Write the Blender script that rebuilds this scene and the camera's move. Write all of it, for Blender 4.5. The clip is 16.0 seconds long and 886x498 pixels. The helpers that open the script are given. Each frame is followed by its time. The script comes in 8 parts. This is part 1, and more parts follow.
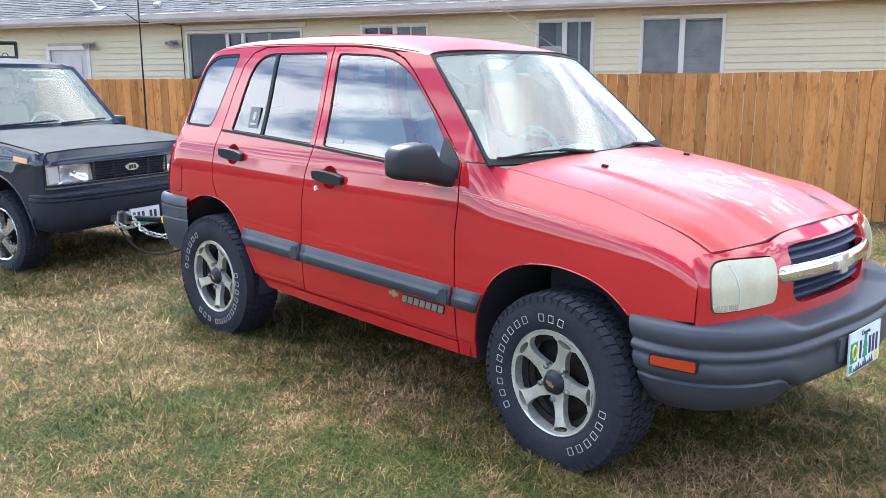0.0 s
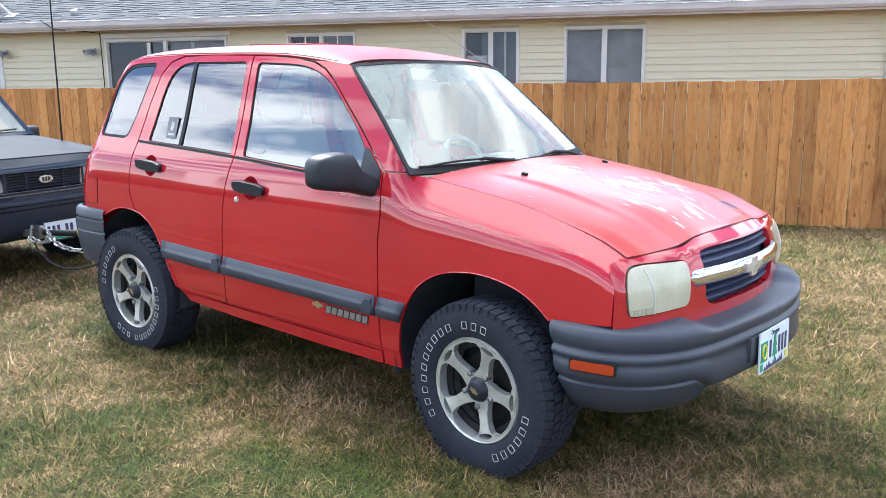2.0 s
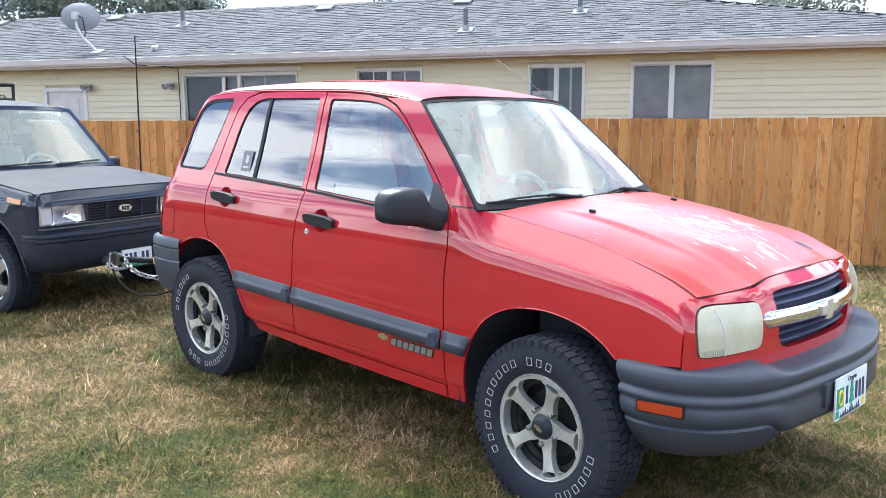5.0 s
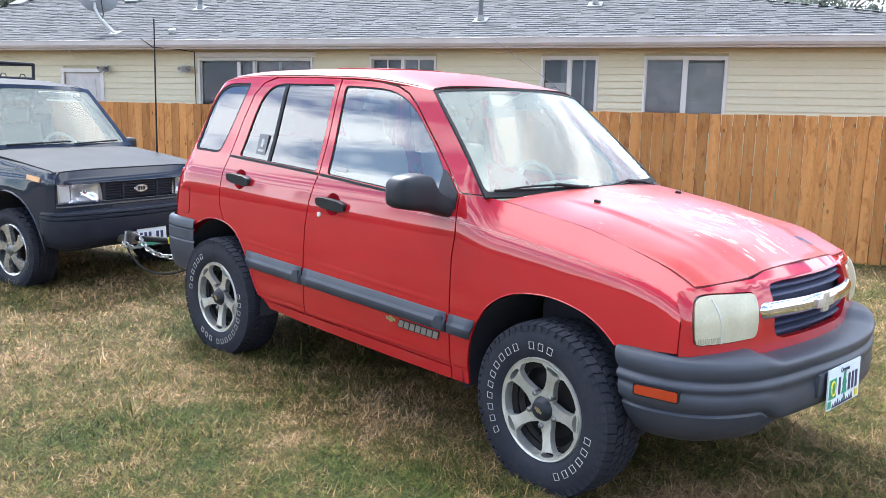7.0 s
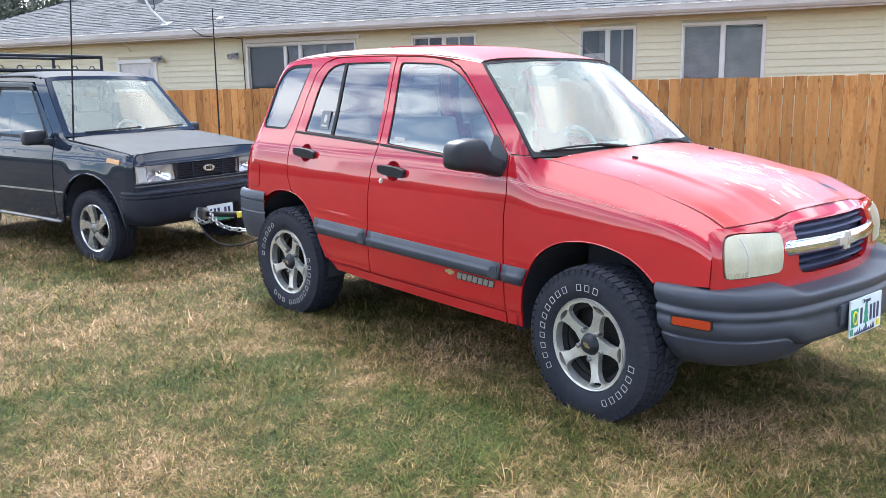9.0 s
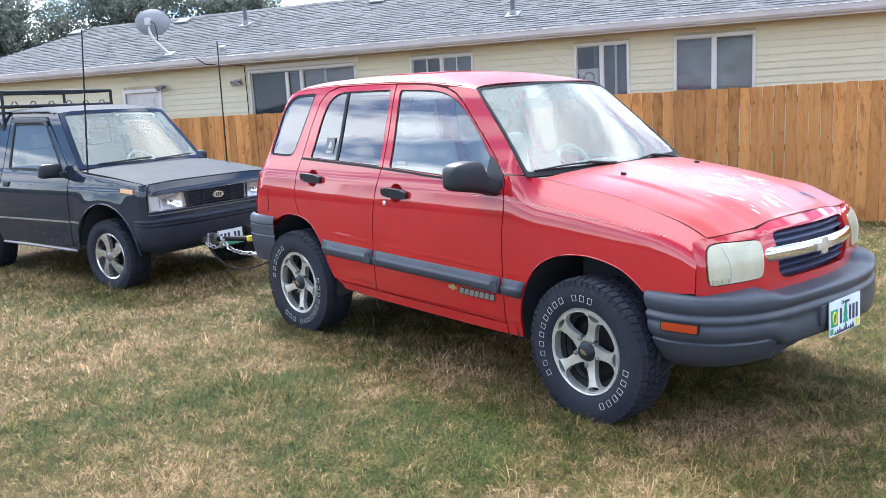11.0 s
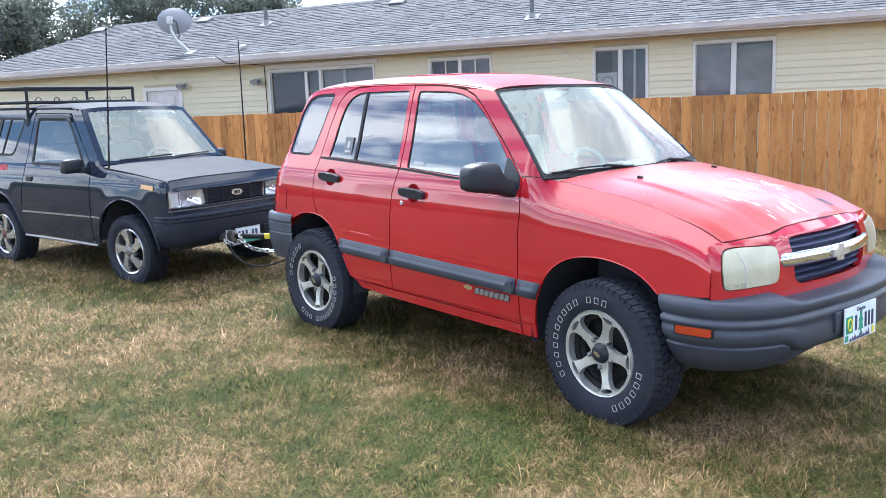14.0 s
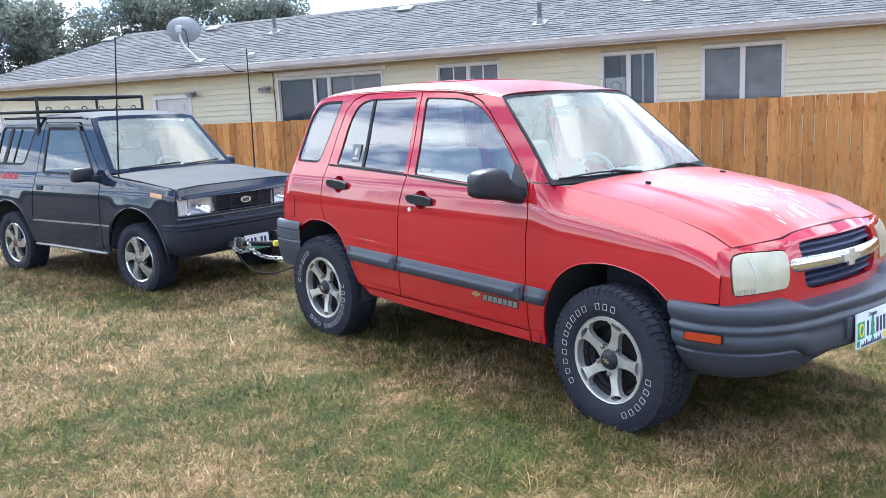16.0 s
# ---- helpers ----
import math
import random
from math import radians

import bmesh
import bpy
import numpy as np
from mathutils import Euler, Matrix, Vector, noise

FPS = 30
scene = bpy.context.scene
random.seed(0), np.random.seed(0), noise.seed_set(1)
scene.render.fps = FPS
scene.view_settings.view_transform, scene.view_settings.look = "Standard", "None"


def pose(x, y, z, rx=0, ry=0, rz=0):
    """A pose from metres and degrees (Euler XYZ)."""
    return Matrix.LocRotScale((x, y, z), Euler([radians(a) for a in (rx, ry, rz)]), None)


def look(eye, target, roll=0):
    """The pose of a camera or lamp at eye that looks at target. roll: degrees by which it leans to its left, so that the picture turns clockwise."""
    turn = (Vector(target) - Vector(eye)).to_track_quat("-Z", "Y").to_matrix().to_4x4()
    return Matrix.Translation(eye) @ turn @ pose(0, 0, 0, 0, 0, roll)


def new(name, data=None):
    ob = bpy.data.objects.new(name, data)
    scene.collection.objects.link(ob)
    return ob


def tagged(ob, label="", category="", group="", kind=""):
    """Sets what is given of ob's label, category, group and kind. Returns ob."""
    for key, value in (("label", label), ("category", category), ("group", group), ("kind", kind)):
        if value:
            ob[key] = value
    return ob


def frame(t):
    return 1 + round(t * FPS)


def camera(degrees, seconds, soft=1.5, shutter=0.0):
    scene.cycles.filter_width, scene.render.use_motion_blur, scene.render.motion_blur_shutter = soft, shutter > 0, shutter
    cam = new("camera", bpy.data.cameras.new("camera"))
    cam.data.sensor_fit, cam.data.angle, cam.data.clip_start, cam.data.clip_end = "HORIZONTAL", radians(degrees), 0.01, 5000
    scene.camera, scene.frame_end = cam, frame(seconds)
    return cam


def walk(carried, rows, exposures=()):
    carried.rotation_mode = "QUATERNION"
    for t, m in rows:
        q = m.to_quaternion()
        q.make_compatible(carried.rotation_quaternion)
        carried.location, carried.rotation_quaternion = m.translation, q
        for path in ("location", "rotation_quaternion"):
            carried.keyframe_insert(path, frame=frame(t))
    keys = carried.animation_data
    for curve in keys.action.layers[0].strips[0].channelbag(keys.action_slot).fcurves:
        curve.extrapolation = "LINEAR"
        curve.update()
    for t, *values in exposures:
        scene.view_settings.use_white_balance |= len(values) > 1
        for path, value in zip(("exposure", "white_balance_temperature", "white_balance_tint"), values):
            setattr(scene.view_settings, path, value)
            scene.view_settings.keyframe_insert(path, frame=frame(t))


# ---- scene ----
cam = camera(57.81, 16.0, soft=0.8)
EXPOSURE = 1.26
# seconds, eye x, y, z, heading (from +y towards -x), pitch, lean to the left
PATH = [
    (0, 2.9934, -3.3836, 1.5399, 42.559, -11.796, -0.496),
    (0.5, 3.0051, -3.3469, 1.5308, 37.199, -12.218, -0.046),
    (1, 3.0026, -3.3444, 1.5331, 36.219, -12.027, -0.217),
    (1.5, 3.0136, -3.3527, 1.5368, 37.839, -12.119, -0.606),
    (2, 3.0288, -3.3521, 1.5414, 37.727, -11.219, -0.529),
    (2.5, 3.0246, -3.3505, 1.5461, 37.379, -10.289, -0.721),
    (3, 3.0231, -3.3635, 1.5461, 38.839, -10.129, -0.438),
    (3.5, 3.0182, -3.3574, 1.5498, 39.196, -9.992, -0.093),
    (4, 3.0250, -3.3587, 1.5513, 39.626, -9.358, -0.388),
    (4.5, 3.0276, -3.3605, 1.5505, 40.402, -9.402, -0.536),
    (5, 3.0242, -3.3853, 1.5562, 42.114, -8.879, -0.166),
    (5.2, 3.0358, -3.3709, 1.5448, 42.502, -9.451, -0.487),
    (7.3, 3.1293, -3.4727, 1.5530, 43.315, -9.577, 1.870),
    (7.5, 3.1520, -3.4903, 1.5375, 45.121, -8.782, 1.730),
    (8, 3.1822, -3.6596, 1.5327, 47.234, -10.586, -0.012),
    (8.5, 3.2691, -3.7498, 1.5057, 46.644, -10.296, 1.558),
    (9, 3.3498, -3.8081, 1.5167, 45.870, -11.137, -1.118),
    (9.2, 3.4206, -3.8426, 1.5080, 45.689, -11.290, -0.611),
    (11.3, 3.5547, -3.9838, 1.5729, 46.340, -9.797, -3.274),
    (11.5, 3.5720, -3.9993, 1.5699, 46.611, -9.178, -2.945),
    (12, 3.5595, -3.9968, 1.5669, 47.619, -8.777, -3.142),
    (12.5, 3.5507, -3.9702, 1.5689, 47.100, -9.826, -3.577),
    (13, 3.5464, -3.9772, 1.5659, 47.056, -9.672, -3.080),
    (13.5, 3.5503, -3.9819, 1.5680, 47.310, -9.537, -2.370),
    (14, 3.5498, -3.9868, 1.5656, 47.281, -9.832, -2.259),
    (14.5, 3.5503, -3.9851, 1.5732, 47.812, -8.973, -2.295),
    (15, 3.5601, -3.9800, 1.5697, 48.330, -8.561, -2.100),
    (15.5, 3.5511, -3.9720, 1.5695, 46.733, -8.592, -2.227),
    (16, 3.5492, -3.9740, 1.5688, 47.945, -9.389, -2.676),
]


def eye_pose(x, y, z, heading, pitch, lean):
    return pose(x, y, z, 90 + pitch, 0, heading) @ pose(0, 0, 0, 0, 0, lean)


walk(cam, [(r[0], eye_pose(*r[1:])) for r in PATH], [(0.0, EXPOSURE, 5780, 10), (4.0, EXPOSURE, 5830, 10), (8.8, EXPOSURE, 5880, 10), (11.8, EXPOSURE, 5680, 10), (16.0, EXPOSURE, 5650, 10)])

# ---- world, sun, exposure ----
world = bpy.data.worlds.new("sky")
scene.world = world
world.use_nodes = True
wn, wl = world.node_tree.nodes, world.node_tree.links
SUN_EL, SUN_AZ = radians(50), radians(66)  # azimuth from +y towards -x
sky = wn.new("ShaderNodeTexSky")
sky.sky_type, sky.sun_disc, sky.sun_elevation, sky.sun_rotation = "NISHITA", False, SUN_EL, -SUN_AZ
sky.air_density, sky.dust_density, sky.ozone_density = 1.0, 0.2, 4.0
co = wn.new("ShaderNodeTexCoord")
sep = wn.new("ShaderNodeSeparateXYZ")
wl.new(co.outputs["Generated"], sep.inputs[0])
lift = wn.new("ShaderNodeMath"); lift.operation = "MAXIMUM"; lift.inputs[1].default_value = 0.09
wl.new(sep.outputs["Z"], lift.inputs[0])
fx = wn.new("ShaderNodeMath"); fx.operation = "DIVIDE"
fy = wn.new("ShaderNodeMath"); fy.operation = "DIVIDE"
wl.new(sep.outputs["X"], fx.inputs[0]); wl.new(lift.outputs[0], fx.inputs[1])
wl.new(sep.outputs["Y"], fy.inputs[0]); wl.new(lift.outputs[0], fy.inputs[1])
flat = wn.new("ShaderNodeCombineXYZ")
wl.new(fx.outputs[0], flat.inputs[0]); wl.new(fy.outputs[0], flat.inputs[1])
cl = wn.new("ShaderNodeTexNoise")
cl.inputs["Scale"].default_value, cl.inputs["Detail"].default_value, cl.inputs["Roughness"].default_value = 1.0, 9, 0.58
cl.inputs["Distortion"].default_value = 0.5
stretch = wn.new("ShaderNodeMapping"); stretch.inputs["Scale"].default_value = (0.385, 1.156, 1.0)
stretch.inputs["Rotation"].default_value = (0, 0, radians(33.9)); stretch.inputs["Location"].default_value = (-6.806, -9.304, 0)
wl.new(flat.outputs[0], stretch.inputs[0]); wl.new(stretch.outputs[0], cl.inputs["Vector"])
cr = wn.new("ShaderNodeValToRGB")
cr.color_ramp.elements[0].position, cr.color_ramp.elements[1].position = 0.464, 0.544
cr.color_ramp.elements[0].color, cr.color_ramp.elements[1].color = (0.02, 0.02, 0.02, 1), (1, 1, 1, 1)
wl.new(cl.outputs["Fac"], cr.inputs[0])
near = wn.new("ShaderNodeMapRange")
near.inputs["From Min"].default_value, near.inputs["From Max"].default_value = 0.07, 0.0
near.inputs["To Min"].default_value, near.inputs["To Max"].default_value = 0.0, 1.0
wl.new(sep.outputs["Z"], near.inputs["Value"])
mx = wn.new("ShaderNodeMath"); mx.operation = "MAXIMUM"
wl.new(cr.outputs["Color"], mx.inputs[0]); wl.new(near.outputs[0], mx.inputs[1])
cloud = wn.new("ShaderNodeMix"); cloud.data_type = "RGBA"
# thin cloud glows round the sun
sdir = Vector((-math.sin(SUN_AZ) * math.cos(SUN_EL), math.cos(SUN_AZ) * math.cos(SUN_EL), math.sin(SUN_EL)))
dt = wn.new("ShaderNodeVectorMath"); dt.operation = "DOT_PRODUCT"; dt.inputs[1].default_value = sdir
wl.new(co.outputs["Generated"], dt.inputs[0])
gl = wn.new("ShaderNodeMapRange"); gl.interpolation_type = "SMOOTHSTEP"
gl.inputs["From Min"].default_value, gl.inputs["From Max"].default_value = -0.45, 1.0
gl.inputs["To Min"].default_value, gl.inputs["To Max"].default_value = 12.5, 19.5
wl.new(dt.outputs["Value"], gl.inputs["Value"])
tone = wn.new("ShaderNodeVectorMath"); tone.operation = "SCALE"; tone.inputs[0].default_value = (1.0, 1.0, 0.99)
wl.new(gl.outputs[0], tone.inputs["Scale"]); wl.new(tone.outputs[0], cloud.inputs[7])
clear = wn.new("ShaderNodeVectorMath"); clear.operation = "SCALE"; clear.inputs["Scale"].default_value = 1.3
wl.new(sky.outputs[0], clear.inputs[0])
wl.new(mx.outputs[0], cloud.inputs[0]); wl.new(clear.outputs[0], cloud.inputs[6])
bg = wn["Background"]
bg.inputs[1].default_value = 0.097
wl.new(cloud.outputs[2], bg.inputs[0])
sun = new("sun", bpy.data.lights.new("sun", "SUN"))
sun.data.energy, sun.data.angle, sun.data.color = 3.9, radians(14), (1.0, 0.968, 0.905)
sun.matrix_world = look(sdir * 50, (0, 0, 0))


# ---- materials ----
def mat(name, col, rough=0.5, metal=0.0, col2=None, scale=6.0, blend=(0.35, 0.7), fine=0.08, fscale=90.0,
        bump=0.0, bscale=120.0, coat=0.0, rnd=0.0, island=0.0, stretch=(1, 1, 1), spec=0.5, ior=1.5):
    """A surface with a broad mottle towards col2, a fine grain, and an optional relief and coat."""
    m = bpy.data.materials.new(name)
    m.use_nodes = True
    n, l = m.node_tree.nodes, m.node_tree.links
    b = n["Principled BSDF"]
    b.inputs["Roughness"].default_value, b.inputs["Metallic"].default_value = rough, metal
    b.inputs["Specular IOR Level"].default_value = spec
    if coat:
        b.inputs["Coat Weight"].default_value, b.inputs["Coat Roughness"].default_value = coat, 0.02
        b.inputs["Coat IOR"].default_value = ior
    tc, mp = n.new("ShaderNodeTexCoord"), n.new("ShaderNodeMapping")
    mp.inputs["Scale"].default_value = stretch
    l.new(tc.outputs["Object"], mp.inputs[0])
    nz = n.new("ShaderNodeTexNoise")
    nz.inputs["Scale"].default_value, nz.inputs["Detail"].default_value = scale, 5
    l.new(mp.outputs[0], nz.inputs["Vector"])
    mr = n.new("ShaderNodeMapRange")
    mr.inputs["From Min"].default_value, mr.inputs["From Max"].default_value = blend
    l.new(nz.outputs["Fac"], mr.inputs["Value"])
    mixc = n.new("ShaderNodeMix"); mixc.data_type = "RGBA"
    c2 = col2 or tuple(min(1, c * 1.18) for c in col)
    mixc.inputs[6].default_value, mixc.inputs[7].default_value = (*col, 1), (*c2, 1)
    l.new(mr.outputs[0], mixc.inputs[0])
    out = mixc.outputs[2]
    fz = n.new("ShaderNodeTexNoise")
    fz.inputs["Scale"].default_value, fz.inputs["Detail"].default_value = fscale, 3
    l.new(mp.outputs[0], fz.inputs["Vector"])
    val = n.new("ShaderNodeMapRange")
    val.inputs["From Min"].default_value, val.inputs["From Max"].default_value = 0.3, 0.7
    val.inputs["To Min"].default_value, val.inputs["To Max"].default_value = 1 - fine, 1 + fine
    l.new(fz.outputs["Fac"], val.inputs["Value"])
    hs = n.new("ShaderNodeHueSaturation")
    l.new(out, hs.inputs["Color"])
    last = val.outputs[0]
    for amount, node, sock in ((rnd, "ShaderNodeObjectInfo", "Random"), (island, "ShaderNodeNewGeometry", "Random Per Island")):
        if amount:
            src, r = n.new(node), n.new("ShaderNodeMapRange")
            r.inputs["To Min"].default_value, r.inputs["To Max"].default_value = 1 - amount, 1 + amount
            l.new(src.outputs[sock], r.inputs["Value"])
            mu = n.new("ShaderNodeMath"); mu.operation = "MULTIPLY"
            l.new(last, mu.inputs[0]); l.new(r.outputs[0], mu.inputs[1])
            last = mu.outputs[0]
    l.new(last, hs.inputs["Value"])
    l.new(hs.outputs[0], b.inputs["Base Color"])
    if bump:
        bz = n.new("ShaderNodeTexNoise")
        bz.inputs["Scale"].default_value, bz.inputs["Detail"].default_value = bscale, 4
        l.new(mp.outputs[0], bz.inputs["Vector"])
        bp = n.new("ShaderNodeBump")
        bp.inputs["Strength"].default_value, bp.inputs["Distance"].default_value = bump, 0.01
        l.new(bz.outputs["Fac"], bp.inputs["Height"]); l.new(bp.outputs[0], b.inputs["Normal"])
    return m


def glass(name, tint=(0.9, 0.95, 0.93), base=0.10, rough=0.0, dust_glare=0.0):
    """Thin sheet glass: tinted see-through with a mirror gloss that grows towards glancing angles."""
    m = bpy.data.materials.new(name)
    m.use_nodes = True
    n, l = m.node_tree.nodes, m.node_tree.links
    n.remove(n["Principled BSDF"])
    lw = n.new("ShaderNodeLayerWeight"); lw.inputs["Blend"].default_value = 0.5
    po = n.new("ShaderNodeMath"); po.operation = "POWER"; po.inputs[1].default_value = 4.0
    l.new(lw.outputs["Facing"], po.inputs[0])
    mr = n.new("ShaderNodeMapRange")
    mr.inputs["To Min"].default_value, mr.inputs["To Max"].default_value = base, 1.0
    l.new(po.outputs[0], mr.inputs["Value"])
    tr, gl, ms = n.new("ShaderNodeBsdfTransparent"), n.new("ShaderNodeBsdfGlossy"), n.new("ShaderNodeMixShader")
    tr.inputs["Color"].default_value = (*tint, 1)
    gl.inputs["Roughness"].default_value = rough
    l.new(mr.outputs[0], ms.inputs[0]); l.new(tr.outputs[0], ms.inputs[1]); l.new(gl.outputs[0], ms.inputs[2])
    last = ms
    if dust_glare:
        # a dry film of dust, thicker in drifts; its paleness also carries sky glare
        df, m2 = n.new("ShaderNodeBsdfDiffuse"), n.new("ShaderNodeMixShader")
        df.inputs["Color"].default_value = (0.76, 0.80, 0.69, 1)
        nz, r2 = n.new("ShaderNodeTexNoise"), n.new("ShaderNodeMapRange")
        nz.inputs["Scale"].default_value, nz.inputs["Detail"].default_value = 2.5, 4
        r2.inputs["To Min"].default_value, r2.inputs["To Max"].default_value = dust_glare * 0.6, dust_glare * 1.4
        tc = n.new("ShaderNodeTexCoord")
        l.new(tc.outputs["Object"], nz.inputs["Vector"])
        l.new(nz.outputs["Fac"], r2.inputs["Value"]); l.new(r2.outputs[0], m2.inputs[0])
        l.new(ms.outputs[0], m2.inputs[1]); l.new(df.outputs[0], m2.inputs[2])
        last = m2
    l.new(last.outputs[0], n["Material Output"].inputs[0])
    return m


RED = mat("red_car_paint", (0.43, 0.013, 0.021), 0.5, col2=(0.40, 0.011, 0.019), scale=3, fine=0.02, coat=1.0, spec=0.0, ior=1.75)
GREY_TRIM = mat("grey_plastic_cladding", (0.035, 0.041, 0.060), 0.44, col2=(0.047, 0.055, 0.077), scale=7, fine=0.10, fscale=300, bump=0.06, bscale=500)
BLACK_TRIM = mat("black_rubber_trim", (0.012, 0.012, 0.014), 0.6, fine=0.1, fscale=200, spec=0.25)
DARK_PLASTIC = mat("dark_plastic", (0.013, 0.016, 0.024), 0.45, col2=(0.018, 0.020, 0.027), scale=9, fine=0.1, fscale=300, bump=0.05, bscale=600, spec=0.4)
RUBBER = mat("tyre_rubber", (0.019, 0.021, 0.032), 0.75, col2=(0.027, 0.028, 0.039), scale=14, fine=0.2, fscale=120, bump=0.12, bscale=200, spec=0.25)
ALLOY = mat("brushed_alloy", (0.66, 0.655, 0.635), 0.30, 0.62, col2=(0.54, 0.535, 0.52), scale=20, fine=0.08, fscale=200)
CHROME = mat("chrome", (0.75, 0.76, 0.78), 0.08, 1.0, fine=0.03)
OLDALLOY = mat("polished_old_alloy", (0.62, 0.62, 0.62), 0.22, 0.75, col2=(0.42, 0.42, 0.42), scale=25, fine=0.12, fscale=150)
BARREL = mat("dull_rim_barrel", (0.30, 0.30, 0.29), 0.45, 0.6, col2=(0.20, 0.19, 0.18), scale=12, fine=0.12)
STEEL = mat("dull_steel", (0.30, 0.30, 0.31), 0.42, 0.9, col2=(0.22, 0.21, 0.20), scale=30, fine=0.15)
FAINT = mat("worn_sidewall_print", (0.10, 0.10, 0.105), 0.8, fine=0.3, fscale=150)
WHITE_LETTER = mat("white_lettering", (0.42, 0.42, 0.41), 0.7, fine=0.2, fscale=150)
LAMP = mat("hazed_headlight_lens", (0.43, 0.41, 0.30), 0.28, col2=(0.54, 0.52, 0.40), scale=7, fine=0.05, coat=0.35)
AMBER = mat("amber_lens", (0.36, 0.034, 0.008), 0.2, fine=0.06, coat=0.6)
TAIL = mat("red_lens", (0.35, 0.01, 0.01), 0.2, coat=0.6)
FADED = mat("faded_red_panel", (0.34, 0.016, 0.018), 0.36, col2=(0.38, 0.028, 0.025), scale=3, fine=0.04, fscale=60, spec=0.40)
BADGE_GREY = mat("grey_badge", (0.24, 0.22, 0.21), 0.4, 0.5, fine=0.05)
STICKER = mat("dark_sticker", (0.15, 0.155, 0.165), 0.6, fine=0.1)
LAMPBOWL = mat("silvered_lamp_bowl", (0.88, 0.89, 0.91), 0.14, 0.6, fine=0.04, coat=0.5)
PALE_LENS = mat("pale_lamp_lens", (0.55, 0.56, 0.55), 0.2, coat=0.5, fine=0.06)
BADGE = mat("silver_badge", (0.74, 0.74, 0.75), 0.2, 0.7, fine=0.03)
OLDAMBER = mat("aged_amber_lens", (0.50, 0.23, 0.05), 0.3, coat=0.5)
UNDER = mat("underbody_black", (0.032, 0.034, 0.045), 0.9)
CLOTH = mat("grey_seat_cloth", (0.40, 0.385, 0.34), 0.9, fine=0.15, fscale=200, bump=0.1)
DARKCLOTH = mat("dark_seat_cloth", (0.17, 0.16, 0.145), 0.9, fine=0.15, fscale=200, bump=0.1)
DASH = mat("dashboard_grey", (0.36, 0.35, 0.32), 0.75, fine=0.08, fscale=250)
PAPER = mat("pale_paper", (0.42, 0.42, 0.41), 0.8)
GLASS = glass("window_glass", (0.68, 0.74, 0.73), 0.23, dust_glare=0.04)
SCREENGLASS = glass("dust_glare_windscreen_glass", (0.86, 0.93, 0.85), 0.095, dust_glare=0.27)
SMOKED = glass("smoked_glass", (0.20, 0.23, 0.27), 0.10)
DOORGLASS = glass("old_door_glass", (0.60, 0.68, 0.66), 0.13, dust_glare=0.06)
TINT = glass("tinted_glass", (0.26, 0.30, 0.34), 0.20)
HGLASS = mat("house_glass", (0.62, 0.65, 0.68), 0.0, fine=0.0)
HGLASS.node_tree.nodes["Principled BSDF"].inputs["Transmission Weight"].default_value = 1.0
HGLASS.node_tree.nodes["Principled BSDF"].inputs["IOR"].default_value = 1.30
CLEAR = glass("clear_lamp_glass", (0.96, 0.97, 1.0), 0.04)


# ---- mesh helpers ----
def finish(name, bm, material, smooth=False, sharp=None):
    me = bpy.data.meshes.new(name)
    if sharp is not None:
        for f in bm.faces:
            f.smooth = True
        for e in bm.edges:
            if len(e.link_faces) != 2 or e.calc_face_angle(0) > radians(sharp):
                e.smooth = False
    elif smooth:
        for f in bm.faces:
            f.smooth = True
    bm.to_mesh(me)
    bm.free()
    me.materials.append(material)
    return me


def part(name, bm, material, parent, label="", m=None, smooth=False, sharp=None):
    """Links a bmesh, or a ready mesh, as one object under a thing or part."""
    me = bm if isinstance(bm, bpy.types.Mesh) else finish(name, bm, material, smooth, sharp)
    ob = new(name, me)
    ob.parent = parent
    if m is not None:
        ob.matrix_basis = m
    return tagged(ob, label)


def thing(name, m, label, category, group="", kind=""):
    ob = new(name)
    ob.empty_display_size = 0.1
    ob.matrix_basis = m
    return tagged(ob, label, category, group, kind)


def box(x0, x1, y0, y1, z0, z1, bev=0.0, bm=None, m=None):
    bm = bm or bmesh.new()
    g = bmesh.ops.create_cube(bm, size=1)["verts"]
    for v in g:
        v.co = Vector(((x0 + x1) / 2 + v.co.x * (x1 - x0), (y0 + y1) / 2 + v.co.y * (y1 - y0), (z0 + z1) / 2 + v.co.z * (z1 - z0)))
    if bev:
        es = list({e: None for v in g for e in v.link_edges})
        r = bmesh.ops.bevel(bm, geom=es, offset=bev, segments=2, profile=0.6, affect="EDGES")
        g = list({v: None for f in r["faces"] for v in f.verts} | {v: None for v in g if v.is_valid})
    if m is not None:
        bmesh.ops.transform(bm, matrix=m, verts=g)
    return bm


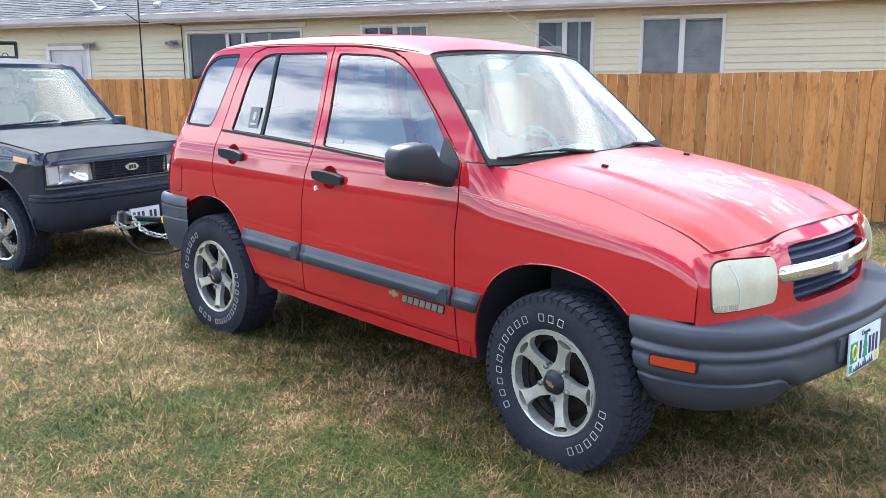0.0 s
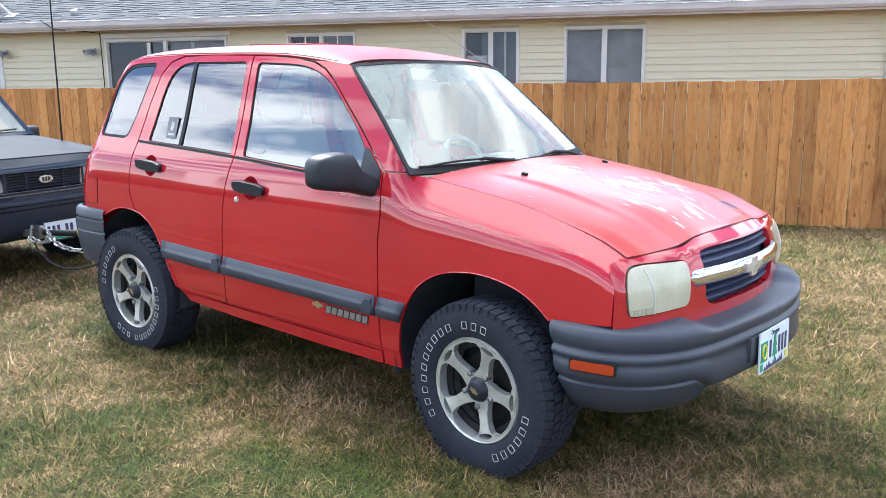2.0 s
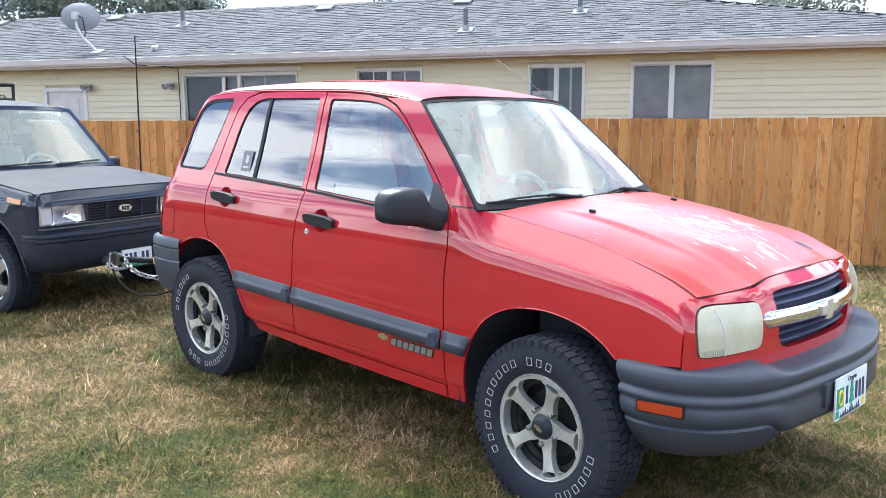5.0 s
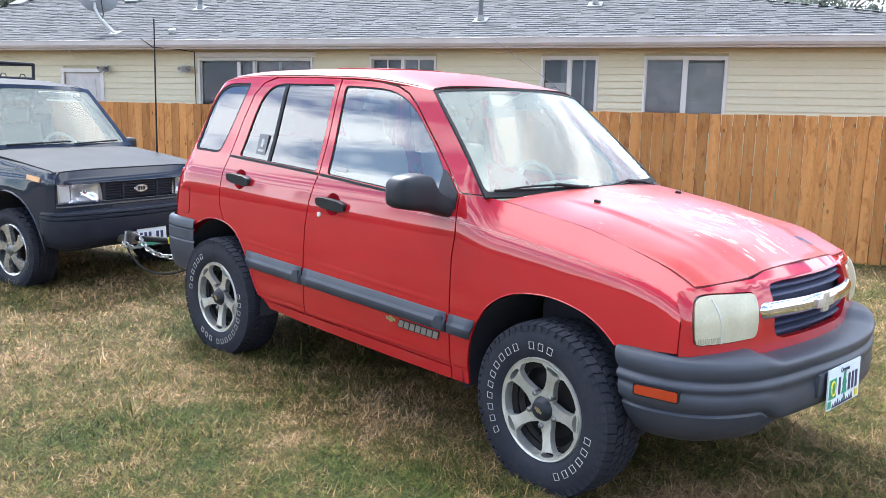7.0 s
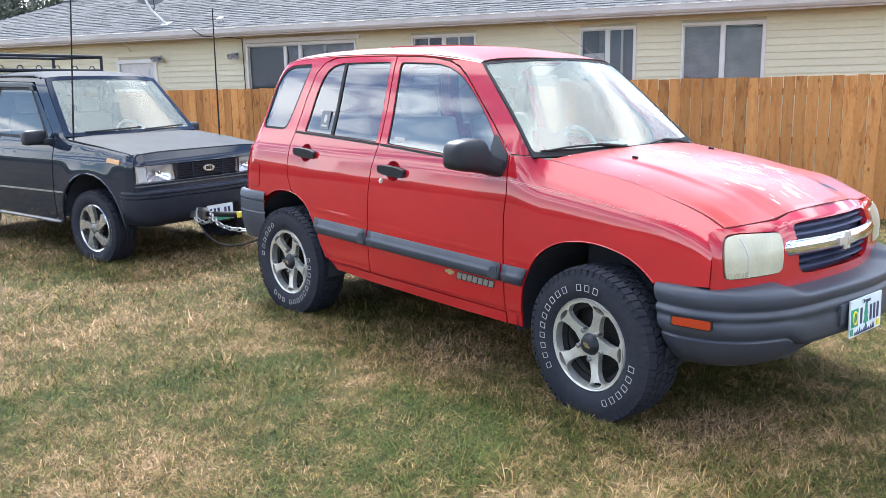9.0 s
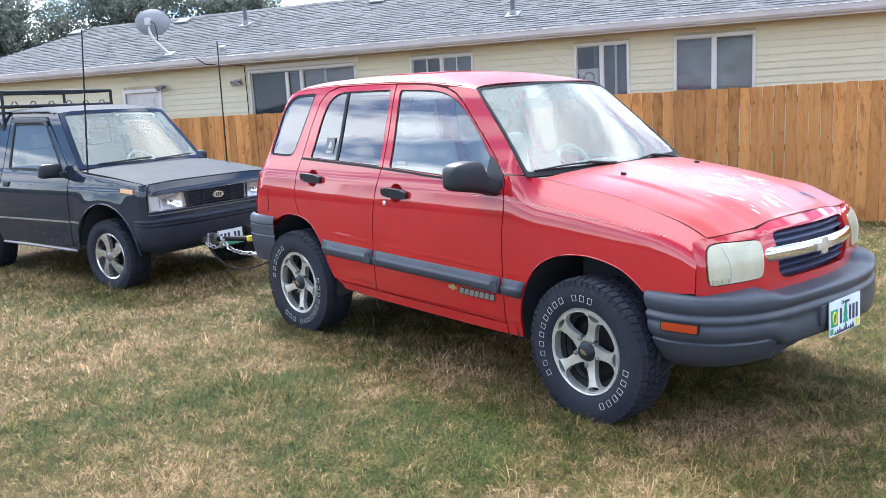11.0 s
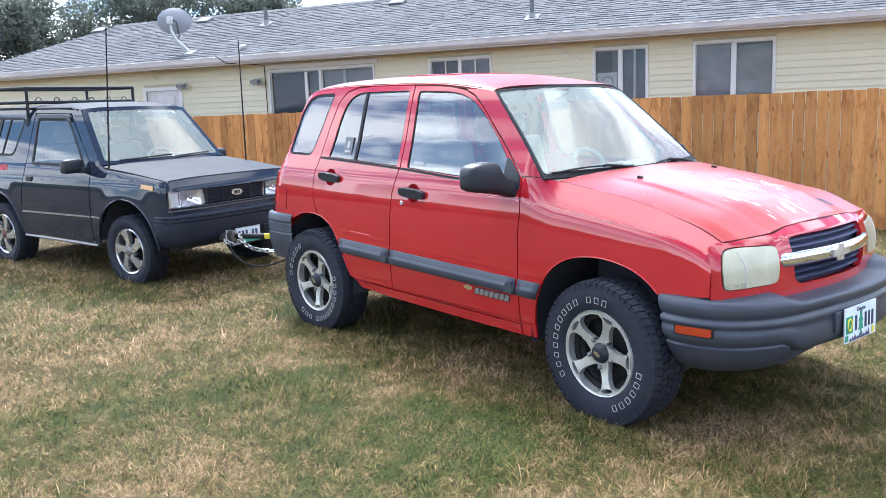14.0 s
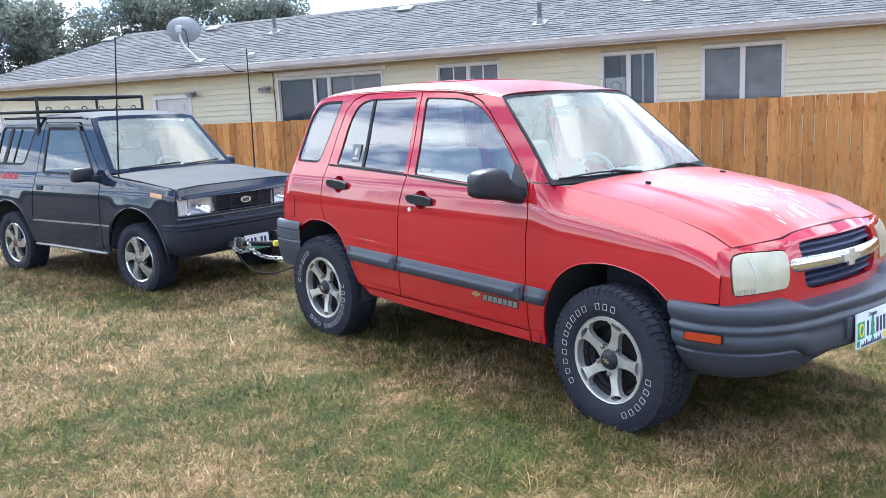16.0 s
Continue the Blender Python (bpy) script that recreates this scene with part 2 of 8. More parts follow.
def tube(pts, r, seg=8, bm=None, closed=False, taper=None):
    """A round bar along points."""
    bm = bm or bmesh.new()
    P = [Vector(p) for p in pts]
    rings = []
    for i, p in enumerate(P):
        a = P[i - 1] if (i > 0 or closed) else p
        b = P[(i + 1) % len(P)] if (i < len(P) - 1 or closed) else p
        d = (b - a).normalized()
        s = d.cross(Vector((0, 0, 1)))
        if s.length < 1e-3:
            s = d.cross(Vector((1, 0, 0)))
        s.normalize()
        u = s.cross(d)
        rr = r if taper is None else r + (taper - r) * i / (len(P) - 1)
        rings.append([bm.verts.new(p + rr * (math.cos(k * math.tau / seg) * s + math.sin(k * math.tau / seg) * u)) for k in range(seg)])
    n = len(rings)
    for i in range(n if closed else n - 1):
        a, b = rings[i], rings[(i + 1) % n]
        for k in range(seg):
            bm.faces.new((a[k], a[(k + 1) % seg], b[(k + 1) % seg], b[k]))
    if not closed:
        bm.faces.new(rings[0][::-1]); bm.faces.new(rings[-1])
    bmesh.ops.recalc_face_normals(bm, faces=bm.faces[:])
    return bm


def lathe(profile, seg=48, bm=None, cap=False):
    """Turns (radius, offset) pairs round the y axis; offset runs along -y."""
    bm = bm or bmesh.new()
    rings = []
    for r, o in profile:
        rings.append([bm.verts.new((r * math.cos(k * math.tau / seg), -o, r * math.sin(k * math.tau / seg))) for k in range(seg)])
    for a, b in zip(rings, rings[1:]):
        for k in range(seg):
            bm.faces.new((a[k], a[(k + 1) % seg], b[(k + 1) % seg], b[k]))
    if cap:
        bm.faces.new(rings[0]); bm.faces.new(rings[-1])
    bmesh.ops.recalc_face_normals(bm, faces=bm.faces[:])
    return bm


def prism(outline, y0, y1, bm=None, bev=0.0, axis="y"):
    """A flat outline in (x, z), or (y, z) for axis x, or (x, y) for axis z, made thick."""
    bm = bm or bmesh.new()
    put = {"y": lambda a, b, t: (a, t, b), "x": lambda a, b, t: (t, a, b), "z": lambda a, b, t: (a, b, t)}[axis]
    lo = [bm.verts.new(put(a, b, y0)) for a, b in outline]
    hi = [bm.verts.new(put(a, b, y1)) for a, b in outline]
    fs = [bm.faces.new(lo), bm.faces.new(hi[::-1])]
    n = len(lo)
    for i in range(n):
        fs.append(bm.faces.new((lo[i], hi[i], hi[(i + 1) % n], lo[(i + 1) % n])))
    bmesh.ops.recalc_face_normals(bm, faces=fs)
    if bev:
        es = [e for e in fs[1].edges]
        bmesh.ops.bevel(bm, geom=es, offset=bev, segments=2, profile=0.6, affect="EDGES")
    return bm


def interp(x, pts):
    """Smooth monotone-ish curve through (x, y) pairs."""
    if x <= pts[0][0]:
        return pts[0][1]
    for i in range(len(pts) - 1):
        (x0, y0), (x1, y1) = pts[i], pts[i + 1]
        if x <= x1:
            t = (x - x0) / (x1 - x0)
            m0 = (y1 - pts[i - 1][1]) / (x1 - pts[i - 1][0]) if i else (y1 - y0) / (x1 - x0)
            m1 = (pts[i + 2][1] - y0) / (pts[i + 2][0] - x0) if i + 2 < len(pts) else (y1 - y0) / (x1 - x0)
            h = x1 - x0
            return (2 * t**3 - 3 * t**2 + 1) * y0 + (t**3 - 2 * t**2 + t) * h * m0 + (-2 * t**3 + 3 * t**2) * y1 + (t**3 - t**2) * h * m1
    return pts[-1][1]


def sstep(a, b, x):
    t = min(1, max(0, (x - a) / (b - a)))
    return t * t * (3 - 2 * t)


def rounded(pts, r, n=4):
    """Rounds the corners of a closed outline; r may be one radius or one per corner."""
    out = []
    k = len(pts)
    for i in range(k):
        p, a, b = Vector(pts[i]), Vector(pts[i - 1]), Vector(pts[(i + 1) % k])
        ri = r[i] if isinstance(r, (list, tuple)) else r
        ra, rb = min(ri, (a - p).length * 0.48), min(ri, (b - p).length * 0.48)
        if ri <= 0:
            out.append(tuple(p)); continue
        q0, q1 = p + (a - p).normalized() * ra, p + (b - p).normalized() * rb
        for j in range(n + 1):
            t = j / n
            out.append(tuple((1 - t) ** 2 * q0 + 2 * t * (1 - t) * p + t * t * q1))
    return out


def inset(pts, d):
    """Moves a closed outline inwards by d (outwards when negative)."""
    area = sum(pts[i - 1][0] * pts[i][1] - pts[i][0] * pts[i - 1][1] for i in range(len(pts)))
    s = 1 if area > 0 else -1
    out = []
    k = len(pts)
    for i in range(k):
        a, p, b = Vector(pts[i - 1]), Vector(pts[i]), Vector(pts[(i + 1) % k])
        d0, d1 = (p - a).normalized(), (b - p).normalized()
        n0, n1 = Vector((-d0.y, d0.x)) * s, Vector((-d1.y, d1.x)) * s
        h = n0 + n1
        h = h / max(0.5, h.length_squared / 2) if h.length > 1e-6 else n0
        out.append(tuple(p + h * d))
    return out


def patch(name, material, surf, outline, hint, holes=(), step=0.06, thick=0.014, lift=0.0):
    """A panel of a curved skin: a flat outline in the skin's own two measures, cut fine, laid on surf(u, v),
    with an edge turned inwards by thick. hint: roughly the way outwards."""
    bm = bmesh.new()
    es = []
    for loop in (outline, *holes):
        clean = [p for i, p in enumerate(loop) if (Vector(p) - Vector(loop[i - 1])).length > 1e-4]
        vs = [bm.verts.new((p[0], p[1], 0)) for p in clean]
        es += [bm.edges.new((vs[i - 1], vs[i])) for i in range(len(vs))]
    bmesh.ops.triangle_fill(bm, use_beauty=True, use_dissolve=False, edges=es)
    us, ws = [v.co.x for v in bm.verts], [v.co.y for v in bm.verts]
    for k, (lo, hi) in enumerate(((min(us), max(us)), (min(ws), max(ws)))):
        n = max(1, int((hi - lo) / step))
        for i in range(1, n):
            c = lo + (hi - lo) * i / n
            bmesh.ops.bisect_plane(bm, geom=bm.verts[:] + bm.edges[:] + bm.faces[:], dist=1e-5,
                                   plane_co=(c, 0, 0) if k == 0 else (0, c, 0), plane_no=(1, 0, 0) if k == 0 else (0, 1, 0))
    hint = Vector(hint)
    nor = {}
    for v in bm.verts:
        u, w = v.co.x, v.co.y
        p = Vector(surf(u, w))
        a = Vector(surf(u + 2e-3, w)) - Vector(surf(u - 2e-3, w))
        b = Vector(surf(u, w + 2e-3)) - Vector(surf(u, w - 2e-3))
        nn = a.cross(b).normalized()
        if nn.dot(hint) < 0:
            nn = -nn
        nor[v] = nn
        v.co = p + nn * lift
    for f in bm.faces:
        f.normal_update()
        if f.normal.dot(nor[f.verts[0]]) < 0:
            f.normal_flip()
    main = {f: None for f in bm.faces}
    rim = [e for e in bm.edges if len(e.link_faces) == 1]
    got = bmesh.ops.extrude_edge_only(bm, edges=rim)["geom"]
    fresh = [g for g in got if isinstance(g, bmesh.types.BMVert)]
    for v in fresh:
        best = next(o for e in v.link_edges for o in [e.other_vert(v)] if o in nor)
        v.co = v.co - nor[best] * thick
    bmesh.ops.recalc_face_normals(bm, faces=bm.faces[:])
    vote = 0.0
    for f in main:
        f.normal_update()
        vote += f.calc_area() * sum(f.normal.dot(nor[v]) for v in f.verts)
    if vote < 0:
        for f in bm.faces:
            f.normal_flip()
    bm.verts.index_update()
    flags = [f in main for f in bm.faces]
    vn = {v.index: nor[v] for v in bm.verts if v in nor}
    me = bpy.data.meshes.new(name)
    for f in bm.faces:
        f.smooth = True
    bm.to_mesh(me)
    bm.free()
    me.materials.append(material)
    loops = [None] * len(me.loops)
    for i, pol in enumerate(me.polygons):
        for li in pol.loop_indices:
            loops[li] = tuple(vn[me.loops[li].vertex_index]) if flags[i] else tuple(pol.normal)
    me.normals_split_custom_set(loops)
    return me


def loft(rows, closed_u=False, bm=None):
    """A skin through rows of points, all of one length."""
    bm = bm or bmesh.new()
    g = [[bm.verts.new(p) for p in r] for r in rows]
    n = len(g)
    for i in range(n if closed_u else n - 1):
        a, b = g[i], g[(i + 1) % n]
        for k in range(len(a) - 1):
            bm.faces.new((a[k], a[k + 1], b[k + 1], b[k]))
    return bm


# ---- the ground's slope and the red vehicle's place ----
def ground_z(x, y):
    """The lawn: it falls gently towards +x and towards the fence."""
    return -0.021 * (x - 1.24) - 0.22 * sstep(1.5, 7.0, y - 0.43 * x) - 0.05 * sstep(8, 14, abs(y))


CAR = pose(0, 0, 0.026, 0, 1.2, 0)


# ---- tyres and wheels ----
def tyre_mesh(R, half, rin):
    prof = [(rin, half * 0.80), (rin + 0.012, half * 0.92), (rin + 0.035, half * 1.0), ((R + rin) / 2 + 0.012, half * 1.06), (R - 0.035, half * 1.0),
            (R - 0.014, half * 0.93), (R - 0.006, half * 0.80), (R - 0.008, half * 0.35), (R - 0.008, -half * 0.35), (R - 0.006, -half * 0.80),
            (R - 0.014, -half * 0.93), (R - 0.035, -half), ((R + rin) / 2, -half * 1.06), (rin + 0.02, -half * 0.95), (rin, -half * 0.8)]
    return finish("tyre", lathe(prof, 72), RUBBER, sharp=40)


def tread_mesh(R, half, n=58):
    """Staggered blocks round the tyre, shoulder lugs turned over its edge."""
    bm = bmesh.new()
    rows = ((-0.80, 0.40, 0.0), (-0.38, 0.36, 0.5), (0.0, 0.32, 0.15), (0.38, 0.36, 0.65), (0.80, 0.40, 0.0))
    for j, (c, w, ph) in enumerate(rows):
        for i in range(n):
            a = (i + ph) * math.tau / n
            da = math.tau / n * 0.41
            edge = j in (0, 4)
            y0, y1 = (c - w / 2) * half, (c + w / 2) * half
            skew = 0.25 * da * (1 if j % 2 else -1)
            r0 = R - 0.008
            vs = []
            for rr in (r0, R):
                for aa, yy in ((a - da, y0), (a + da, y0), (a + da, y1), (a - da, y1)):
                    sh = skew if yy == y1 else -skew
                    drop = 0.010 if edge and abs(yy) > half * 0.85 else 0.0
                    vs.append(bm.verts.new(((rr - drop) * math.cos(aa + sh), yy, (rr - drop) * math.sin(aa + sh))))
            for q in ((4, 5, 6, 7), (0, 1, 5, 4), (1, 2, 6, 5), (2, 3, 7, 6), (3, 0, 4, 7)):
                bm.faces.new([vs[k] for k in q])
    for sgn in (-1, 1):
        for i in range(n):
            a, da = i * math.tau / n, math.tau / n * (0.34 if i % 2 else 0.24)
            vs = []
            for rr, yy in ((R - 0.038, half * 1.012), (R - 0.012, half * 0.985), (R - 0.038, half * 1.022), (R - 0.010, half * 0.995)):
                for aa in (a - da, a + da):
                    vs.append(bm.verts.new((rr * math.cos(aa), sgn * yy, rr * math.sin(aa))))
            for q in ((4, 5, 7, 6), (0, 4, 6, 2), (1, 3, 7, 5), (0, 1, 5, 4), (2, 6, 7, 3)):
                bm.faces.new([vs[k] for k in q])
    bmesh.ops.recalc_face_normals(bm, faces=bm.faces[:])
    return finish("tread", bm, RUBBER)


def letter_bars(words, r, y, size, w=0.0019):
    """Hollow raised blocks in place of the words on a side wall: (start angle, step, count)."""
    for start, stepa, count in words:
        for i in range(count):
            bm = bmesh.new()
            a = radians(start + stepa * i)
            m = Matrix.Rotation(-a, 4, "Y")
            hw, hh = size * 0.48, size * 0.55
            bars = [(-hw, hw, hh - w, hh), (-hw, hw, -hh, -hh + w), (-hw, -hw + w, -hh + w, hh - w), (hw - w, hw, -hh + w, hh - w)]
            for x0, x1, z0, z1 in bars:
                box(x0, x1, y - 0.0025, y, r + z0, r + z1, bm=bm, m=m)
            yield bm


def five_spoke(R=0.221):
    """Alloy face: a ring, five flared spokes each with a slot at its root, a boss."""
    bm = lathe([(R - 0.004, -0.06), (R + 0.002, 0.006), (R - 0.004, 0.016), (R - 0.010, 0.014), (R - 0.015, 0.004), (R - 0.018, -0.05)], 64)
    grow, R = R / 0.208, 0.208
    for k in range(5):
        m = Matrix.Rotation(math.tau * k / 5 + radians(18), 4, "Y") @ Matrix.Diagonal((grow, 1, grow, 1))
        half = [(0.036, 0.042), (0.030, 0.066), (0.0225, 0.092), (0.0205, 0.128), (0.025, 0.153), (0.034, 0.171), (0.060, 0.179), (0.093, 0.165), (0.1110, 0.1535), (0.1165, 0.1610), (0.060, R - 0.016)]
        out = [(-x, z) for x, z in half] + [(0.0, R - 0.012)] + half[::-1]
        hole = [(0.034 * math.cos(t * math.tau / 14), R - 0.0300 + 0.0112 * math.sin(t * math.tau / 14)) for t in range(14)]
        b2 = bmesh.new()
        es = []
        for loop in (out, hole):
            vs = [b2.verts.new((x, 0, z)) for x, z in loop]
            es += [b2.edges.new((vs[i - 1], vs[i])) for i in range(len(vs))]
        bmesh.ops.triangle_fill(b2, use_beauty=True, edges=es, normal=(0, -1, 0))
        for v in b2.verts:
            rr = v.co.length
            v.co.y = -(0.012 - 0.020 * sstep(0.19, 0.07, rr)) - 0.006 * (1 - min(1, abs(v.co.x) / 0.03)) * sstep(0.05, 0.09, rr)
        ext = bmesh.ops.extrude_face_region(b2, geom=b2.faces[:])["geom"]
        for v in [g for g in ext if isinstance(g, bmesh.types.BMVert)]:
            v.co.y += 0.030
        bmesh.ops.recalc_face_normals(b2, faces=b2.faces[:])
        b2.transform(m)
        tmp = bpy.data.meshes.new("tmp")
        b2.to_mesh(tmp); b2.free()
        bm.from_mesh(tmp); bpy.data.meshes.remove(tmp)
    return finish("rim", bm, ALLOY, sharp=35)


def swirl_spoke(R=0.20):
    """Alloy face with five curved blades, as on the black vehicle."""
    bm = lathe([(R - 0.004, -0.06), (R + 0.002, 0.006), (R - 0.006, 0.014), (R - 0.020, 0.006), (R - 0.024, -0.05)], 56)
    for k in range(5):
        m = Matrix.Rotation(math.tau * k / 5, 4, "Y")
        out = [(-0.032, 0.045), (-0.030, 0.085), (-0.060, 0.130), (-0.098, R - 0.058), (-0.075, R - 0.028), (-0.010, R - 0.014), (0.006, 0.165), (0.016, 0.125), (0.026, 0.085), (0.032, 0.045)]
        b2 = prism(rounded(out, 0.012, 2), -0.016, 0.02)
        b2.transform(m)
        tmp = bpy.data.meshes.new("tmp")
        b2.to_mesh(tmp); b2.free()
        bm.from_mesh(tmp); bpy.data.meshes.remove(tmp)
    return finish("rim", bm, OLDALLOY, sharp=35)


def wheel(parent, m, R, half, rim_me, tyre_me, tread_me, letters, cap_mat, gold=True, outer=1):
    w = part("wheel", lathe([(0.205, -0.09), (0.205, 0.02), (0.195, 0.02), (0.190, -0.09)], 40), BARREL, parent, "alloy wheel with black all-terrain tyre", m, smooth=False, sharp=30)
    part("tyre", tyre_me, None, w, "black tyre with white sidewall lettering")
    part("tread", tread_me, None, w)
    part("rim", rim_me, None, w, "silver alloy rim", pose(0, -half * 0.78, 0))
    if gold:
        # added near-black ring stands for the shade inside the spoke slots
        part("slot_shade_ring", lathe([(0.172, 0.0), (0.204, 0.0), (0.204, -0.012), (0.172, -0.012), (0.172, 0.0)], 40), DISCM, w, m=pose(0, -half * 0.78 + 0.034, 0))
    # brake disc widened and near-black, to shade the wheel openings from behind
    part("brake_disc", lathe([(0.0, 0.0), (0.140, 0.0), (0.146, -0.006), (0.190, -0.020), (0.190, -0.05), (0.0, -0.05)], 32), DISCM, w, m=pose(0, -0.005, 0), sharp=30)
    cap = lathe([(0.0, 0.019), (0.034, 0.019), (0.039, 0.016), (0.053, -0.008), (0.058, -0.012), (0.060, -0.030)], 28)
    part("centre_cap", cap, cap_mat, w, m=pose(0, -half * 0.78, 0), sharp=50)
    if gold:
        sx = [(-0.020, -0.006), (-0.007, -0.006), (-0.006, -0.010), (0.006, -0.010), (0.007, -0.006), (0.020, -0.006), (0.020, 0.006), (0.007, 0.006), (0.006, 0.010), (-0.006, 0.010), (-0.007, 0.006), (-0.020, 0.006)]
        part("badge", prism(sx, -0.003, 0.0), AMBER_BADGE, w, m=pose(0, -half * 0.78 - 0.019, 0, 0, 25, 0))
    lug = lathe([(0.0, 0.006), (0.007, 0.006), (0.0115, 0.002), (0.012, -0.03)], 8)
    lug_me = finish("lug_nut", lug, STEEL, sharp=30)
    for k in range(5):
        a = math.tau * k / 5 + radians(54)
        part("lug_nut", lug_me, None, w, m=pose(0.072 * math.cos(a), -half * 0.78 - 0.002, 0.072 * math.sin(a)))
    for bm in letter_bars(letters, R - 0.092 if gold else R - 0.070, -half * 1.060, 0.028):
        part("letter_mark", bm, WHITE_LETTER if gold else FAINT, w)
    return w


DISCM = mat("shade_dark_brake_steel", (0.022, 0.021, 0.022), 0.85, 0.0, fine=0.2, spec=0.1)
AMBER_BADGE = mat("gold_badge", (0.42, 0.35, 0.21), 0.35, 0.8)

# ---- the red four-door vehicle ----
WIDE = [(0.20, 0.772), (0.30, 0.787), (0.45, 0.808), (0.58, 0.815), (0.72, 0.816), (0.95, 0.802), (1.10, 0.784), (1.18, 0.762), (1.35, 0.698), (1.55, 0.632), (1.64, 0.600), (1.72, 0.562)]
TAILX = [(0.30, -1.86), (0.80, -1.865), (1.00, -1.845), (1.13, -1.80), (1.20, -1.77), (1.35, -1.73), (1.53, -1.685), (1.64, -1.63), (1.70, -1.54), (1.76, -1.40)]
CREASE = [(0.60, 1.072), (0.80, 1.050), (1.03, 1.028), (1.40, 0.985), (1.68, 0.947), (1.82, 0.925)]
HOODZ = [(0.60, 1.20), (0.88, 1.168), (1.12, 1.134), (1.33, 1.102), (1.57, 1.040), (1.69, 1.004), (1.76, 0.972), (1.80, 0.950), (1.90, 0.90)]
RAIL = [(-1.66, 1.60), (-1.55, 1.652), (-1.40, 1.682), (-1.20, 1.694), (-0.9, 1.700), (-0.2, 1.694), (0.0, 1.680), (0.20, 1.658), (0.34, 1.640), (0.42, 1.625)]
ROOFC = [(-1.70, 1.60), (-1.60, 1.690), (-1.45, 1.738), (-1.20, 1.758), (-0.60, 1.766), (-0.1, 1.752), (0.20, 1.716), (0.34, 1.686), (0.45, 1.655)]
NOSE = [(0.0, 2.005), (0.20, 1.995), (0.40, 1.965), (0.50, 1.940), (0.62, 1.905), (0.70, 1.872), (0.76, 1.838), (0.790, 1.803), (0.80, 1.77)]
HOODF = [(0.0, 1.905), (0.30, 1.890), (0.40, 1.881), (0.50, 1.868), (0.62, 1.838), (0.70, 1.795)]


def belt(x):
    return interp(x, [(-1.7, 1.228), (-1.2, 1.206), (-0.37, 1.172), (0.2, 1.138), (0.68, 1.112)])


def half_width(x, z):
    w = interp(z, WIDE)
    zc, zh = interp(x, CREASE), interp(x, HOODZ)
    b = sstep(0.68, 0.95, x)
    if b > 0:
        fall = max(0.078, zh - zc)
        t = (z - zh) / fall + 1
        ramp = (t + math.sqrt(t * t + 0.10)) / (1 + math.sqrt(1.10))
        w -= b * (interp(zh, WIDE) - 0.70) * min(1.5, ramp)
    w -= 0.006 * sstep(0.415, 0.395, z + 0.012 * x) if x < 0.8 else 0.0
    w -= 0.014 * sstep(1.45, 1.82, x)
    d = x - interp(z, TAILX)
    if d < 0.16:
        q = 1 - max(0.0, d) / 0.16
        w -= 0.16 * (1 - math.sqrt(max(0.0, 1 - q * q))) * 0.8
    return w


def side_skin(sg):
    return lambda x, z: (x, sg * half_width(x, z), z)


def roof_skin(x, s):
    zr, zc = interp(x, RAIL), interp(x, ROOFC)
    w = half_width(x, zr)
    a = min(1.0, abs(s))
    return (x, s * w, zr + (zc - zr) * (1 - a**2.4) ** 0.62 if a < 1 else zr)


def hood_skin(s, t):
    """s across from -1 to 1, t from the rear edge 0 to the front edge 1."""
    a = abs(s)
    y = s * (0.70 - 0.004)
    xr = 0.905 - 0.03 * a * a
    xf = interp(a * 0.70, HOODF) + 0.048 * sstep(-0.60, 0.60, s) + 0.032 * sstep(0.38, 0.74, y)
    x = xr + (xf - xr) * t
    ze = interp(x, HOODZ) + 0.002
    crown = 0.030 + 0.022 * math.sin(min(1, t) * math.pi * 0.8)
    z = ze + crown * (1 - a**2.6)
    # raised middle, bounded by two creases that run from the jets to the headlamps
    line = 0.62 + 0.08 * t
    z += 0.007 * sstep(line + 0.03, line - 0.05, a) * sstep(0.02, 0.3, t)
    zf = interp(a * 0.7, [(0, 0.992), (0.30, 0.982), (0.36, 0.974), (0.42, 0.966), (0.6, 0.960), (0.7, 0.952)])
    z += (zf - (interp(xf, HOODZ) + 0.002 + (0.030 + 0.022 * math.sin(math.pi * 0.8)) * (1 - a**2.6) + 0.007 * sstep(line + 0.03, line - 0.05, a))) * sstep(0.45, 1.0, t)
    return (x, y, z)


def screen_skin(s, t):
    """The windscreen: t from its foot 0 to its top 1."""
    xe, ze = 0.822 + (0.335 - 0.822) * t, 1.186 + (1.640 - 1.186) * t
    w = interp(ze, WIDE)
    q = 1 - s * s
    return (xe + (0.055 + 0.025 * t) * q, s * w, ze + 0.012 * q * (1 - t) * -1 + 0.028 * q * t + 0.012 * math.sin(math.pi * t))


def nose_skin(y, z):
    f = interp(abs(y), NOSE)
    lean = 2.1 * max(0, z - 0.80) ** 2 + 0.8 * max(0, z - 0.950) + 1.0 * max(0, z - 0.81) ** 2 * sstep(0.45, 0.80, abs(y))
    return (f + 0.048 * sstep(-0.42, 0.42, y) + 0.032 * sstep(0.38, 0.74, y) - lean + 0.05 * max(0, 0.735 - z), y, z)


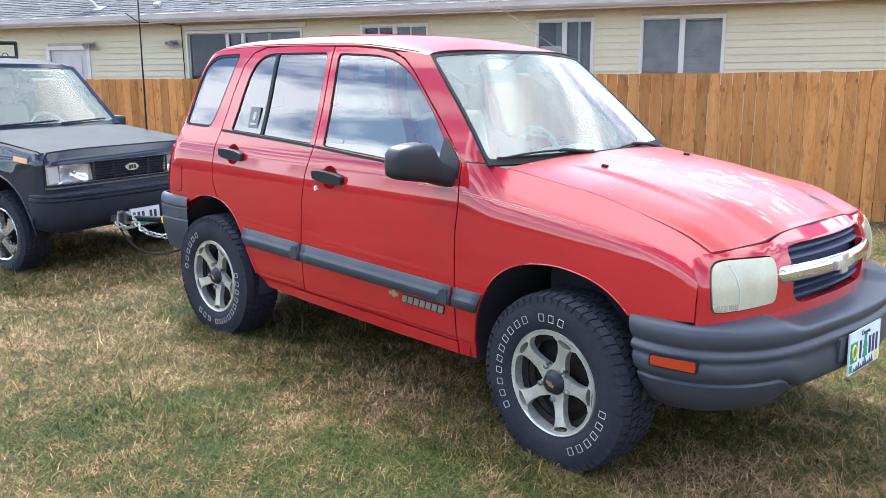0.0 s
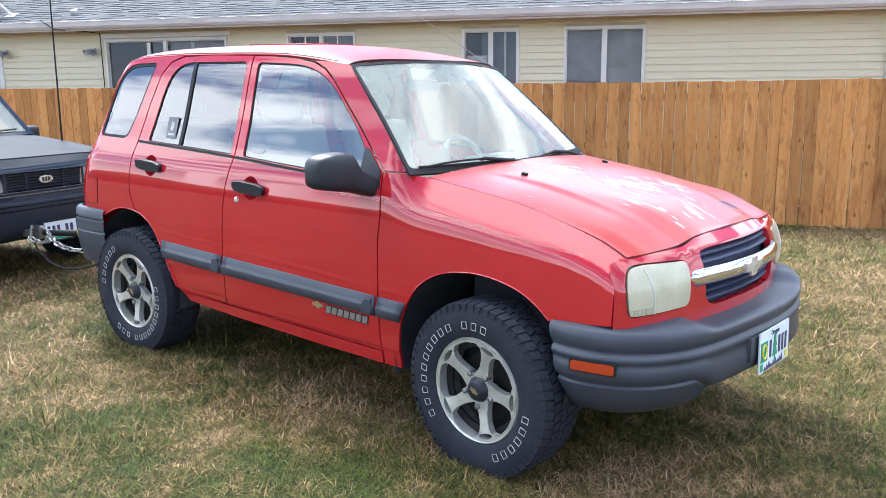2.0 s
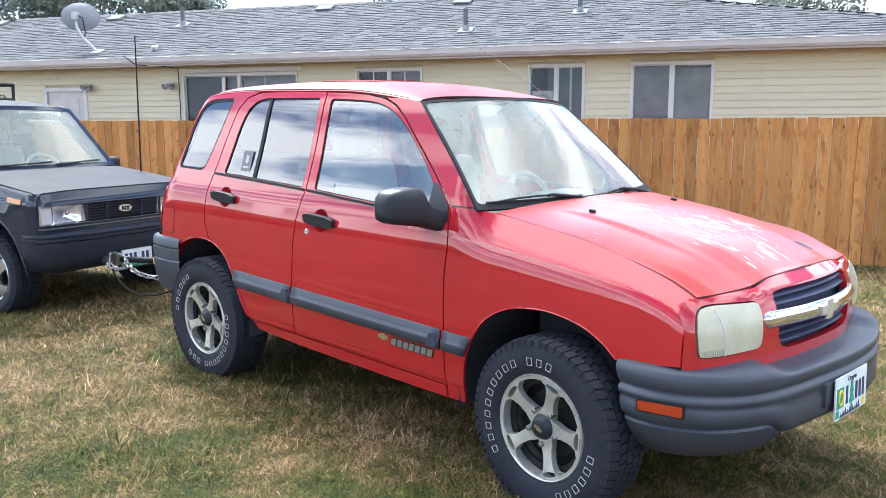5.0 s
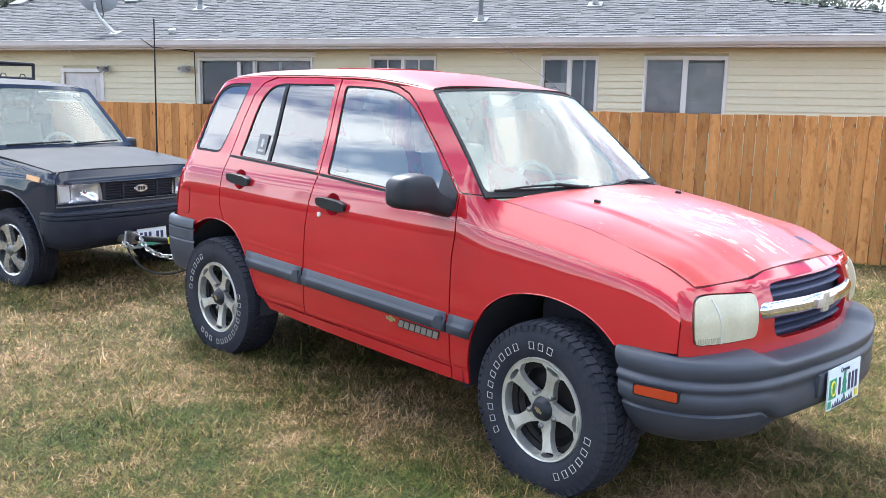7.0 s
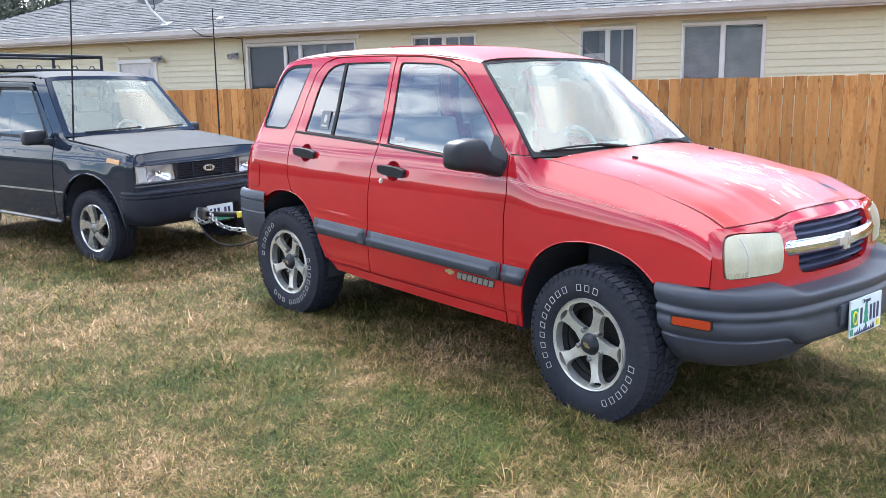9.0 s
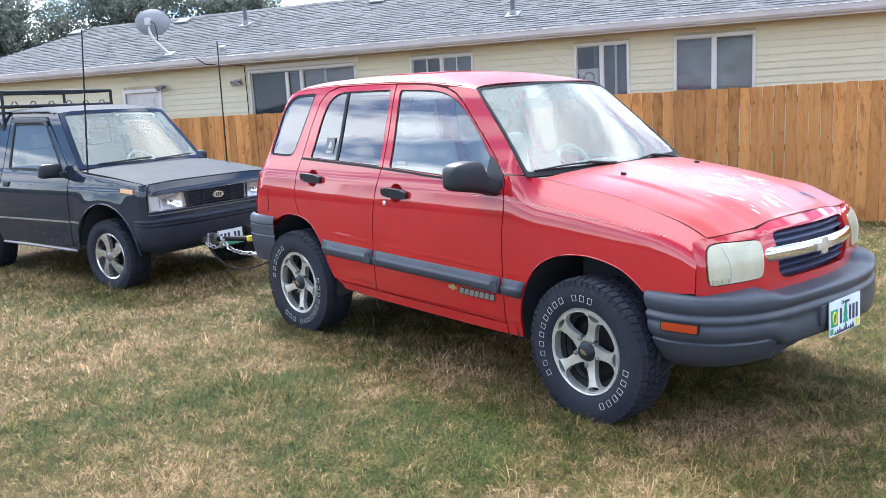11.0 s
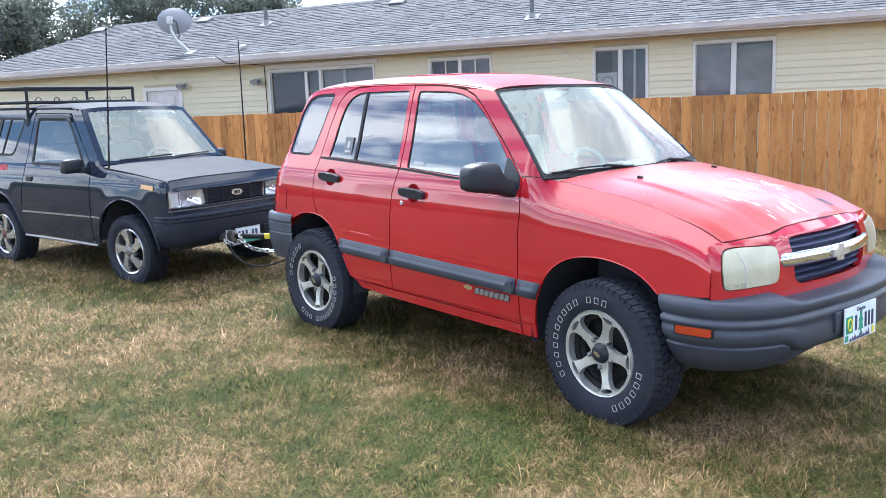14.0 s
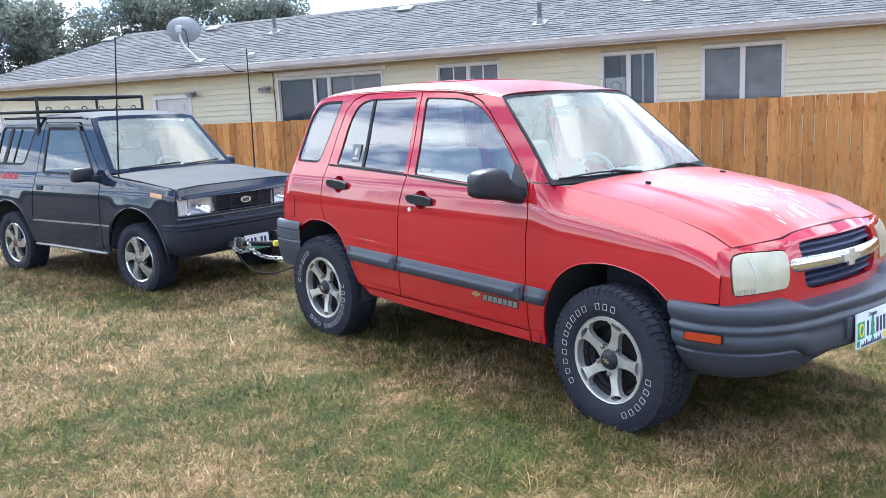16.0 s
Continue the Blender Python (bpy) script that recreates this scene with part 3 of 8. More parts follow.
def smooth(pts, n=4):
    """A rounder run through the same points."""
    out = []
    for i in range(len(pts) - 1):
        p0, p1, p2, p3 = [Vector(pts[max(0, min(len(pts) - 1, i + j))]) for j in (-1, 0, 1, 2)]
        for k in range(n):
            t = k / n
            out.append(tuple(0.5 * (2 * p1 + (p2 - p0) * t + (2 * p0 - 5 * p1 + 4 * p2 - p3) * t * t + (3 * p1 - p0 - 3 * p2 + p3) * t**3)))
    return out + [tuple(pts[-1])]


def ridge(sk, sg, x0, x1, zline, width, height):
    """A low pressed ridge along a side skin, full below its line and fading upwards."""
    rows = []
    n = max(3, int((x1 - x0) / 0.05))
    for i in range(n + 1):
        x = x0 + (x1 - x0) * i / n
        end = min(1.0, 4.0 * min(i, n - i) / n + 0.05)
        row = []
        for dz, h in ((-1.6, -0.2), (-0.9, 0.55), (-0.35, 1.0), (0.2, 0.8), (0.8, 0.25), (1.3, -0.2)):
            p = sk(x, zline(x) + dz * width)
            row.append((p[0], p[1] + sg * height * h * end, p[2]))
        rows.append(row)
    bm = loft(rows)
    if sg > 0:
        bmesh.ops.reverse_faces(bm, faces=bm.faces[:])
    return bm


def build_red():
    car = thing("red_suv", CAR, "red four-door off-road wagon with grey cladding, parked on the lawn", "car")
    F1 = [(-0.395, 0.405), (0.690, 0.385), (0.684, 0.683), (0.676, 0.894), (0.684, 1.00), (0.672, 1.185)]
    A1 = [(0.524, 1.321), (0.376, 1.452), (0.250, 1.568), (0.175, 1.620), (0.09, 1.652), (-0.035, 1.672), (-0.20, 1.683), (-0.366, 1.688)]
    B1 = [(-0.345, 1.40), (-0.333, 1.19), (-0.378, 1.03), (-0.394, 0.90), (-0.395, 0.65)]
    front_door = F1 + A1 + B1
    rear_arch = smooth([(-0.842, 0.430), (-0.90, 0.535), (-0.938, 0.620), (-1.005, 0.720), (-1.062, 0.770)])
    C1 = [(-1.205, 0.842), (-1.250, 0.930), (-1.256, 1.01), (-1.243, 1.115), (-1.214, 1.212), (-1.185, 1.42), (-1.135, 1.59), (-1.070, 1.658), (-0.965, 1.688), (-0.718, 1.695), (-0.376, 1.689)]
    B2 = [(x - 0.008, z) for x, z in B1]
    rear_door = [(-0.403, 0.405)] + [(-0.80, 0.418)] + rear_arch + C1 + B2
    rear_door = rear_door[:1] + rear_door[1:]
    quarter = smooth([(-1.070, 0.776), (-1.15, 0.812), (-1.273, 0.828), (-1.40, 0.815), (-1.52, 0.765)]) + [(-1.70, 0.785), (-1.862, 0.79), (-1.845, 1.00), (-1.80, 1.13), (-1.77, 1.20), (-1.73, 1.35), (-1.685, 1.53), (-1.628, 1.632), (-1.55, 1.650), (-1.40, 1.680), (-1.20, 1.692), (-0.975, 1.697),
               (-1.078, 1.664), (-1.143, 1.594), (-1.193, 1.42), (-1.222, 1.212), (-1.251, 1.115), (-1.264, 1.01), (-1.258, 0.928), (-1.212, 0.836)]
    fender = [(0.698, 0.385), (0.692, 0.683), (0.684, 0.894), (0.692, 1.00), (0.680, 1.183), (0.80, 1.181), (0.905, 1.166), (1.118, 1.136), (1.333, 1.103), (1.571, 1.041), (1.691, 1.005), (1.758, 0.973), (1.796, 0.952),
              (1.799, 0.894), (1.797, 0.824), (1.797, 0.715), (1.60, 0.695)]
    front_arch = smooth([(1.550, 0.692), (1.479, 0.750), (1.381, 0.795), (1.235, 0.820), (1.094, 0.810), (1.00, 0.780), (0.914, 0.722), (0.853, 0.634), (0.816, 0.542), (0.80, 0.43), (0.796, 0.322)])
    fender = smooth(fender[4:13], 3) + fender[13:] + front_arch + [(0.70, 0.322)] + fender[:4]
    rocker = [(-0.79, 0.409), (-0.74, 0.365), (-0.40, 0.345), (0.30, 0.327), (0.692, 0.322), (0.690, 0.378), (-0.40, 0.398)]
    pillar = [(0.680, 1.191), (0.531, 1.327), (0.383, 1.458), (0.256, 1.574), (0.180, 1.627), (0.094, 1.659), (0.20, 1.656), (0.335, 1.640), (0.50, 1.486), (0.66, 1.337), (0.818, 1.188)]
    w_front = rounded([(-0.272, belt(-0.27) + 0.022), (0.585, belt(0.58) + 0.022), (0.555, 1.262), (0.455, 1.371), (0.290, 1.522), (0.165, 1.604), (0.02, 1.645), (-0.322, 1.657)], [0.02, 0.02, 0.04, 0.1, 0.1, 0.1, 0.1, 0.03])
    w_rear = rounded([(-1.118, belt(-1.1) + 0.022), (-0.370, belt(-0.37) + 0.022), (-0.407, 1.661), (-0.93, 1.660), (-1.03, 1.612), (-1.085, 1.49)], [0.02, 0.02, 0.03, 0.08, 0.08, 0.15])
    w_quarter = rounded([(-1.640, 1.232), (-1.335, 1.226), (-1.205, 1.660), (-1.470, 1.652), (-1.585, 1.560)], [0.06, 0.05, 0.03, 0.08, 0.12])

    for sg in (-1, 1):
        sk, hint = side_skin(sg), (0, sg, 0)
        cups = [[(cx + 0.004 + 0.062 * math.cos(k * math.tau / 24), cz - 0.004 + 0.058 * math.sin(k * math.tau / 24)) for k in range(24)] for cx, cz in ((-1.055, 1.096), (-0.185, 1.045))]
        fd = part("front_door", patch("front_door", RED, sk, front_door, hint, [w_front, cups[1]]), None, car, "red front door with window frame")
        rd = part("rear_door", patch("rear_door", RED, sk, rear_door, hint, [w_rear, cups[0]]), None, car, "red rear door")
        qp = part("quarter_panel", patch("quarter_panel", RED, sk, quarter, hint, [w_quarter]), None, car)
        fe = part("fender", patch("fender", RED, sk, fender, hint, step=0.021), None, car, "red front fender")
        part("rocker_panel", patch("rocker_panel", RED, sk, rocker, hint, lift=0.002), None, car)
        part("pillar", patch("pillar", RED, sk, pillar, hint, step=0.04), None, car, "red windscreen pillar")
        for owner, win in ((fd, w_front), (rd, w_rear), (qp, w_quarter)):
            part("seal", patch("seal", BLACK_TRIM, sk, inset(win, -0.003), hint, [inset(win, 0.016 if owner is qp else 0.006)], lift=-0.004, thick=0.012), None, owner, "black rubber window seal")
            pane = part("pane", patch("pane", TINT if owner in (qp, rd) else GLASS, sk, inset(win, 0.002), hint, lift=-0.008, thick=0.004, step=0.022), None, owner, "window glass reflecting the sky")
            close_pane(pane)
        # divider of the rear door's window
        part("divider", patch("divider", BLACK_TRIM, sk, [(-0.832, belt(-0.82) + 0.02), (-0.806, belt(-0.82) + 0.02), (-0.834, 1.662), (-0.860, 1.662)], hint, lift=-0.002, thick=0.012), None, rd)
        for owner, x0, x1 in ((rd, -1.205, -0.350), (fd, -0.326, 0.665)):
            n = 8
            lo = [(x0 + (x1 - x0) * i / n, belt(x0 + (x1 - x0) * i / n) + 0.006) for i in range(n + 1)]
            hi = [(x, z + 0.013) for x, z in lo][::-1]
            part("belt_strip", patch("belt_strip", BLACK_TRIM, sk, lo + hi, hint, lift=0.006, thick=0.012), None, owner, "black weather strip")
        # side mouldings, chamfered towards the top
        for owner, x0, x1 in ((rd, -0.940, -0.408), (fd, -0.392, 0.672), (fe, 0.690, 0.846)):
            zl, zu = lambda x: 0.565 - 0.024 * x, lambda x: 0.658 - 0.028 * x

            n = max(3, int((x1 - x0) / 0.06))
            rows = []
            for i in range(n + 3):
                q = min(max(i - 1, 0), n) / n
                inner = 0.35 if i in (0, n + 2) else 1.0
                row = []
                for t, off in ((0.0, -0.004), (0.0, 0.014), (0.05, 0.020), (0.46, 0.024), (0.50, 0.0225), (0.60, 0.0145), (0.66, 0.0125), (0.94, 0.006), (1.0, 0.002), (1.0, -0.004)):
                    x = x0 + (x1 - x0) * q
                    if owner is fe:
                        x -= 0.030 * (1 - t) * q
                    elif owner is rd:
                        x += 0.028 * (1 - t) * (1 - q)
                    p = sk(x, zl(x) + (zu(x) - zl(x)) * t)
                    row.append((p[0], p[1] + sg * off * (inner if off > 0 else 1), p[2]))
                rows.append(row)
            mb_ = loft(rows)
            if sg > 0:
                bmesh.ops.reverse_faces(mb_, faces=mb_.faces[:])
            part("side_moulding", mb_, GREY_TRIM, owner, "grey plastic side moulding", sharp=28)
            if owner is not fe:
                part("end_cap", patch("end_cap", GREY_TRIM, sk, rounded([(x1 - 0.075, zl(x1) + 0.012), (x1 - 0.010, zl(x1) + 0.006), (x1 - 0.010, zu(x1) - 0.012), (x1 - 0.055, zu(x1) - 0.022)], 0.016, 3), hint, lift=0.024, thick=0.02), None, owner)
        # door handles in round cups
        for owner, cx, cz in ((rd, -1.055, 1.096), (fd, -0.185, 1.045)):
            cup = [(cx + 0.004 + 0.062 * math.cos(k * math.tau / 24), cz - 0.004 + 0.058 * math.sin(k * math.tau / 24)) for k in range(24)]
            part("handle_cup", patch("handle_cup", RED, lambda x, z, sk=sk, sg=sg, cx=cx, cz=cz: (sk(x, z)[0], sk(x, z)[1] - sg * 0.034 * (1 - min(1, math.hypot(x - cx - 0.004, z - cz + 0.004) / 0.06) ** 2), z), cup, hint, lift=-0.001, step=0.015, thick=0.006), None, owner)
            y = sg * (half_width(cx, cz) + 0.010)
            hb = prism(rounded([(-0.112, -0.020), (-0.060, -0.031), (0.062, -0.033), (0.116, -0.023), (0.116, 0.014), (0.060, 0.024), (-0.058, 0.026), (-0.112, 0.018)], 0.014, 3), -0.016, 0.020, bev=0.009)
            part("door_handle", hb, DARK_PLASTIC, owner, "dark plastic door handle", pose(cx, y, cz, -sg * 6, 2.5, 0), sharp=60)
        part("lock", lathe([(0.0, 0.003), (0.006, 0.003), (0.008, 0.007), (0.014, 0.006), (0.016, 0.0), (0.016, -0.01)], 16), BADGE, fd, m=pose(-0.283, sg * half_width(-0.283, 0.975), 0.975, 0, 0, 0 if sg < 0 else 180), sharp=40)
        # badge: plain blocks in place of the word
        yb = sg * (half_width(0.5, 0.51) + (0.002))
        for i in range(7):
            bb = bmesh.new()
            x0 = 0.350 + 0.0385 * i
            prism([(x0, 0.0), (x0 + 0.030, 0.0), (x0 + 0.036, 0.033), (x0 + 0.006, 0.033)], -0.005, 0.0, bm=bb, bev=0.002)
            part("badge_block", bb, BADGE_GREY, fd, m=pose(0.01 if sg < 0 else 1.06, yb, 0.514, 0, 1.2 if sg < 0 else -1.2, 0 if sg < 0 else 180))
        sx = [(-0.036, -0.010), (-0.012, -0.010), (-0.010, -0.018), (0.014, -0.018), (0.016, -0.010), (0.040, -0.010), (0.036, 0.010), (0.014, 0.010), (0.010, 0.018), (-0.014, 0.018), (-0.016, 0.010), (-0.040, 0.010)]
        part("badge_backing", prism([(0.343, -0.004), (0.614, -0.004), (0.622, 0.037), (0.351, 0.037)], -0.0025, 0.0), BLACK_TRIM, fd, m=pose(0.01 if sg < 0 else 1.06, yb, 0.514, 0, 1.2 if sg < 0 else -1.2, 0 if sg < 0 else 180))
        part("emblem", prism(sx, -0.004, 0.0), AMBER_BADGE, fd, m=pose(0.304, yb, 0.532, 0, 1.2, 0 if sg < 0 else 180) @ Matrix.Diagonal((0.85, 1, 0.80, 1)))
        # fuel flap on the camera's side
        if sg < 0:
            flap = rounded([(-1.735, 0.825), (-1.60, 0.825), (-1.602, 0.985), (-1.738, 0.985)], 0.02)
            part("fuel_flap_gap", patch("fuel_flap_gap", BLACK_TRIM, sk, inset(flap, -0.003), hint, lift=0.0015, thick=0.003, step=0.03), None, qp)
            part("fuel_flap", patch("fuel_flap", RED, sk, flap, hint, lift=0.003, thick=0.004, step=0.03), None, qp)
        # worn double pinstripe on the crease, from under the mirror to the nose
        for dz in (-0.004, 0.004):
            run = [(0.705 + 0.06 * k) for k in range(17)]
            part("pinstripe", tube([Vector(sk(x, interp(x, CREASE) + dz * (1 - 0.5 * k / 16))) for k, x in enumerate(run)], 0.0010, 5, taper=0.0006), STRIPE, fe, "worn pale pinstripe")
            part("pinstripe", tube([Vector(sk(x, interp(x, CREASE) + dz)) for x in (0.44, 0.52, 0.60, 0.683)], 0.0010, 5), STRIPE, fd, "worn pale pinstripe")
        # pressed lines above the mouldings and along the sill
        for owner, x0, x1 in ((rd, -0.985, -0.410), (fd, -0.388, 0.680), (fe, 0.694, 0.868)):
            part("pressed_line", ridge(sk, sg, x0, x1, lambda x: 0.703 - 0.0385 * x, 0.012, 0.0014), RED, owner, sharp=70)
        for owner, x0, x1 in ((rd, -0.815, -0.406), (fd, -0.390, 0.686)):
            part("pressed_line", ridge(sk, sg, x0, x1, lambda x: 0.418 - 0.012 * x, 0.011, 0.0016), RED, owner, sharp=70)
        # lip round the wheel arches
        lip = [sk(x, z) for x, z in front_arch]
        part("arch_lip", tube(lip, 0.003, 6), RED, fe, sharp=60)
        lip2 = [sk(x, z) for x, z in rear_arch + quarter[:17]]
        part("arch_lip", tube(lip2, 0.003, 6), RED, qp, sharp=60)
        # tail lamp on the rear corner
        part("tail_lamp", patch("tail_lamp", TAIL, sk, rounded([(-1.852, 0.86), (-1.775, 0.86), (-1.745, 1.10), (-1.80, 1.10)], 0.02), hint, lift=0.006, thick=0.02), None, qp, "red tail lamp")
        # wheel housings
        for cx, y0 in ((1.19, 0.62), (-1.26, 0.62)):
            rows = []
            for k in range(13):
                a = math.pi * (-0.08 + 1.16 * k / 12)
                rows.append([(cx + 0.43 * math.cos(a), sg * (0.800 - 0.006), 0.40 + 0.42 * math.sin(a)), (cx + 0.43 * math.cos(a), sg * 0.30, 0.40 + 0.42 * math.sin(a))])
            hb = loft(rows)
            part("wheel_housing", hb, UNDER, car, "black wheel housing")
    # roof, hood, windscreen
    n = 14
    fr = [(0.318 + 0.070 * (1 - (s / n) ** 2), s / n) for s in range(-n, n + 1)]
    roof_out = fr + [(-1.60, 1.0), (-1.60, -1.0)]
    roof = part("roof", patch("roof", FADED, roof_skin, roof_out, (0, 0, 1), step=0.045, thick=0.01), None, car, "red roof, bright with sky glare")
    part("drip_strip", tube([Vector(roof_skin(x / 20, -0.985)) for x in range(-30, 6)], 0.002, 6), BLACK_TRIM, roof)
    part("drip_strip", tube([Vector(roof_skin(x / 20, 0.985)) for x in range(-30, 6)], 0.002, 6), BLACK_TRIM, roof)
    part("roof_seam", tube([Vector(roof_skin(0.321 + 0.070 * (1 - (s / 10) ** 2), s / 10)) + Vector((0.002, 0, -0.002)) for s in range(-10, 11)], 0.004, 6), BLACK_TRIM, roof)
    sr = rounded([(-0.78, -0.52), (-0.30, -0.52), (-0.30, 0.52), (-0.78, 0.52)], 0.06)
    part("sunroof", patch("sunroof", FADED, roof_skin, sr, (0, 0, 1), lift=0.006, thick=0.010, step=0.06), None, roof, "red sunroof panel slightly raised above the roof")
    hood_out = [(-1, 0), (1, 0), (1, 1), (-1, 1)]
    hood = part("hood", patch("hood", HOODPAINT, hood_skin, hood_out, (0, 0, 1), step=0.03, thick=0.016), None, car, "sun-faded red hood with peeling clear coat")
    for s in (-1, 1):
        part("hood_seam", tube([Vector(hood_skin(s * 1.002, k / 24)) + Vector((0, 0, 0.0003)) for k in range(25)], 0.0010, 6), UNDER, hood)
    part("hood_seam", tube([Vector(hood_skin(k / 20, 1.0)) + Vector((0.003, 0, -0.004)) for k in range(-20, 21)], 0.0011, 6), UNDER, hood)
    so = [(-0.985, 0.0), (0.985, 0.0), (0.985, 1.0), (-0.985, 1.0)]
    ws = part("windscreen", patch("windscreen", SCREENGLASS, screen_skin, so, (1, 0, 1), step=0.07, thick=0.005), None, car, "windscreen glass with bright sky reflection")
    close_pane(ws)
    ring = [(-1.0, -0.01), (1.0, -0.01), (1.0, 1.0), (-1.0, 1.0)]
    part("screen_seal", patch("screen_seal", BLACK_TRIM, screen_skin, ring, (1, 0, 1), [rounded([(-0.978, 0.035), (0.978, 0.035), (0.976, 0.978), (-0.976, 0.978)], 0.04)], step=0.06, lift=0.003, thick=0.012), None, ws, "black windscreen seal")
    # cowl, wipers, washer jets
    cb = loft([[(0.80, y / 10, 1.150), (0.90, y / 10, 1.140 + 0.03 * (1 - (y / 7.4) ** 2)), (0.96, y / 10, 1.12)] for y in range(-7, 8)])
    part("cowl", cb, BLACK_TRIM, car, "black cowl panel", smooth=True)
    for y0, y1, t0, t1 in ((-0.69, -0.02, 0.030, 0.030), (0.10, 0.50, -0.005, 0.022)):
        pts = [Vector(screen_skin((y0 + (y1 - y0) * k / 10) / 0.745, t0 + (t1 - t0) * k / 10)) + Vector((0.010, 0, 0.010)) for k in range(11)]
        up = Vector((0.55, 0, 0.80))
        end = Vector(screen_skin((y1 + 0.13) / 0.745, -0.03)) + Vector((0.03, 0, 0.004))
        mid = pts[6] + up * 0.026
        wp = part("wiper", tube([mid - Vector((0, 0.02, 0.004)), mid, mid.lerp(end, 0.5) + up * 0.010, end], 0.0085, 8), BLACK_TRIM, car, "black wiper arm", sharp=60)
        part("blade", tube(pts, 0.0065, 6), BLACK_TRIM, wp, sharp=60)
        part("yoke", tube([pts[1 + k] + up * (0.004 + 0.020 * math.sin(math.pi * k / 8) ** 0.7) for k in range(9)], 0.005, 6), BLACK_TRIM, wp, sharp=60)
        part("pivot", tube([end - up * 0.02, end + up * 0.012], 0.016, 10), DARK_PLASTIC, wp, sharp=60)
    for y in (-0.372, 0.372):
        t = 0.26
        p = Vector(hood_skin(y / 0.696, t))
        part("washer_jet", box(-0.014, 0.012, -0.010, 0.010, -0.004, 0.011, 0.004), BLACK_TRIM, hood, m=pose(*p, 0, 10, 0), sharp=40)
    # chips and peeled flakes stay in the hood's paint; front panel
    build_front(car)
    # mirrors
    for sg in (-1, 1):
        # one moulded shell: round outer end, full middle, a neck that sweeps down to the door
        secs = []
        for yy, x0, x1, z0, z1 in ((1.052, 0.512, 0.540, 1.160, 1.200), (1.049, 0.498, 0.560, 1.144, 1.222), (1.040, 0.484, 0.582, 1.130, 1.243), (1.018, 0.477, 0.602, 1.119, 1.259),
                                   (0.970, 0.475, 0.616, 1.110, 1.267), (0.905, 0.475, 0.624, 1.101, 1.270), (0.880, 0.477, 0.629, 1.097, 1.266), (0.868, 0.480, 0.632, 1.095, 1.252),
                                   (0.858, 0.488, 0.635, 1.093, 1.228), (0.846, 0.498, 0.639, 1.090, 1.204), (0.830, 0.512, 0.645, 1.086, 1.190), (0.800, 0.530, 0.652, 1.077, 1.176), (0.768, 0.548, 0.662, 1.066, 1.158)):
            sec = [((x0 + x1) / 2 + (x1 - x0) / 2 * c, sg * yy, (z0 + z1) / 2 + (z1 - z0) / 2 * s_) for c, s_ in squircle(24)]
            secs.append(sec + sec[:1])
        mb = loft(secs)
        bmesh.ops.remove_doubles(mb, verts=mb.verts[:], dist=1e-5)
        bmesh.ops.holes_fill(mb, edges=[ed for ed in mb.edges if len(ed.link_faces) == 1])
        bmesh.ops.recalc_face_normals(mb, faces=mb.faces[:])
        mir = part("door_mirror", mb, DARK_PLASTIC, car, "dark grey plastic door mirror", sharp=60)
        sail = rounded([(0.545, belt(0.55)), (0.672, belt(0.66)), (0.664, 1.185), (0.566, 1.276), (0.545, 1.280)], 0.008, 2)
        part("mirror_foot", patch("mirror_foot", DARK_PLASTIC, side_skin(sg), sail, (0, sg, 0), step=0.03, lift=0.007, thick=0.012), None, mir)
        glassb = [(sg * (0.945 + 0.082 * c), 1.186 + 0.060 * s_) for c, s_ in squircle(20)]
        part("mirror_glass", prism(glassb, 0.470, 0.476, axis="x"), CHROME, mir)
    # rear end: tailgate, bumper, spare
    rows = []
    for k in range(13):
        z = 0.42 + (1.66 - 0.42) * k / 12
        rows.append([(interp(z, TAILX) - 0.03 * (1 - s * s), s * (half_width(interp(z, TAILX) + 0.002, z) + 0.001), z) for s in [j / 8 for j in range(-8, 9)]])
    tb = loft(rows)
    bmesh.ops.recalc_face_normals(tb, faces=tb.faces[:])
    part("tailgate", tb, RED, car, "red tailgate", smooth=True)
    part("rear_window", prism(rounded([(-0.52, 1.25), (0.52, 1.25), (0.46, 1.58), (-0.46, 1.58)], 0.05), -1.795, -1.780, axis="x"), TINT, car, "tinted rear window", pose(0.0, 0, 0))
    part("spare_wheel", lathe([(0.10, 0.10), (0.30, 0.10), (0.345, 0.07), (0.355, 0.0), (0.345, -0.08), (0.20, -0.09)], 40), RUBBER, car, "spare wheel in black", pose(-1.99, -0.05, 0.92, 0, 0, 270), sharp=40)
    # rear bumper with grooves, wrapped round the corner
    plan = [(-1.520, -0.826), (-1.62, -0.838), (-1.76, -0.838), (-1.87, -0.80), (-1.93, -0.68), (-1.955, -0.40), (-1.96, 0.0)]
    prof = [(-0.03, 0.795), (-0.008, 0.790), (0.002, 0.775), (0.005, 0.736), (-0.003, 0.730), (-0.003, 0.724), (0.005, 0.718), (0.006, 0.660), (-0.002, 0.654), (-0.002, 0.648), (0.005, 0.642), (0.002, 0.58), (-0.006, 0.53), (-0.03, 0.45), (-0.08, 0.43)]
    part("rear_bumper", sweep_bumper(plan, prof), GREY_TRIM, car, "grey plastic rear bumper", sharp=50)
    # floor, inner body, so that no daylight shows below
    part("floor_pan", box(-1.80, 1.75, -0.62, 0.62, 0.36, 0.42), UNDER, car)
    part("firewall", box(0.72, 0.76, -0.74, 0.74, 0.40, 1.10), UNDER, car)
    part("engine_block", box(0.95, 1.75, -0.45, 0.45, 0.42, 0.90), UNDER, car)
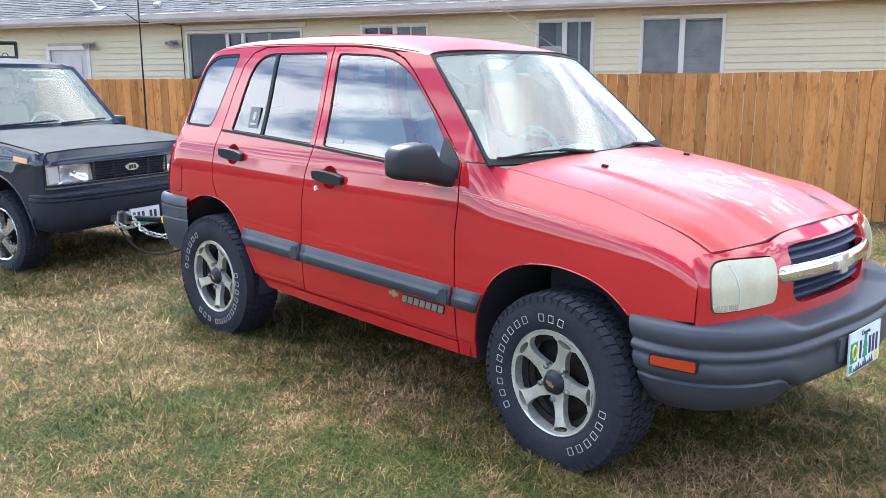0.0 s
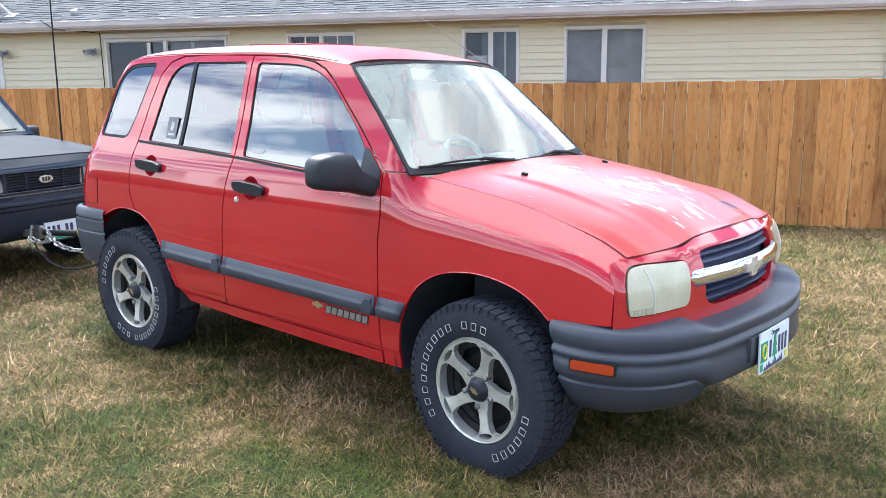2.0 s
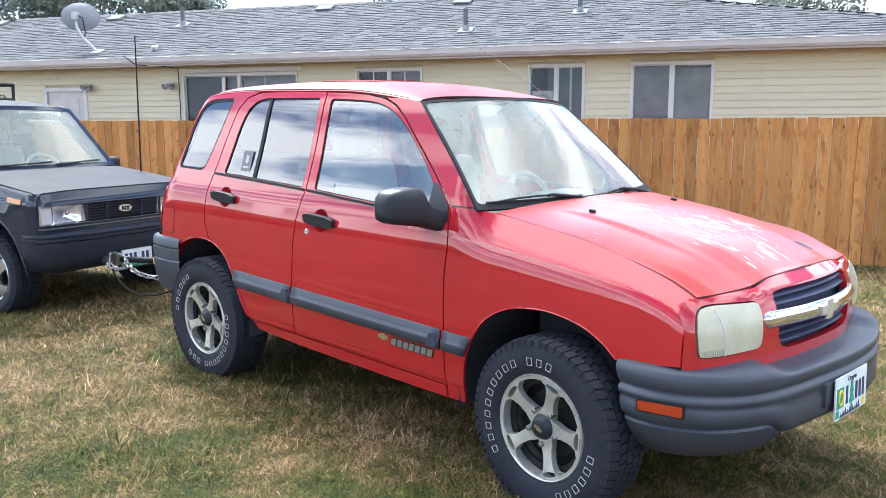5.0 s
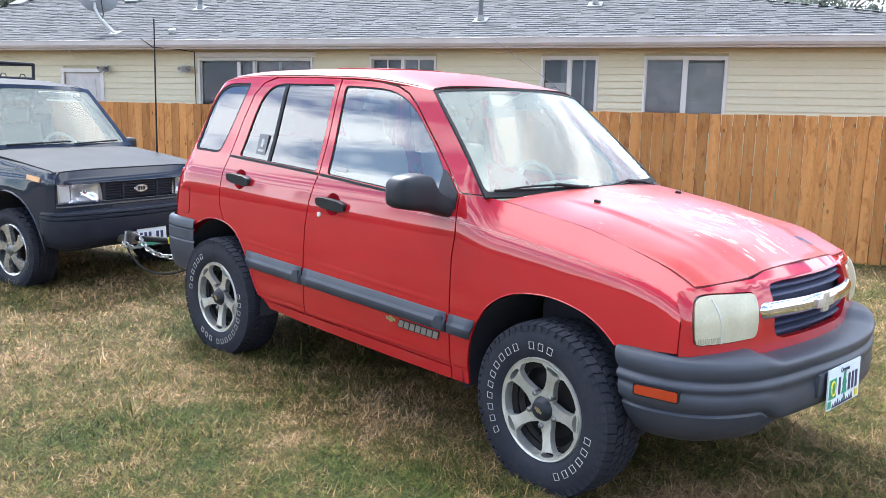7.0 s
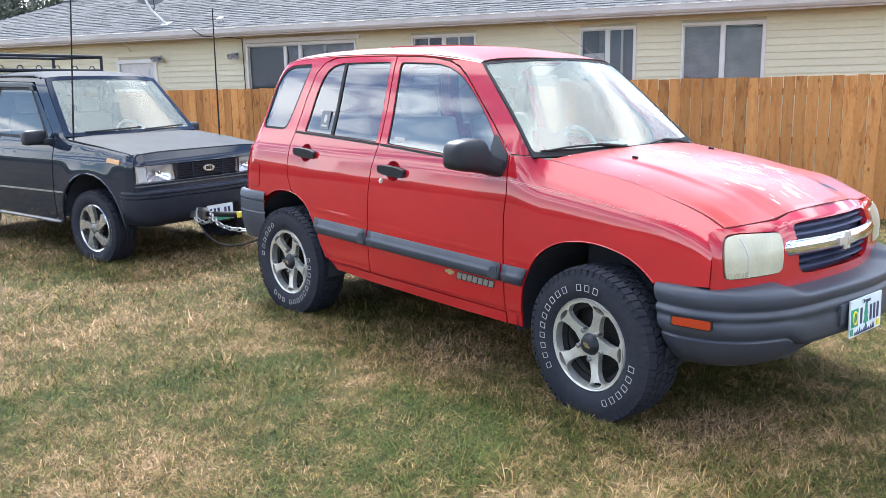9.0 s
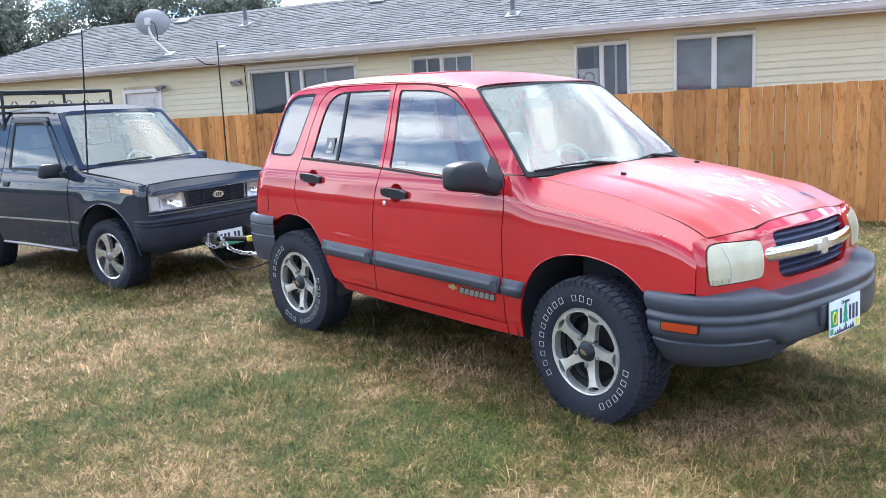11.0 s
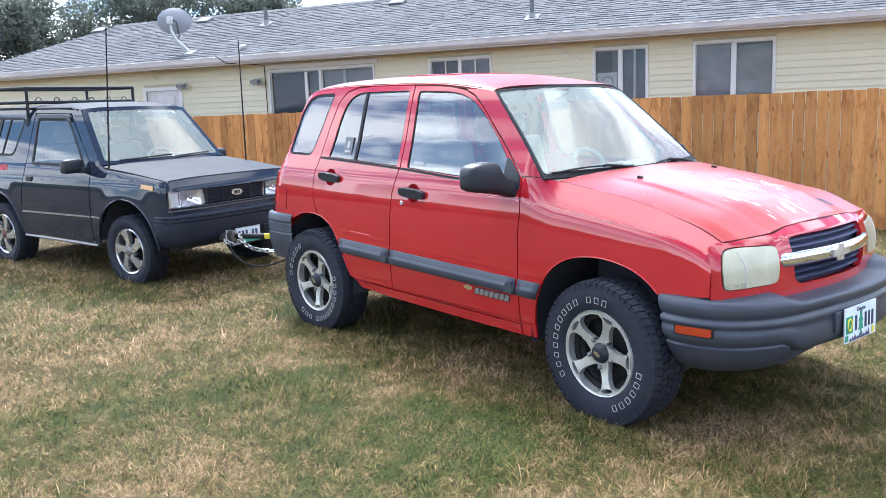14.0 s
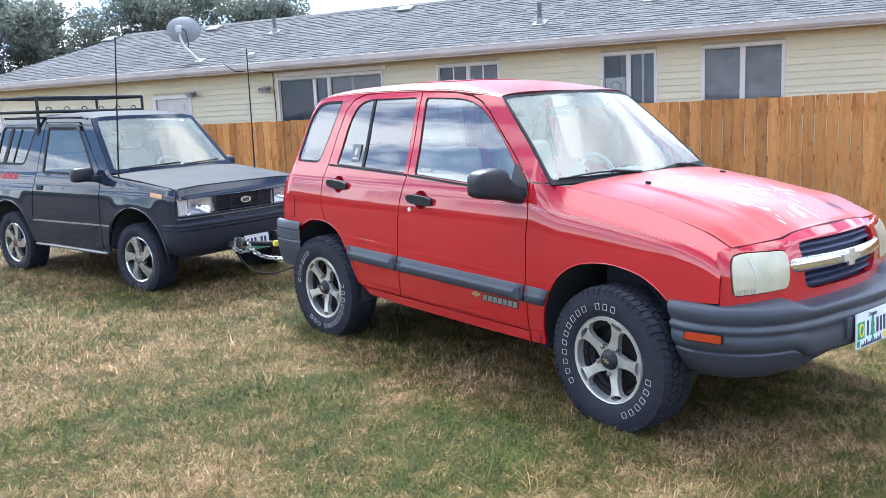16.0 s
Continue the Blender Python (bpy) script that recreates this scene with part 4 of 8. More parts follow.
    for x in (-1.24, 1.24):
        part("axle", tube([(x, -0.66, 0.34), (x, 0.66, 0.34)], 0.045, 10), UNDER, car)
    part("exhaust", tube([(-1.85, 0.5, 0.36), (-0.9, 0.45, 0.33), (0.8, 0.2, 0.33)], 0.03, 8), UNDER, car)
    # cabin
    for sx_, sy in ((-0.02, -0.36), (-0.02, 0.36), (-0.90, -0.36), (-0.90, 0.36)):
        st = part("seat", box(-0.25, 0.27, -0.25, 0.25, 0.62, 0.80, 0.05), CLOTH, car, "grey cloth seat", pose(sx_, sy, 0), sharp=60)
        part("backrest", box(-0.07, 0.07, -0.25, 0.25, 0.0, 0.58, 0.05), CLOTH, st, m=pose(-0.24, 0, 0.76, 0, -14, 0), sharp=60)
        part("headrest", box(-0.045, 0.045, -0.13, 0.13, 0.60, 0.76, 0.04), CLOTH, st, m=pose(-0.24, 0, 0.76, 0, -14, 0), sharp=60)
    db = prism(rounded([(0.34, 0.72), (0.78, 0.72), (0.83, 1.10), (0.70, 1.145), (0.46, 1.12), (0.36, 1.0)], 0.05), -0.68, 0.68)
    dash = part("dashboard", db, DASH, car, "grey dashboard", sharp=40)
    part("instrument_hood", box(0.40, 0.60, 0.20, 0.54, 1.10, 1.17, 0.03), DASH, dash, sharp=50)
    wh = [(0, 0.185 * math.cos(k * math.tau / 28), 0.185 * math.sin(k * math.tau / 28)) for k in range(28)]
    stw = part("steering_wheel", tube(wh, 0.016, 8, closed=True), DASH, car, "grey steering wheel", pose(0.30, 0.37, 1.085, 0, -24, 0), sharp=60)
    sb = box(-0.03, 0.03, -0.06, 0.06, -0.06, 0.05, 0.02)
    box(-0.012, 0.012, -0.18, 0.18, -0.02, 0.02, 0.0, sb)
    part("spokes", sb, DASH, stw, sharp=40)
    part("rear_view_mirror", box(0.26, 0.29, -0.12, 0.12, 1.515, 1.575, 0.012), DARK_PLASTIC, car, sharp=40)
    for y in (-0.34, 0.34):
        part("sun_visor", box(-0.01, 0.01, -0.20, 0.20, -0.09, 0.09, 0.008), PAPER, car, m=pose(0.24, y, 1.61, 0, 62, 0), sharp=40)
    part("headlining", patch("headlining", DASH, lambda x, s: tuple(Vector(roof_skin(x, s)) - Vector((0, 0, 0.03))), [(0.28, -0.95), (0.28, 0.95), (-1.5, 0.95), (-1.5, -0.95)], (0, 0, -1), step=0.15, thick=0.005), None, car)
    # decals in the glass
    stick = part("window_sticker", prism([(-0.045, -0.06), (0.045, -0.06), (0.040, 0.06), (-0.050, 0.06)], 0, 0.002), STICKER, car, "dark window sticker", pose(-0.925, -half_width(-0.925, 1.30) + 0.0035, 1.305, -18, 0, 0))
    part("sticker_mark", prism([(-0.016, -0.008), (0.004, -0.020), (0.018, 0.004), (0.010, 0.030), (-0.010, 0.034)], -0.002, 0.0), PAPER, stick)
    part("sticker_mark", prism([(-0.028, -0.044), (0.026, -0.044), (0.026, -0.032), (-0.028, -0.032)], -0.002, 0.0), PAPER, stick)
    part("window_label", prism([(-0.045, -0.010), (0.045, -0.010), (0.045, 0.010), (-0.045, 0.010)], 0, 0.002), PAPER, car, "small pale label in the window", pose(-0.175, -half_width(-0.18, 1.22) + 0.004, 1.222, -15, 2, 0))
    # radio aerial on the far pillar
    part("aerial", tube([(0.35, 0.600, 1.62), (0.02, 0.600, 1.81), (-0.30, 0.600, 1.99)], 0.0026, 6, taper=0.0016), STEEL, car, "thin raked radio aerial")
    # wheels; the front pair is turned a little to the right
    rim_me, ty_me, tr_me = five_spoke(), tyre_mesh(0.367, 0.110, 0.216), tread_mesh(0.371, 0.110)
    for x, turn, letters in ((1.245, -6, [(125, -10.6, 10), (10, -10.5, 3), (-98, -10.8, 6)]), (-1.24, 0, [(97, -10.8, 6), (182, -10.5, 3), (-66, -10.5, 10)])):
        for sg in (-1, 1):
            wheel(car, pose(x, sg * 0.740, 0.342, 0, 0, (turn if sg < 0 else 180 + turn)) @ pose(0, 0, 0, 0, 0 if x > 0 else 12, 0), 0.367, 0.110, rim_me, ty_me, tr_me, letters, DARK_PLASTIC)
    return car


def squircle(n):
    out = []
    for k in range(n):
        a = k * math.tau / n
        c, s = math.cos(a), math.sin(a)
        out.append((math.copysign(abs(c) ** 0.45, c), math.copysign(abs(s) ** 0.5, s)))
    return out


def close_pane(ob):
    """Lets daylight through a pane."""
    ob.visible_shadow = False


def sweep_bumper(plan, prof, cut=None, slant=0.0, skew=0.0):
    """A profile of (outward offset, height) led along a half plan, mirrored about y = 0."""
    pts = []
    for i in range(len(plan) - 1):
        for k in range(8):
            t = k / 8
            p0, p1, p2, p3 = [Vector(plan[max(0, min(len(plan) - 1, i + j))]) for j in (-1, 0, 1, 2)]
            pts.append(0.5 * (2 * p1 + (p2 - p0) * t + (2 * p0 - 5 * p1 + 4 * p2 - p3) * t * t + (3 * p1 - p0 - 3 * p2 + p3) * t**3))
    pts.append(Vector(plan[-1]))
    pts += [Vector((p.x, -p.y)) for p in pts[-2::-1]]
    pts = [Vector((p.x + skew * sstep(-0.42, 0.42, p.y), p.y)) for p in pts]
    rows = []
    for i, p in enumerate(pts):
        d = (pts[min(i + 1, len(pts) - 1)] - pts[max(i - 1, 0)]).normalized()
        nrm = Vector((d.y, -d.x))
        if nrm.dot(p - Vector((math.copysign(1.3, p.x), 0))) < 0:
            nrm = -nrm
        drop = lambda z: -0.10 * sstep(cut, cut - 0.02, abs(p.y)) * sstep(0.50, 0.485, z) if cut else 0.0
        end = slant * max(0.0, 1 - min(i, len(pts) - 1 - i) / 14)
        # between the lamps the top dips under the grille and the roll hangs lower
        mid = sstep(0.56, 0.44, abs(p.y)) if cut else 0.0
        sink = lambda z: mid * (0.040 * max(0.0, z - 0.66) / 0.062 + sstep(0.60, 0.51, z) * (0.055 - 0.5 * max(0.0, 0.49 - z)))
        rows.append([(p.x + nrm.x * (o + drop(z)) + end * (prof[0][1] - z), p.y + nrm.y * (o + drop(z)), z - sink(z)) for o, z in prof])
    bm = loft(rows)
    bmesh.ops.recalc_face_normals(bm, faces=bm.faces[:])
    return bm


def build_front(car):
    hood_line = [(y, z - 0.004) for y, z in [(-0.70, 0.952), (-0.60, 0.960), (-0.42, 0.966), (-0.36, 0.974), (-0.30, 0.982), (-0.15, 0.989), (0.0, 0.992)]]
    hood_line += [(-y, z) for y, z in hood_line[-2::-1]]
    low = [(0.738, 0.951), (0.770, 0.940), (0.788, 0.905), (0.791, 0.82), (0.792, 0.70), (0.56, 0.69), (0.46, 0.645), (0.0, 0.635), (-0.46, 0.645), (-0.56, 0.69), (-0.792, 0.70), (-0.791, 0.82), (-0.788, 0.905), (-0.770, 0.940), (-0.738, 0.951)]
    lamp = {}
    for sg in (-1, 1):
        lamp[sg] = rounded([(sg * 0.452, 0.922), (sg * 0.462, 0.746), (sg * 0.758, 0.744), (sg * 0.769, 0.84), (sg * 0.745, 0.916), (sg * 0.690, 0.932)], [0.034, 0.036, 0.026, 0.04, 0.05, 0.05])
    grille = rounded([(-0.358, 0.936), (-0.28, 0.944), (0.28, 0.944), (0.358, 0.936), (0.352, 0.762), (0.31, 0.720), (-0.31, 0.720), (-0.352, 0.762)], [0.03, 0.05, 0.05, 0.03, 0.04, 0.05, 0.05, 0.04])
    part("front_panel", patch("front_panel", RED, nose_skin, hood_line + low, (1, 0, 0.2), [lamp[-1], lamp[1], grille], step=0.03, thick=0.03), None, car, "red front panel")
    # grille: dark recess with slats, chrome bar and plain cross badge
    back = lambda y, z: (nose_skin(y, z)[0] - 0.052, y, z)
    g = part("grille", patch("grille", SLATE, back, inset(grille, -0.10), (1, 0, 0), step=0.06, thick=0.01), None, car, "dark grille with slats and a chrome bar")
    for z in (0.742, 0.775, 0.808, 0.888, 0.918):
        hw = 0.340 if z < 0.76 else 0.352
        rows = [[(nose_skin(y, z)[0] - 0.050, y, z + 0.012), (nose_skin(y, z)[0] - 0.022, y, z + 0.006), (nose_skin(y, z)[0] - 0.014, y, z), (nose_skin(y, z)[0] - 0.018, y, z - 0.005), (nose_skin(y, z)[0] - 0.050, y, z - 0.012)] for y in [hw * k / 10 for k in range(-10, 11)]]
        part("slat", loft(rows), SLATE, g, "dark blue-grey slat", smooth=False)
    rows = []
    for k in range(-36, 37):
        y = -0.024 + 0.422 * k / 36
        x = nose_skin(y, 0.846)[0] + 0.018 * (1 - (k / 36) ** 2)
        e = max(0.0, (abs(k) - 33) / 3.04)
        rnd = math.sqrt(1 - e * e)
        rows.append([(x + 0.024 * rnd * math.cos(a) - 0.004, y, 0.846 + 0.034 * rnd * math.sin(a)) for a in [math.tau * j / 20 for j in range(21)]])
    bar = loft(rows)
    bmesh.ops.remove_doubles(bar, verts=bar.verts[:], dist=1e-5)
    bmesh.ops.holes_fill(bar, edges=[ed for ed in bar.edges if len(ed.link_faces) == 1])
    bmesh.ops.recalc_face_normals(bar, faces=bar.faces[:])
    cb = part("chrome_bar", bar, CHROME, g, "chrome bar across the grille", sharp=50)
    bx = [(-0.070, -0.019), (-0.028, -0.019), (-0.024, -0.040), (0.032, -0.040), (0.034, -0.019), (0.078, -0.019), (0.070, 0.019), (0.028, 0.019), (0.024, 0.040), (-0.032, 0.040), (-0.034, 0.019), (-0.078, 0.019)]
    part("badge", prism(bx, 0.0, 0.010, axis="x", bev=0.003), BADGE, cb, "plain cross-shaped chrome badge", pose(nose_skin(0, 0.846)[0] + 0.028, -0.045, 0.844, 0, 0, -5), sharp=30)
    for sg in (-1, 1):
        bowl = part("headlamp", patch("headlamp", STEEL, lambda y, z: (nose_skin(y, z)[0] - 0.05, y, z), inset(lamp[sg], -0.006), (1, 0, 0), step=0.05, thick=0.01), None, car, "hazed yellowish headlamp")
        lens = lambda y, z, sg=sg: (nose_skin(y, z)[0] + 0.008 - 0.003, y, z)
        part("lens", patch("lens", LAMP, lens, inset(lamp[sg], 0.004), (1, 0, 0), step=0.03, thick=0.03), None, bowl, "yellowed plastic lens")
        seam = [Vector(lens(sg * 0.655 + sg * 0.020 * (k / 6) ** 2, 0.748 + 0.165 * k / 6)) + Vector((0.0004, 0, 0)) for k in range(7)]
        part("lens_rib", tube(seam, 0.0030, 8), PALE_LENS, bowl, sharp=60)
        rb = bmesh.new()
        for k in range(12):
            y = sg * (0.664 + 0.0080 * k)
            p = Vector(lens(y, 0.765))
            box(p.x - 0.001, p.x + 0.0025, y - 0.002, y + 0.002, 0.752, 0.774, bm=rb)
        part("lens_flutes", rb, LAMP, bowl)
    # bumper
    plan = [(1.555, -0.832), (1.64, -0.846), (1.74, -0.840), (1.85, -0.800), (1.95, -0.715), (2.03, -0.58), (2.085, -0.38), (2.11, -0.15), (2.115, 0.0)]
    prof = [(-0.125, 0.714), (-0.05, 0.709), (-0.016, 0.700), (-0.004, 0.688), (0.001, 0.668), (-0.001, 0.644), (-0.007, 0.628), (-0.013, 0.620), (-0.011, 0.613), (-0.001, 0.607), (0.004, 0.598), (0.003, 0.588), (-0.002, 0.580), (-0.004, 0.573), (0.000, 0.564), (0.004, 0.550), (0.003, 0.524), (-0.005, 0.508), (-0.016, 0.499), (-0.018, 0.493), (-0.011, 0.484), (-0.020, 0.455), (-0.040, 0.42), (-0.072, 0.375), (-0.12, 0.350)]
    bp = part("front_bumper", sweep_bumper(plan, prof, 0.51, 0.20, 0.062), GREY_TRIM, car, "grey plastic front bumper with grooves", sharp=55)
    part("lower_intake", box(1.80, 1.985, -0.47, 0.47, 0.36, 0.44, 0.02), UNDER, bp, sharp=40)
    for sg in (-1, 1):
        # amber marker let into the bumper's side
        mk = prism(rounded([(-0.080, -0.017), (0.080, -0.020), (0.080, 0.017), (-0.080, 0.018)], 0.008, 3), -0.010, 0.012)
        rim = prism(rounded([(-0.086, -0.023), (0.086, -0.026), (0.086, 0.023), (-0.086, 0.024)], 0.010, 3), -0.006, 0.010)
        part("marker_surround", rim, BLACK_TRIM, bp, m=pose(1.752, sg * 0.842, 0.565, 0, 0, 12.5 if sg < 0 else 167.5), sharp=40)
        part("side_marker", mk, AMBER, bp, "amber side marker lamp", pose(1.752, sg * 0.842, 0.565, 0, 0, 12.5 if sg < 0 else 167.5), sharp=40)
    part("plate_mount", box(-0.07, 0.020, -0.225, 0.20, -0.050, 0.046, 0.006), GREY_TRIM, bp, m=pose(2.126, 0.0, 0.542, 0, 0, -4.6), sharp=40)
    # number plate: plain bars stand in for the characters
    pl = part("number_plate", box(0, 0.006, -0.152, 0.152, -0.076, 0.076, 0.0), PLATE, bp, "white number plate with green and dark bars", pose(2.156, -0.020, 0.515, 0, -3, -4.6) @ Matrix.Diagonal((1, 1.04, 1.10, 1)))
    for k, y in enumerate((-0.055, 0.038, 0.072, 0.106)):
        part("plate_bar", box(0.006, 0.008, y, y + 0.018, -0.032, 0.034), NAVY, pl)
    part("plate_shield", box(0.006, 0.008, -0.142, -0.078, -0.036, 0.038, 0.0), GREENP, pl)
    ring = [(0.009, -0.110 + 0.018 * math.cos(k * math.tau / 18), 0.002 + 0.026 * math.sin(k * math.tau / 18)) for k in range(18)]
    part("plate_ring", tube(ring, 0.004, 5, closed=True), AMBERP, pl)
    tree = [(0.0, 0.060), (0.012, 0.030), (0.008, 0.030), (0.020, 0.0), (0.010, 0.0), (0.024, -0.034), (0.004, -0.034), (0.004, -0.060), (-0.004, -0.060), (-0.004, -0.034), (-0.024, -0.034), (-0.010, 0.0), (-0.020, 0.0), (-0.008, 0.030), (-0.012, 0.030)]
    part("plate_tree", prism(tree, 0.006, 0.0085, axis="x"), GREENP, pl)
    for y in (-0.135, 0.122):
        part("plate_sticker", box(0.006, 0.008, y - 0.012, y + 0.014, -0.068, -0.042), AMBERP if y > 0 else GREENP, pl)
    hills = bmesh.new()
    for k in range(9):
        y = -0.10 + 0.022 * k
        prism([(y - 0.012, -0.072), (y + 0.012, -0.072), (y, -0.056 + 0.006 * (k % 3))], 0.006, 0.0078, bm=hills, axis="x")
    part("plate_hills", hills, NAVY, pl)
    cu = bpy.data.curves.new("state_name", "FONT")
    cu.body, cu.size, cu.align_x, cu.extrude = "Oregon", 0.026, "CENTER", 0.0008
    tmp = bpy.data.objects.new("state_name", cu)
    me = tmp.to_mesh().copy()
    bpy.data.objects.remove(tmp)
    me.materials.clear(); me.materials.append(NAVY)
    part("state_name", me, None, pl, "dark printed word", Matrix.Translation((0.0075, 0, 0.050)) @ Matrix(((0, 0, 1, 0), (1, 0, 0, 0), (0, 1, 0, 0), (0, 0, 0, 1))))


SLATE = mat("grille_slat_plastic", (0.046, 0.053, 0.100), 0.6, fine=0.05, spec=0.3)
PLATE = mat("white_plate", (0.62, 0.68, 0.72), 0.45, fine=0.03)
NAVY = mat("navy_print", (0.03, 0.03, 0.09), 0.5)
GREENP = mat("green_print", (0.03, 0.26, 0.16), 0.5)
AMBERP = mat("yellow_print", (0.70, 0.58, 0.05), 0.5)


def hood_paint():
    """Faded red with long pale flakes where the clear coat has peeled."""
    m = mat("faded_red_paint", (0.275, 0.017, 0.014), 0.32, col2=(0.35, 0.048, 0.036), scale=2.2, blend=(0.35, 0.65), fine=0.05, fscale=60, coat=0.5, spec=0.32)
    n, l = m.node_tree.nodes, m.node_tree.links
    b = n["Principled BSDF"]
    tc = n.new("ShaderNodeTexCoord")
    mp = n.new("ShaderNodeMapping")
    mp.inputs["Scale"].default_value = (3.0, 14.0, 3.0)
    mp.inputs["Rotation"].default_value = (0, 0, radians(8))
    l.new(tc.outputs["Object"], mp.inputs[0])
    nz = n.new("ShaderNodeTexNoise")
    nz.inputs["Scale"].default_value, nz.inputs["Detail"].default_value, nz.inputs["Roughness"].default_value = 3.0, 8, 0.7
    l.new(mp.outputs[0], nz.inputs["Vector"])
    big = n.new("ShaderNodeTexNoise")
    big.inputs["Scale"].default_value, big.inputs["Detail"].default_value = 2.4, 2
    l.new(tc.outputs["Object"], big.inputs["Vector"])
    add = n.new("ShaderNodeMath"); add.operation = "MULTIPLY_ADD"; add.inputs[1].default_value = 0.75
    l.new(big.outputs["Fac"], add.inputs[0]); l.new(nz.outputs["Fac"], add.inputs[2])
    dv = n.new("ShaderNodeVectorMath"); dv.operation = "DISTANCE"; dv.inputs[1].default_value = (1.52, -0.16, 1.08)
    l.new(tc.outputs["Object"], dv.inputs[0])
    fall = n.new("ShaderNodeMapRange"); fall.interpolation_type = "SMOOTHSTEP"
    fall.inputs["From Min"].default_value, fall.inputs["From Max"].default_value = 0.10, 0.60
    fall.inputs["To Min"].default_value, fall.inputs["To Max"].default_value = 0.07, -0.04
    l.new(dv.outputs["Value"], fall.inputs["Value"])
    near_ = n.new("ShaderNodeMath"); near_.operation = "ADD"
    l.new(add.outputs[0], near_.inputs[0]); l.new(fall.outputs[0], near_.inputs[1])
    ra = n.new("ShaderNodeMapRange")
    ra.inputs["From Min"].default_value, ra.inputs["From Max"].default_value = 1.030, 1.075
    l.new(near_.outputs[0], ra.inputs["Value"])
    mixc = n.new("ShaderNodeMix"); mixc.data_type = "RGBA"
    old = b.inputs["Base Color"].links[0].from_socket
    l.new(old, mixc.inputs[6])
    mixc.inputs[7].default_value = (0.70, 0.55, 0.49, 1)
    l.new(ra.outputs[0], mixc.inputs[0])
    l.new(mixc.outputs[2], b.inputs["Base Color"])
    inv = n.new("ShaderNodeMapRange")
    inv.inputs["To Min"].default_value, inv.inputs["To Max"].default_value = 0.5, 0.0
    b.inputs["Coat Roughness"].default_value = 0.2
    l.new(ra.outputs[0], inv.inputs["Value"]); l.new(inv.outputs[0], b.inputs["Coat Weight"])
    return m


HOODPAINT = hood_paint()
STRIPE = mat("worn_pinstripe", (0.62, 0.34, 0.32), 0.6, fine=0.2, fscale=60)


# ---- the black two-door vehicle behind ----
BLACK = mat("black_car_paint", (0.017, 0.022, 0.038), 0.4, col2=(0.021, 0.027, 0.044), scale=5, fine=0.06, coat=1.0, spec=0.0)
SATIN = mat("matt_black_paint", (0.026, 0.028, 0.035), 0.66, col2=(0.037, 0.040, 0.047), scale=4, fine=0.08, fscale=160, spec=0.12)
BUMPB = mat("faded_black_bumper", (0.018, 0.022, 0.036), 0.45, col2=(0.024, 0.029, 0.045), scale=8, fine=0.1, spec=0.32)
DULLTRIM = mat("dull_grey_trim", (0.10, 0.105, 0.115), 0.4, fine=0.1)
REDHUB = mat("worn_red_hub", (0.14, 0.018, 0.016), 0.5, col2=(0.10, 0.05, 0.05), scale=30)
REDDECAL = mat("red_decal", (0.38, 0.03, 0.035), 0.6)
BWIDE = [(0.25, 0.735), (0.40, 0.758), (0.55, 0.772), (0.80, 0.775), (0.95, 0.764), (1.03, 0.748), (1.10, 0.728), (1.55, 0.612), (1.66, 0.575)]
BTAIL = [(0.3, -1.60), (0.9, -1.62), (1.1, -1.60), (1.55, -1.50), (1.66, -1.46)]
BTOP = [(0.55, 1.11), (0.80, 1.078), (1.20, 1.040), (1.54, 1.000), (1.70, 0.985)]


def bwidth(x, z):
    w = interp(z, BWIDE)
    b = sstep(0.60, 0.85, x)
    zt = interp(x, BTOP)
    if b > 0 and z > zt - 0.05:
        q = min(1.3, (z - zt + 0.05) / 0.05)
        w = w * (1 - b) + b * (interp(zt - 0.05, BWIDE) - 0.030 * q * q)
    for cx, r in ((1.09, 0.445), (-1.15, 0.425)):
        d = (math.hypot(x - cx, z - 0.36) - r) / 0.10
        w += 0.009 * math.exp(-d * d) * sstep(0.30, 0.50, z)
    # soft shoulder line along the body
    w += 0.007 * sstep(0.955, 0.915, z)
    w -= 0.03 * sstep(1.58, 1.72, x)
    d = x - interp(z, BTAIL)
    if d < 0.12:
        q = 1 - max(0.0, d) / 0.12
        w -= 0.12 * (1 - math.sqrt(max(0.0, 1 - q * q))) * 0.8
    return w


def arch(cx, cz, r, a0, a1, n=9):
    return [(cx + r * math.cos(radians(a0 + (a1 - a0) * k / n)), cz + r * math.sin(radians(a0 + (a1 - a0) * k / n))) for k in range(n + 1)]


def opening_bar(hw, hh, iw, ih):
    """A thin upright frame facing +x."""
    bm = bmesh.new()
    for y0, y1, z0, z1 in ((-hw, hw, ih, hh), (-hw, hw, -hh, -ih), (-hw, -iw, -ih, ih), (iw, hw, -ih, ih)):
        box(-0.004, 0.0095, y0, y1, z0, z1, bm=bm)
    return bm


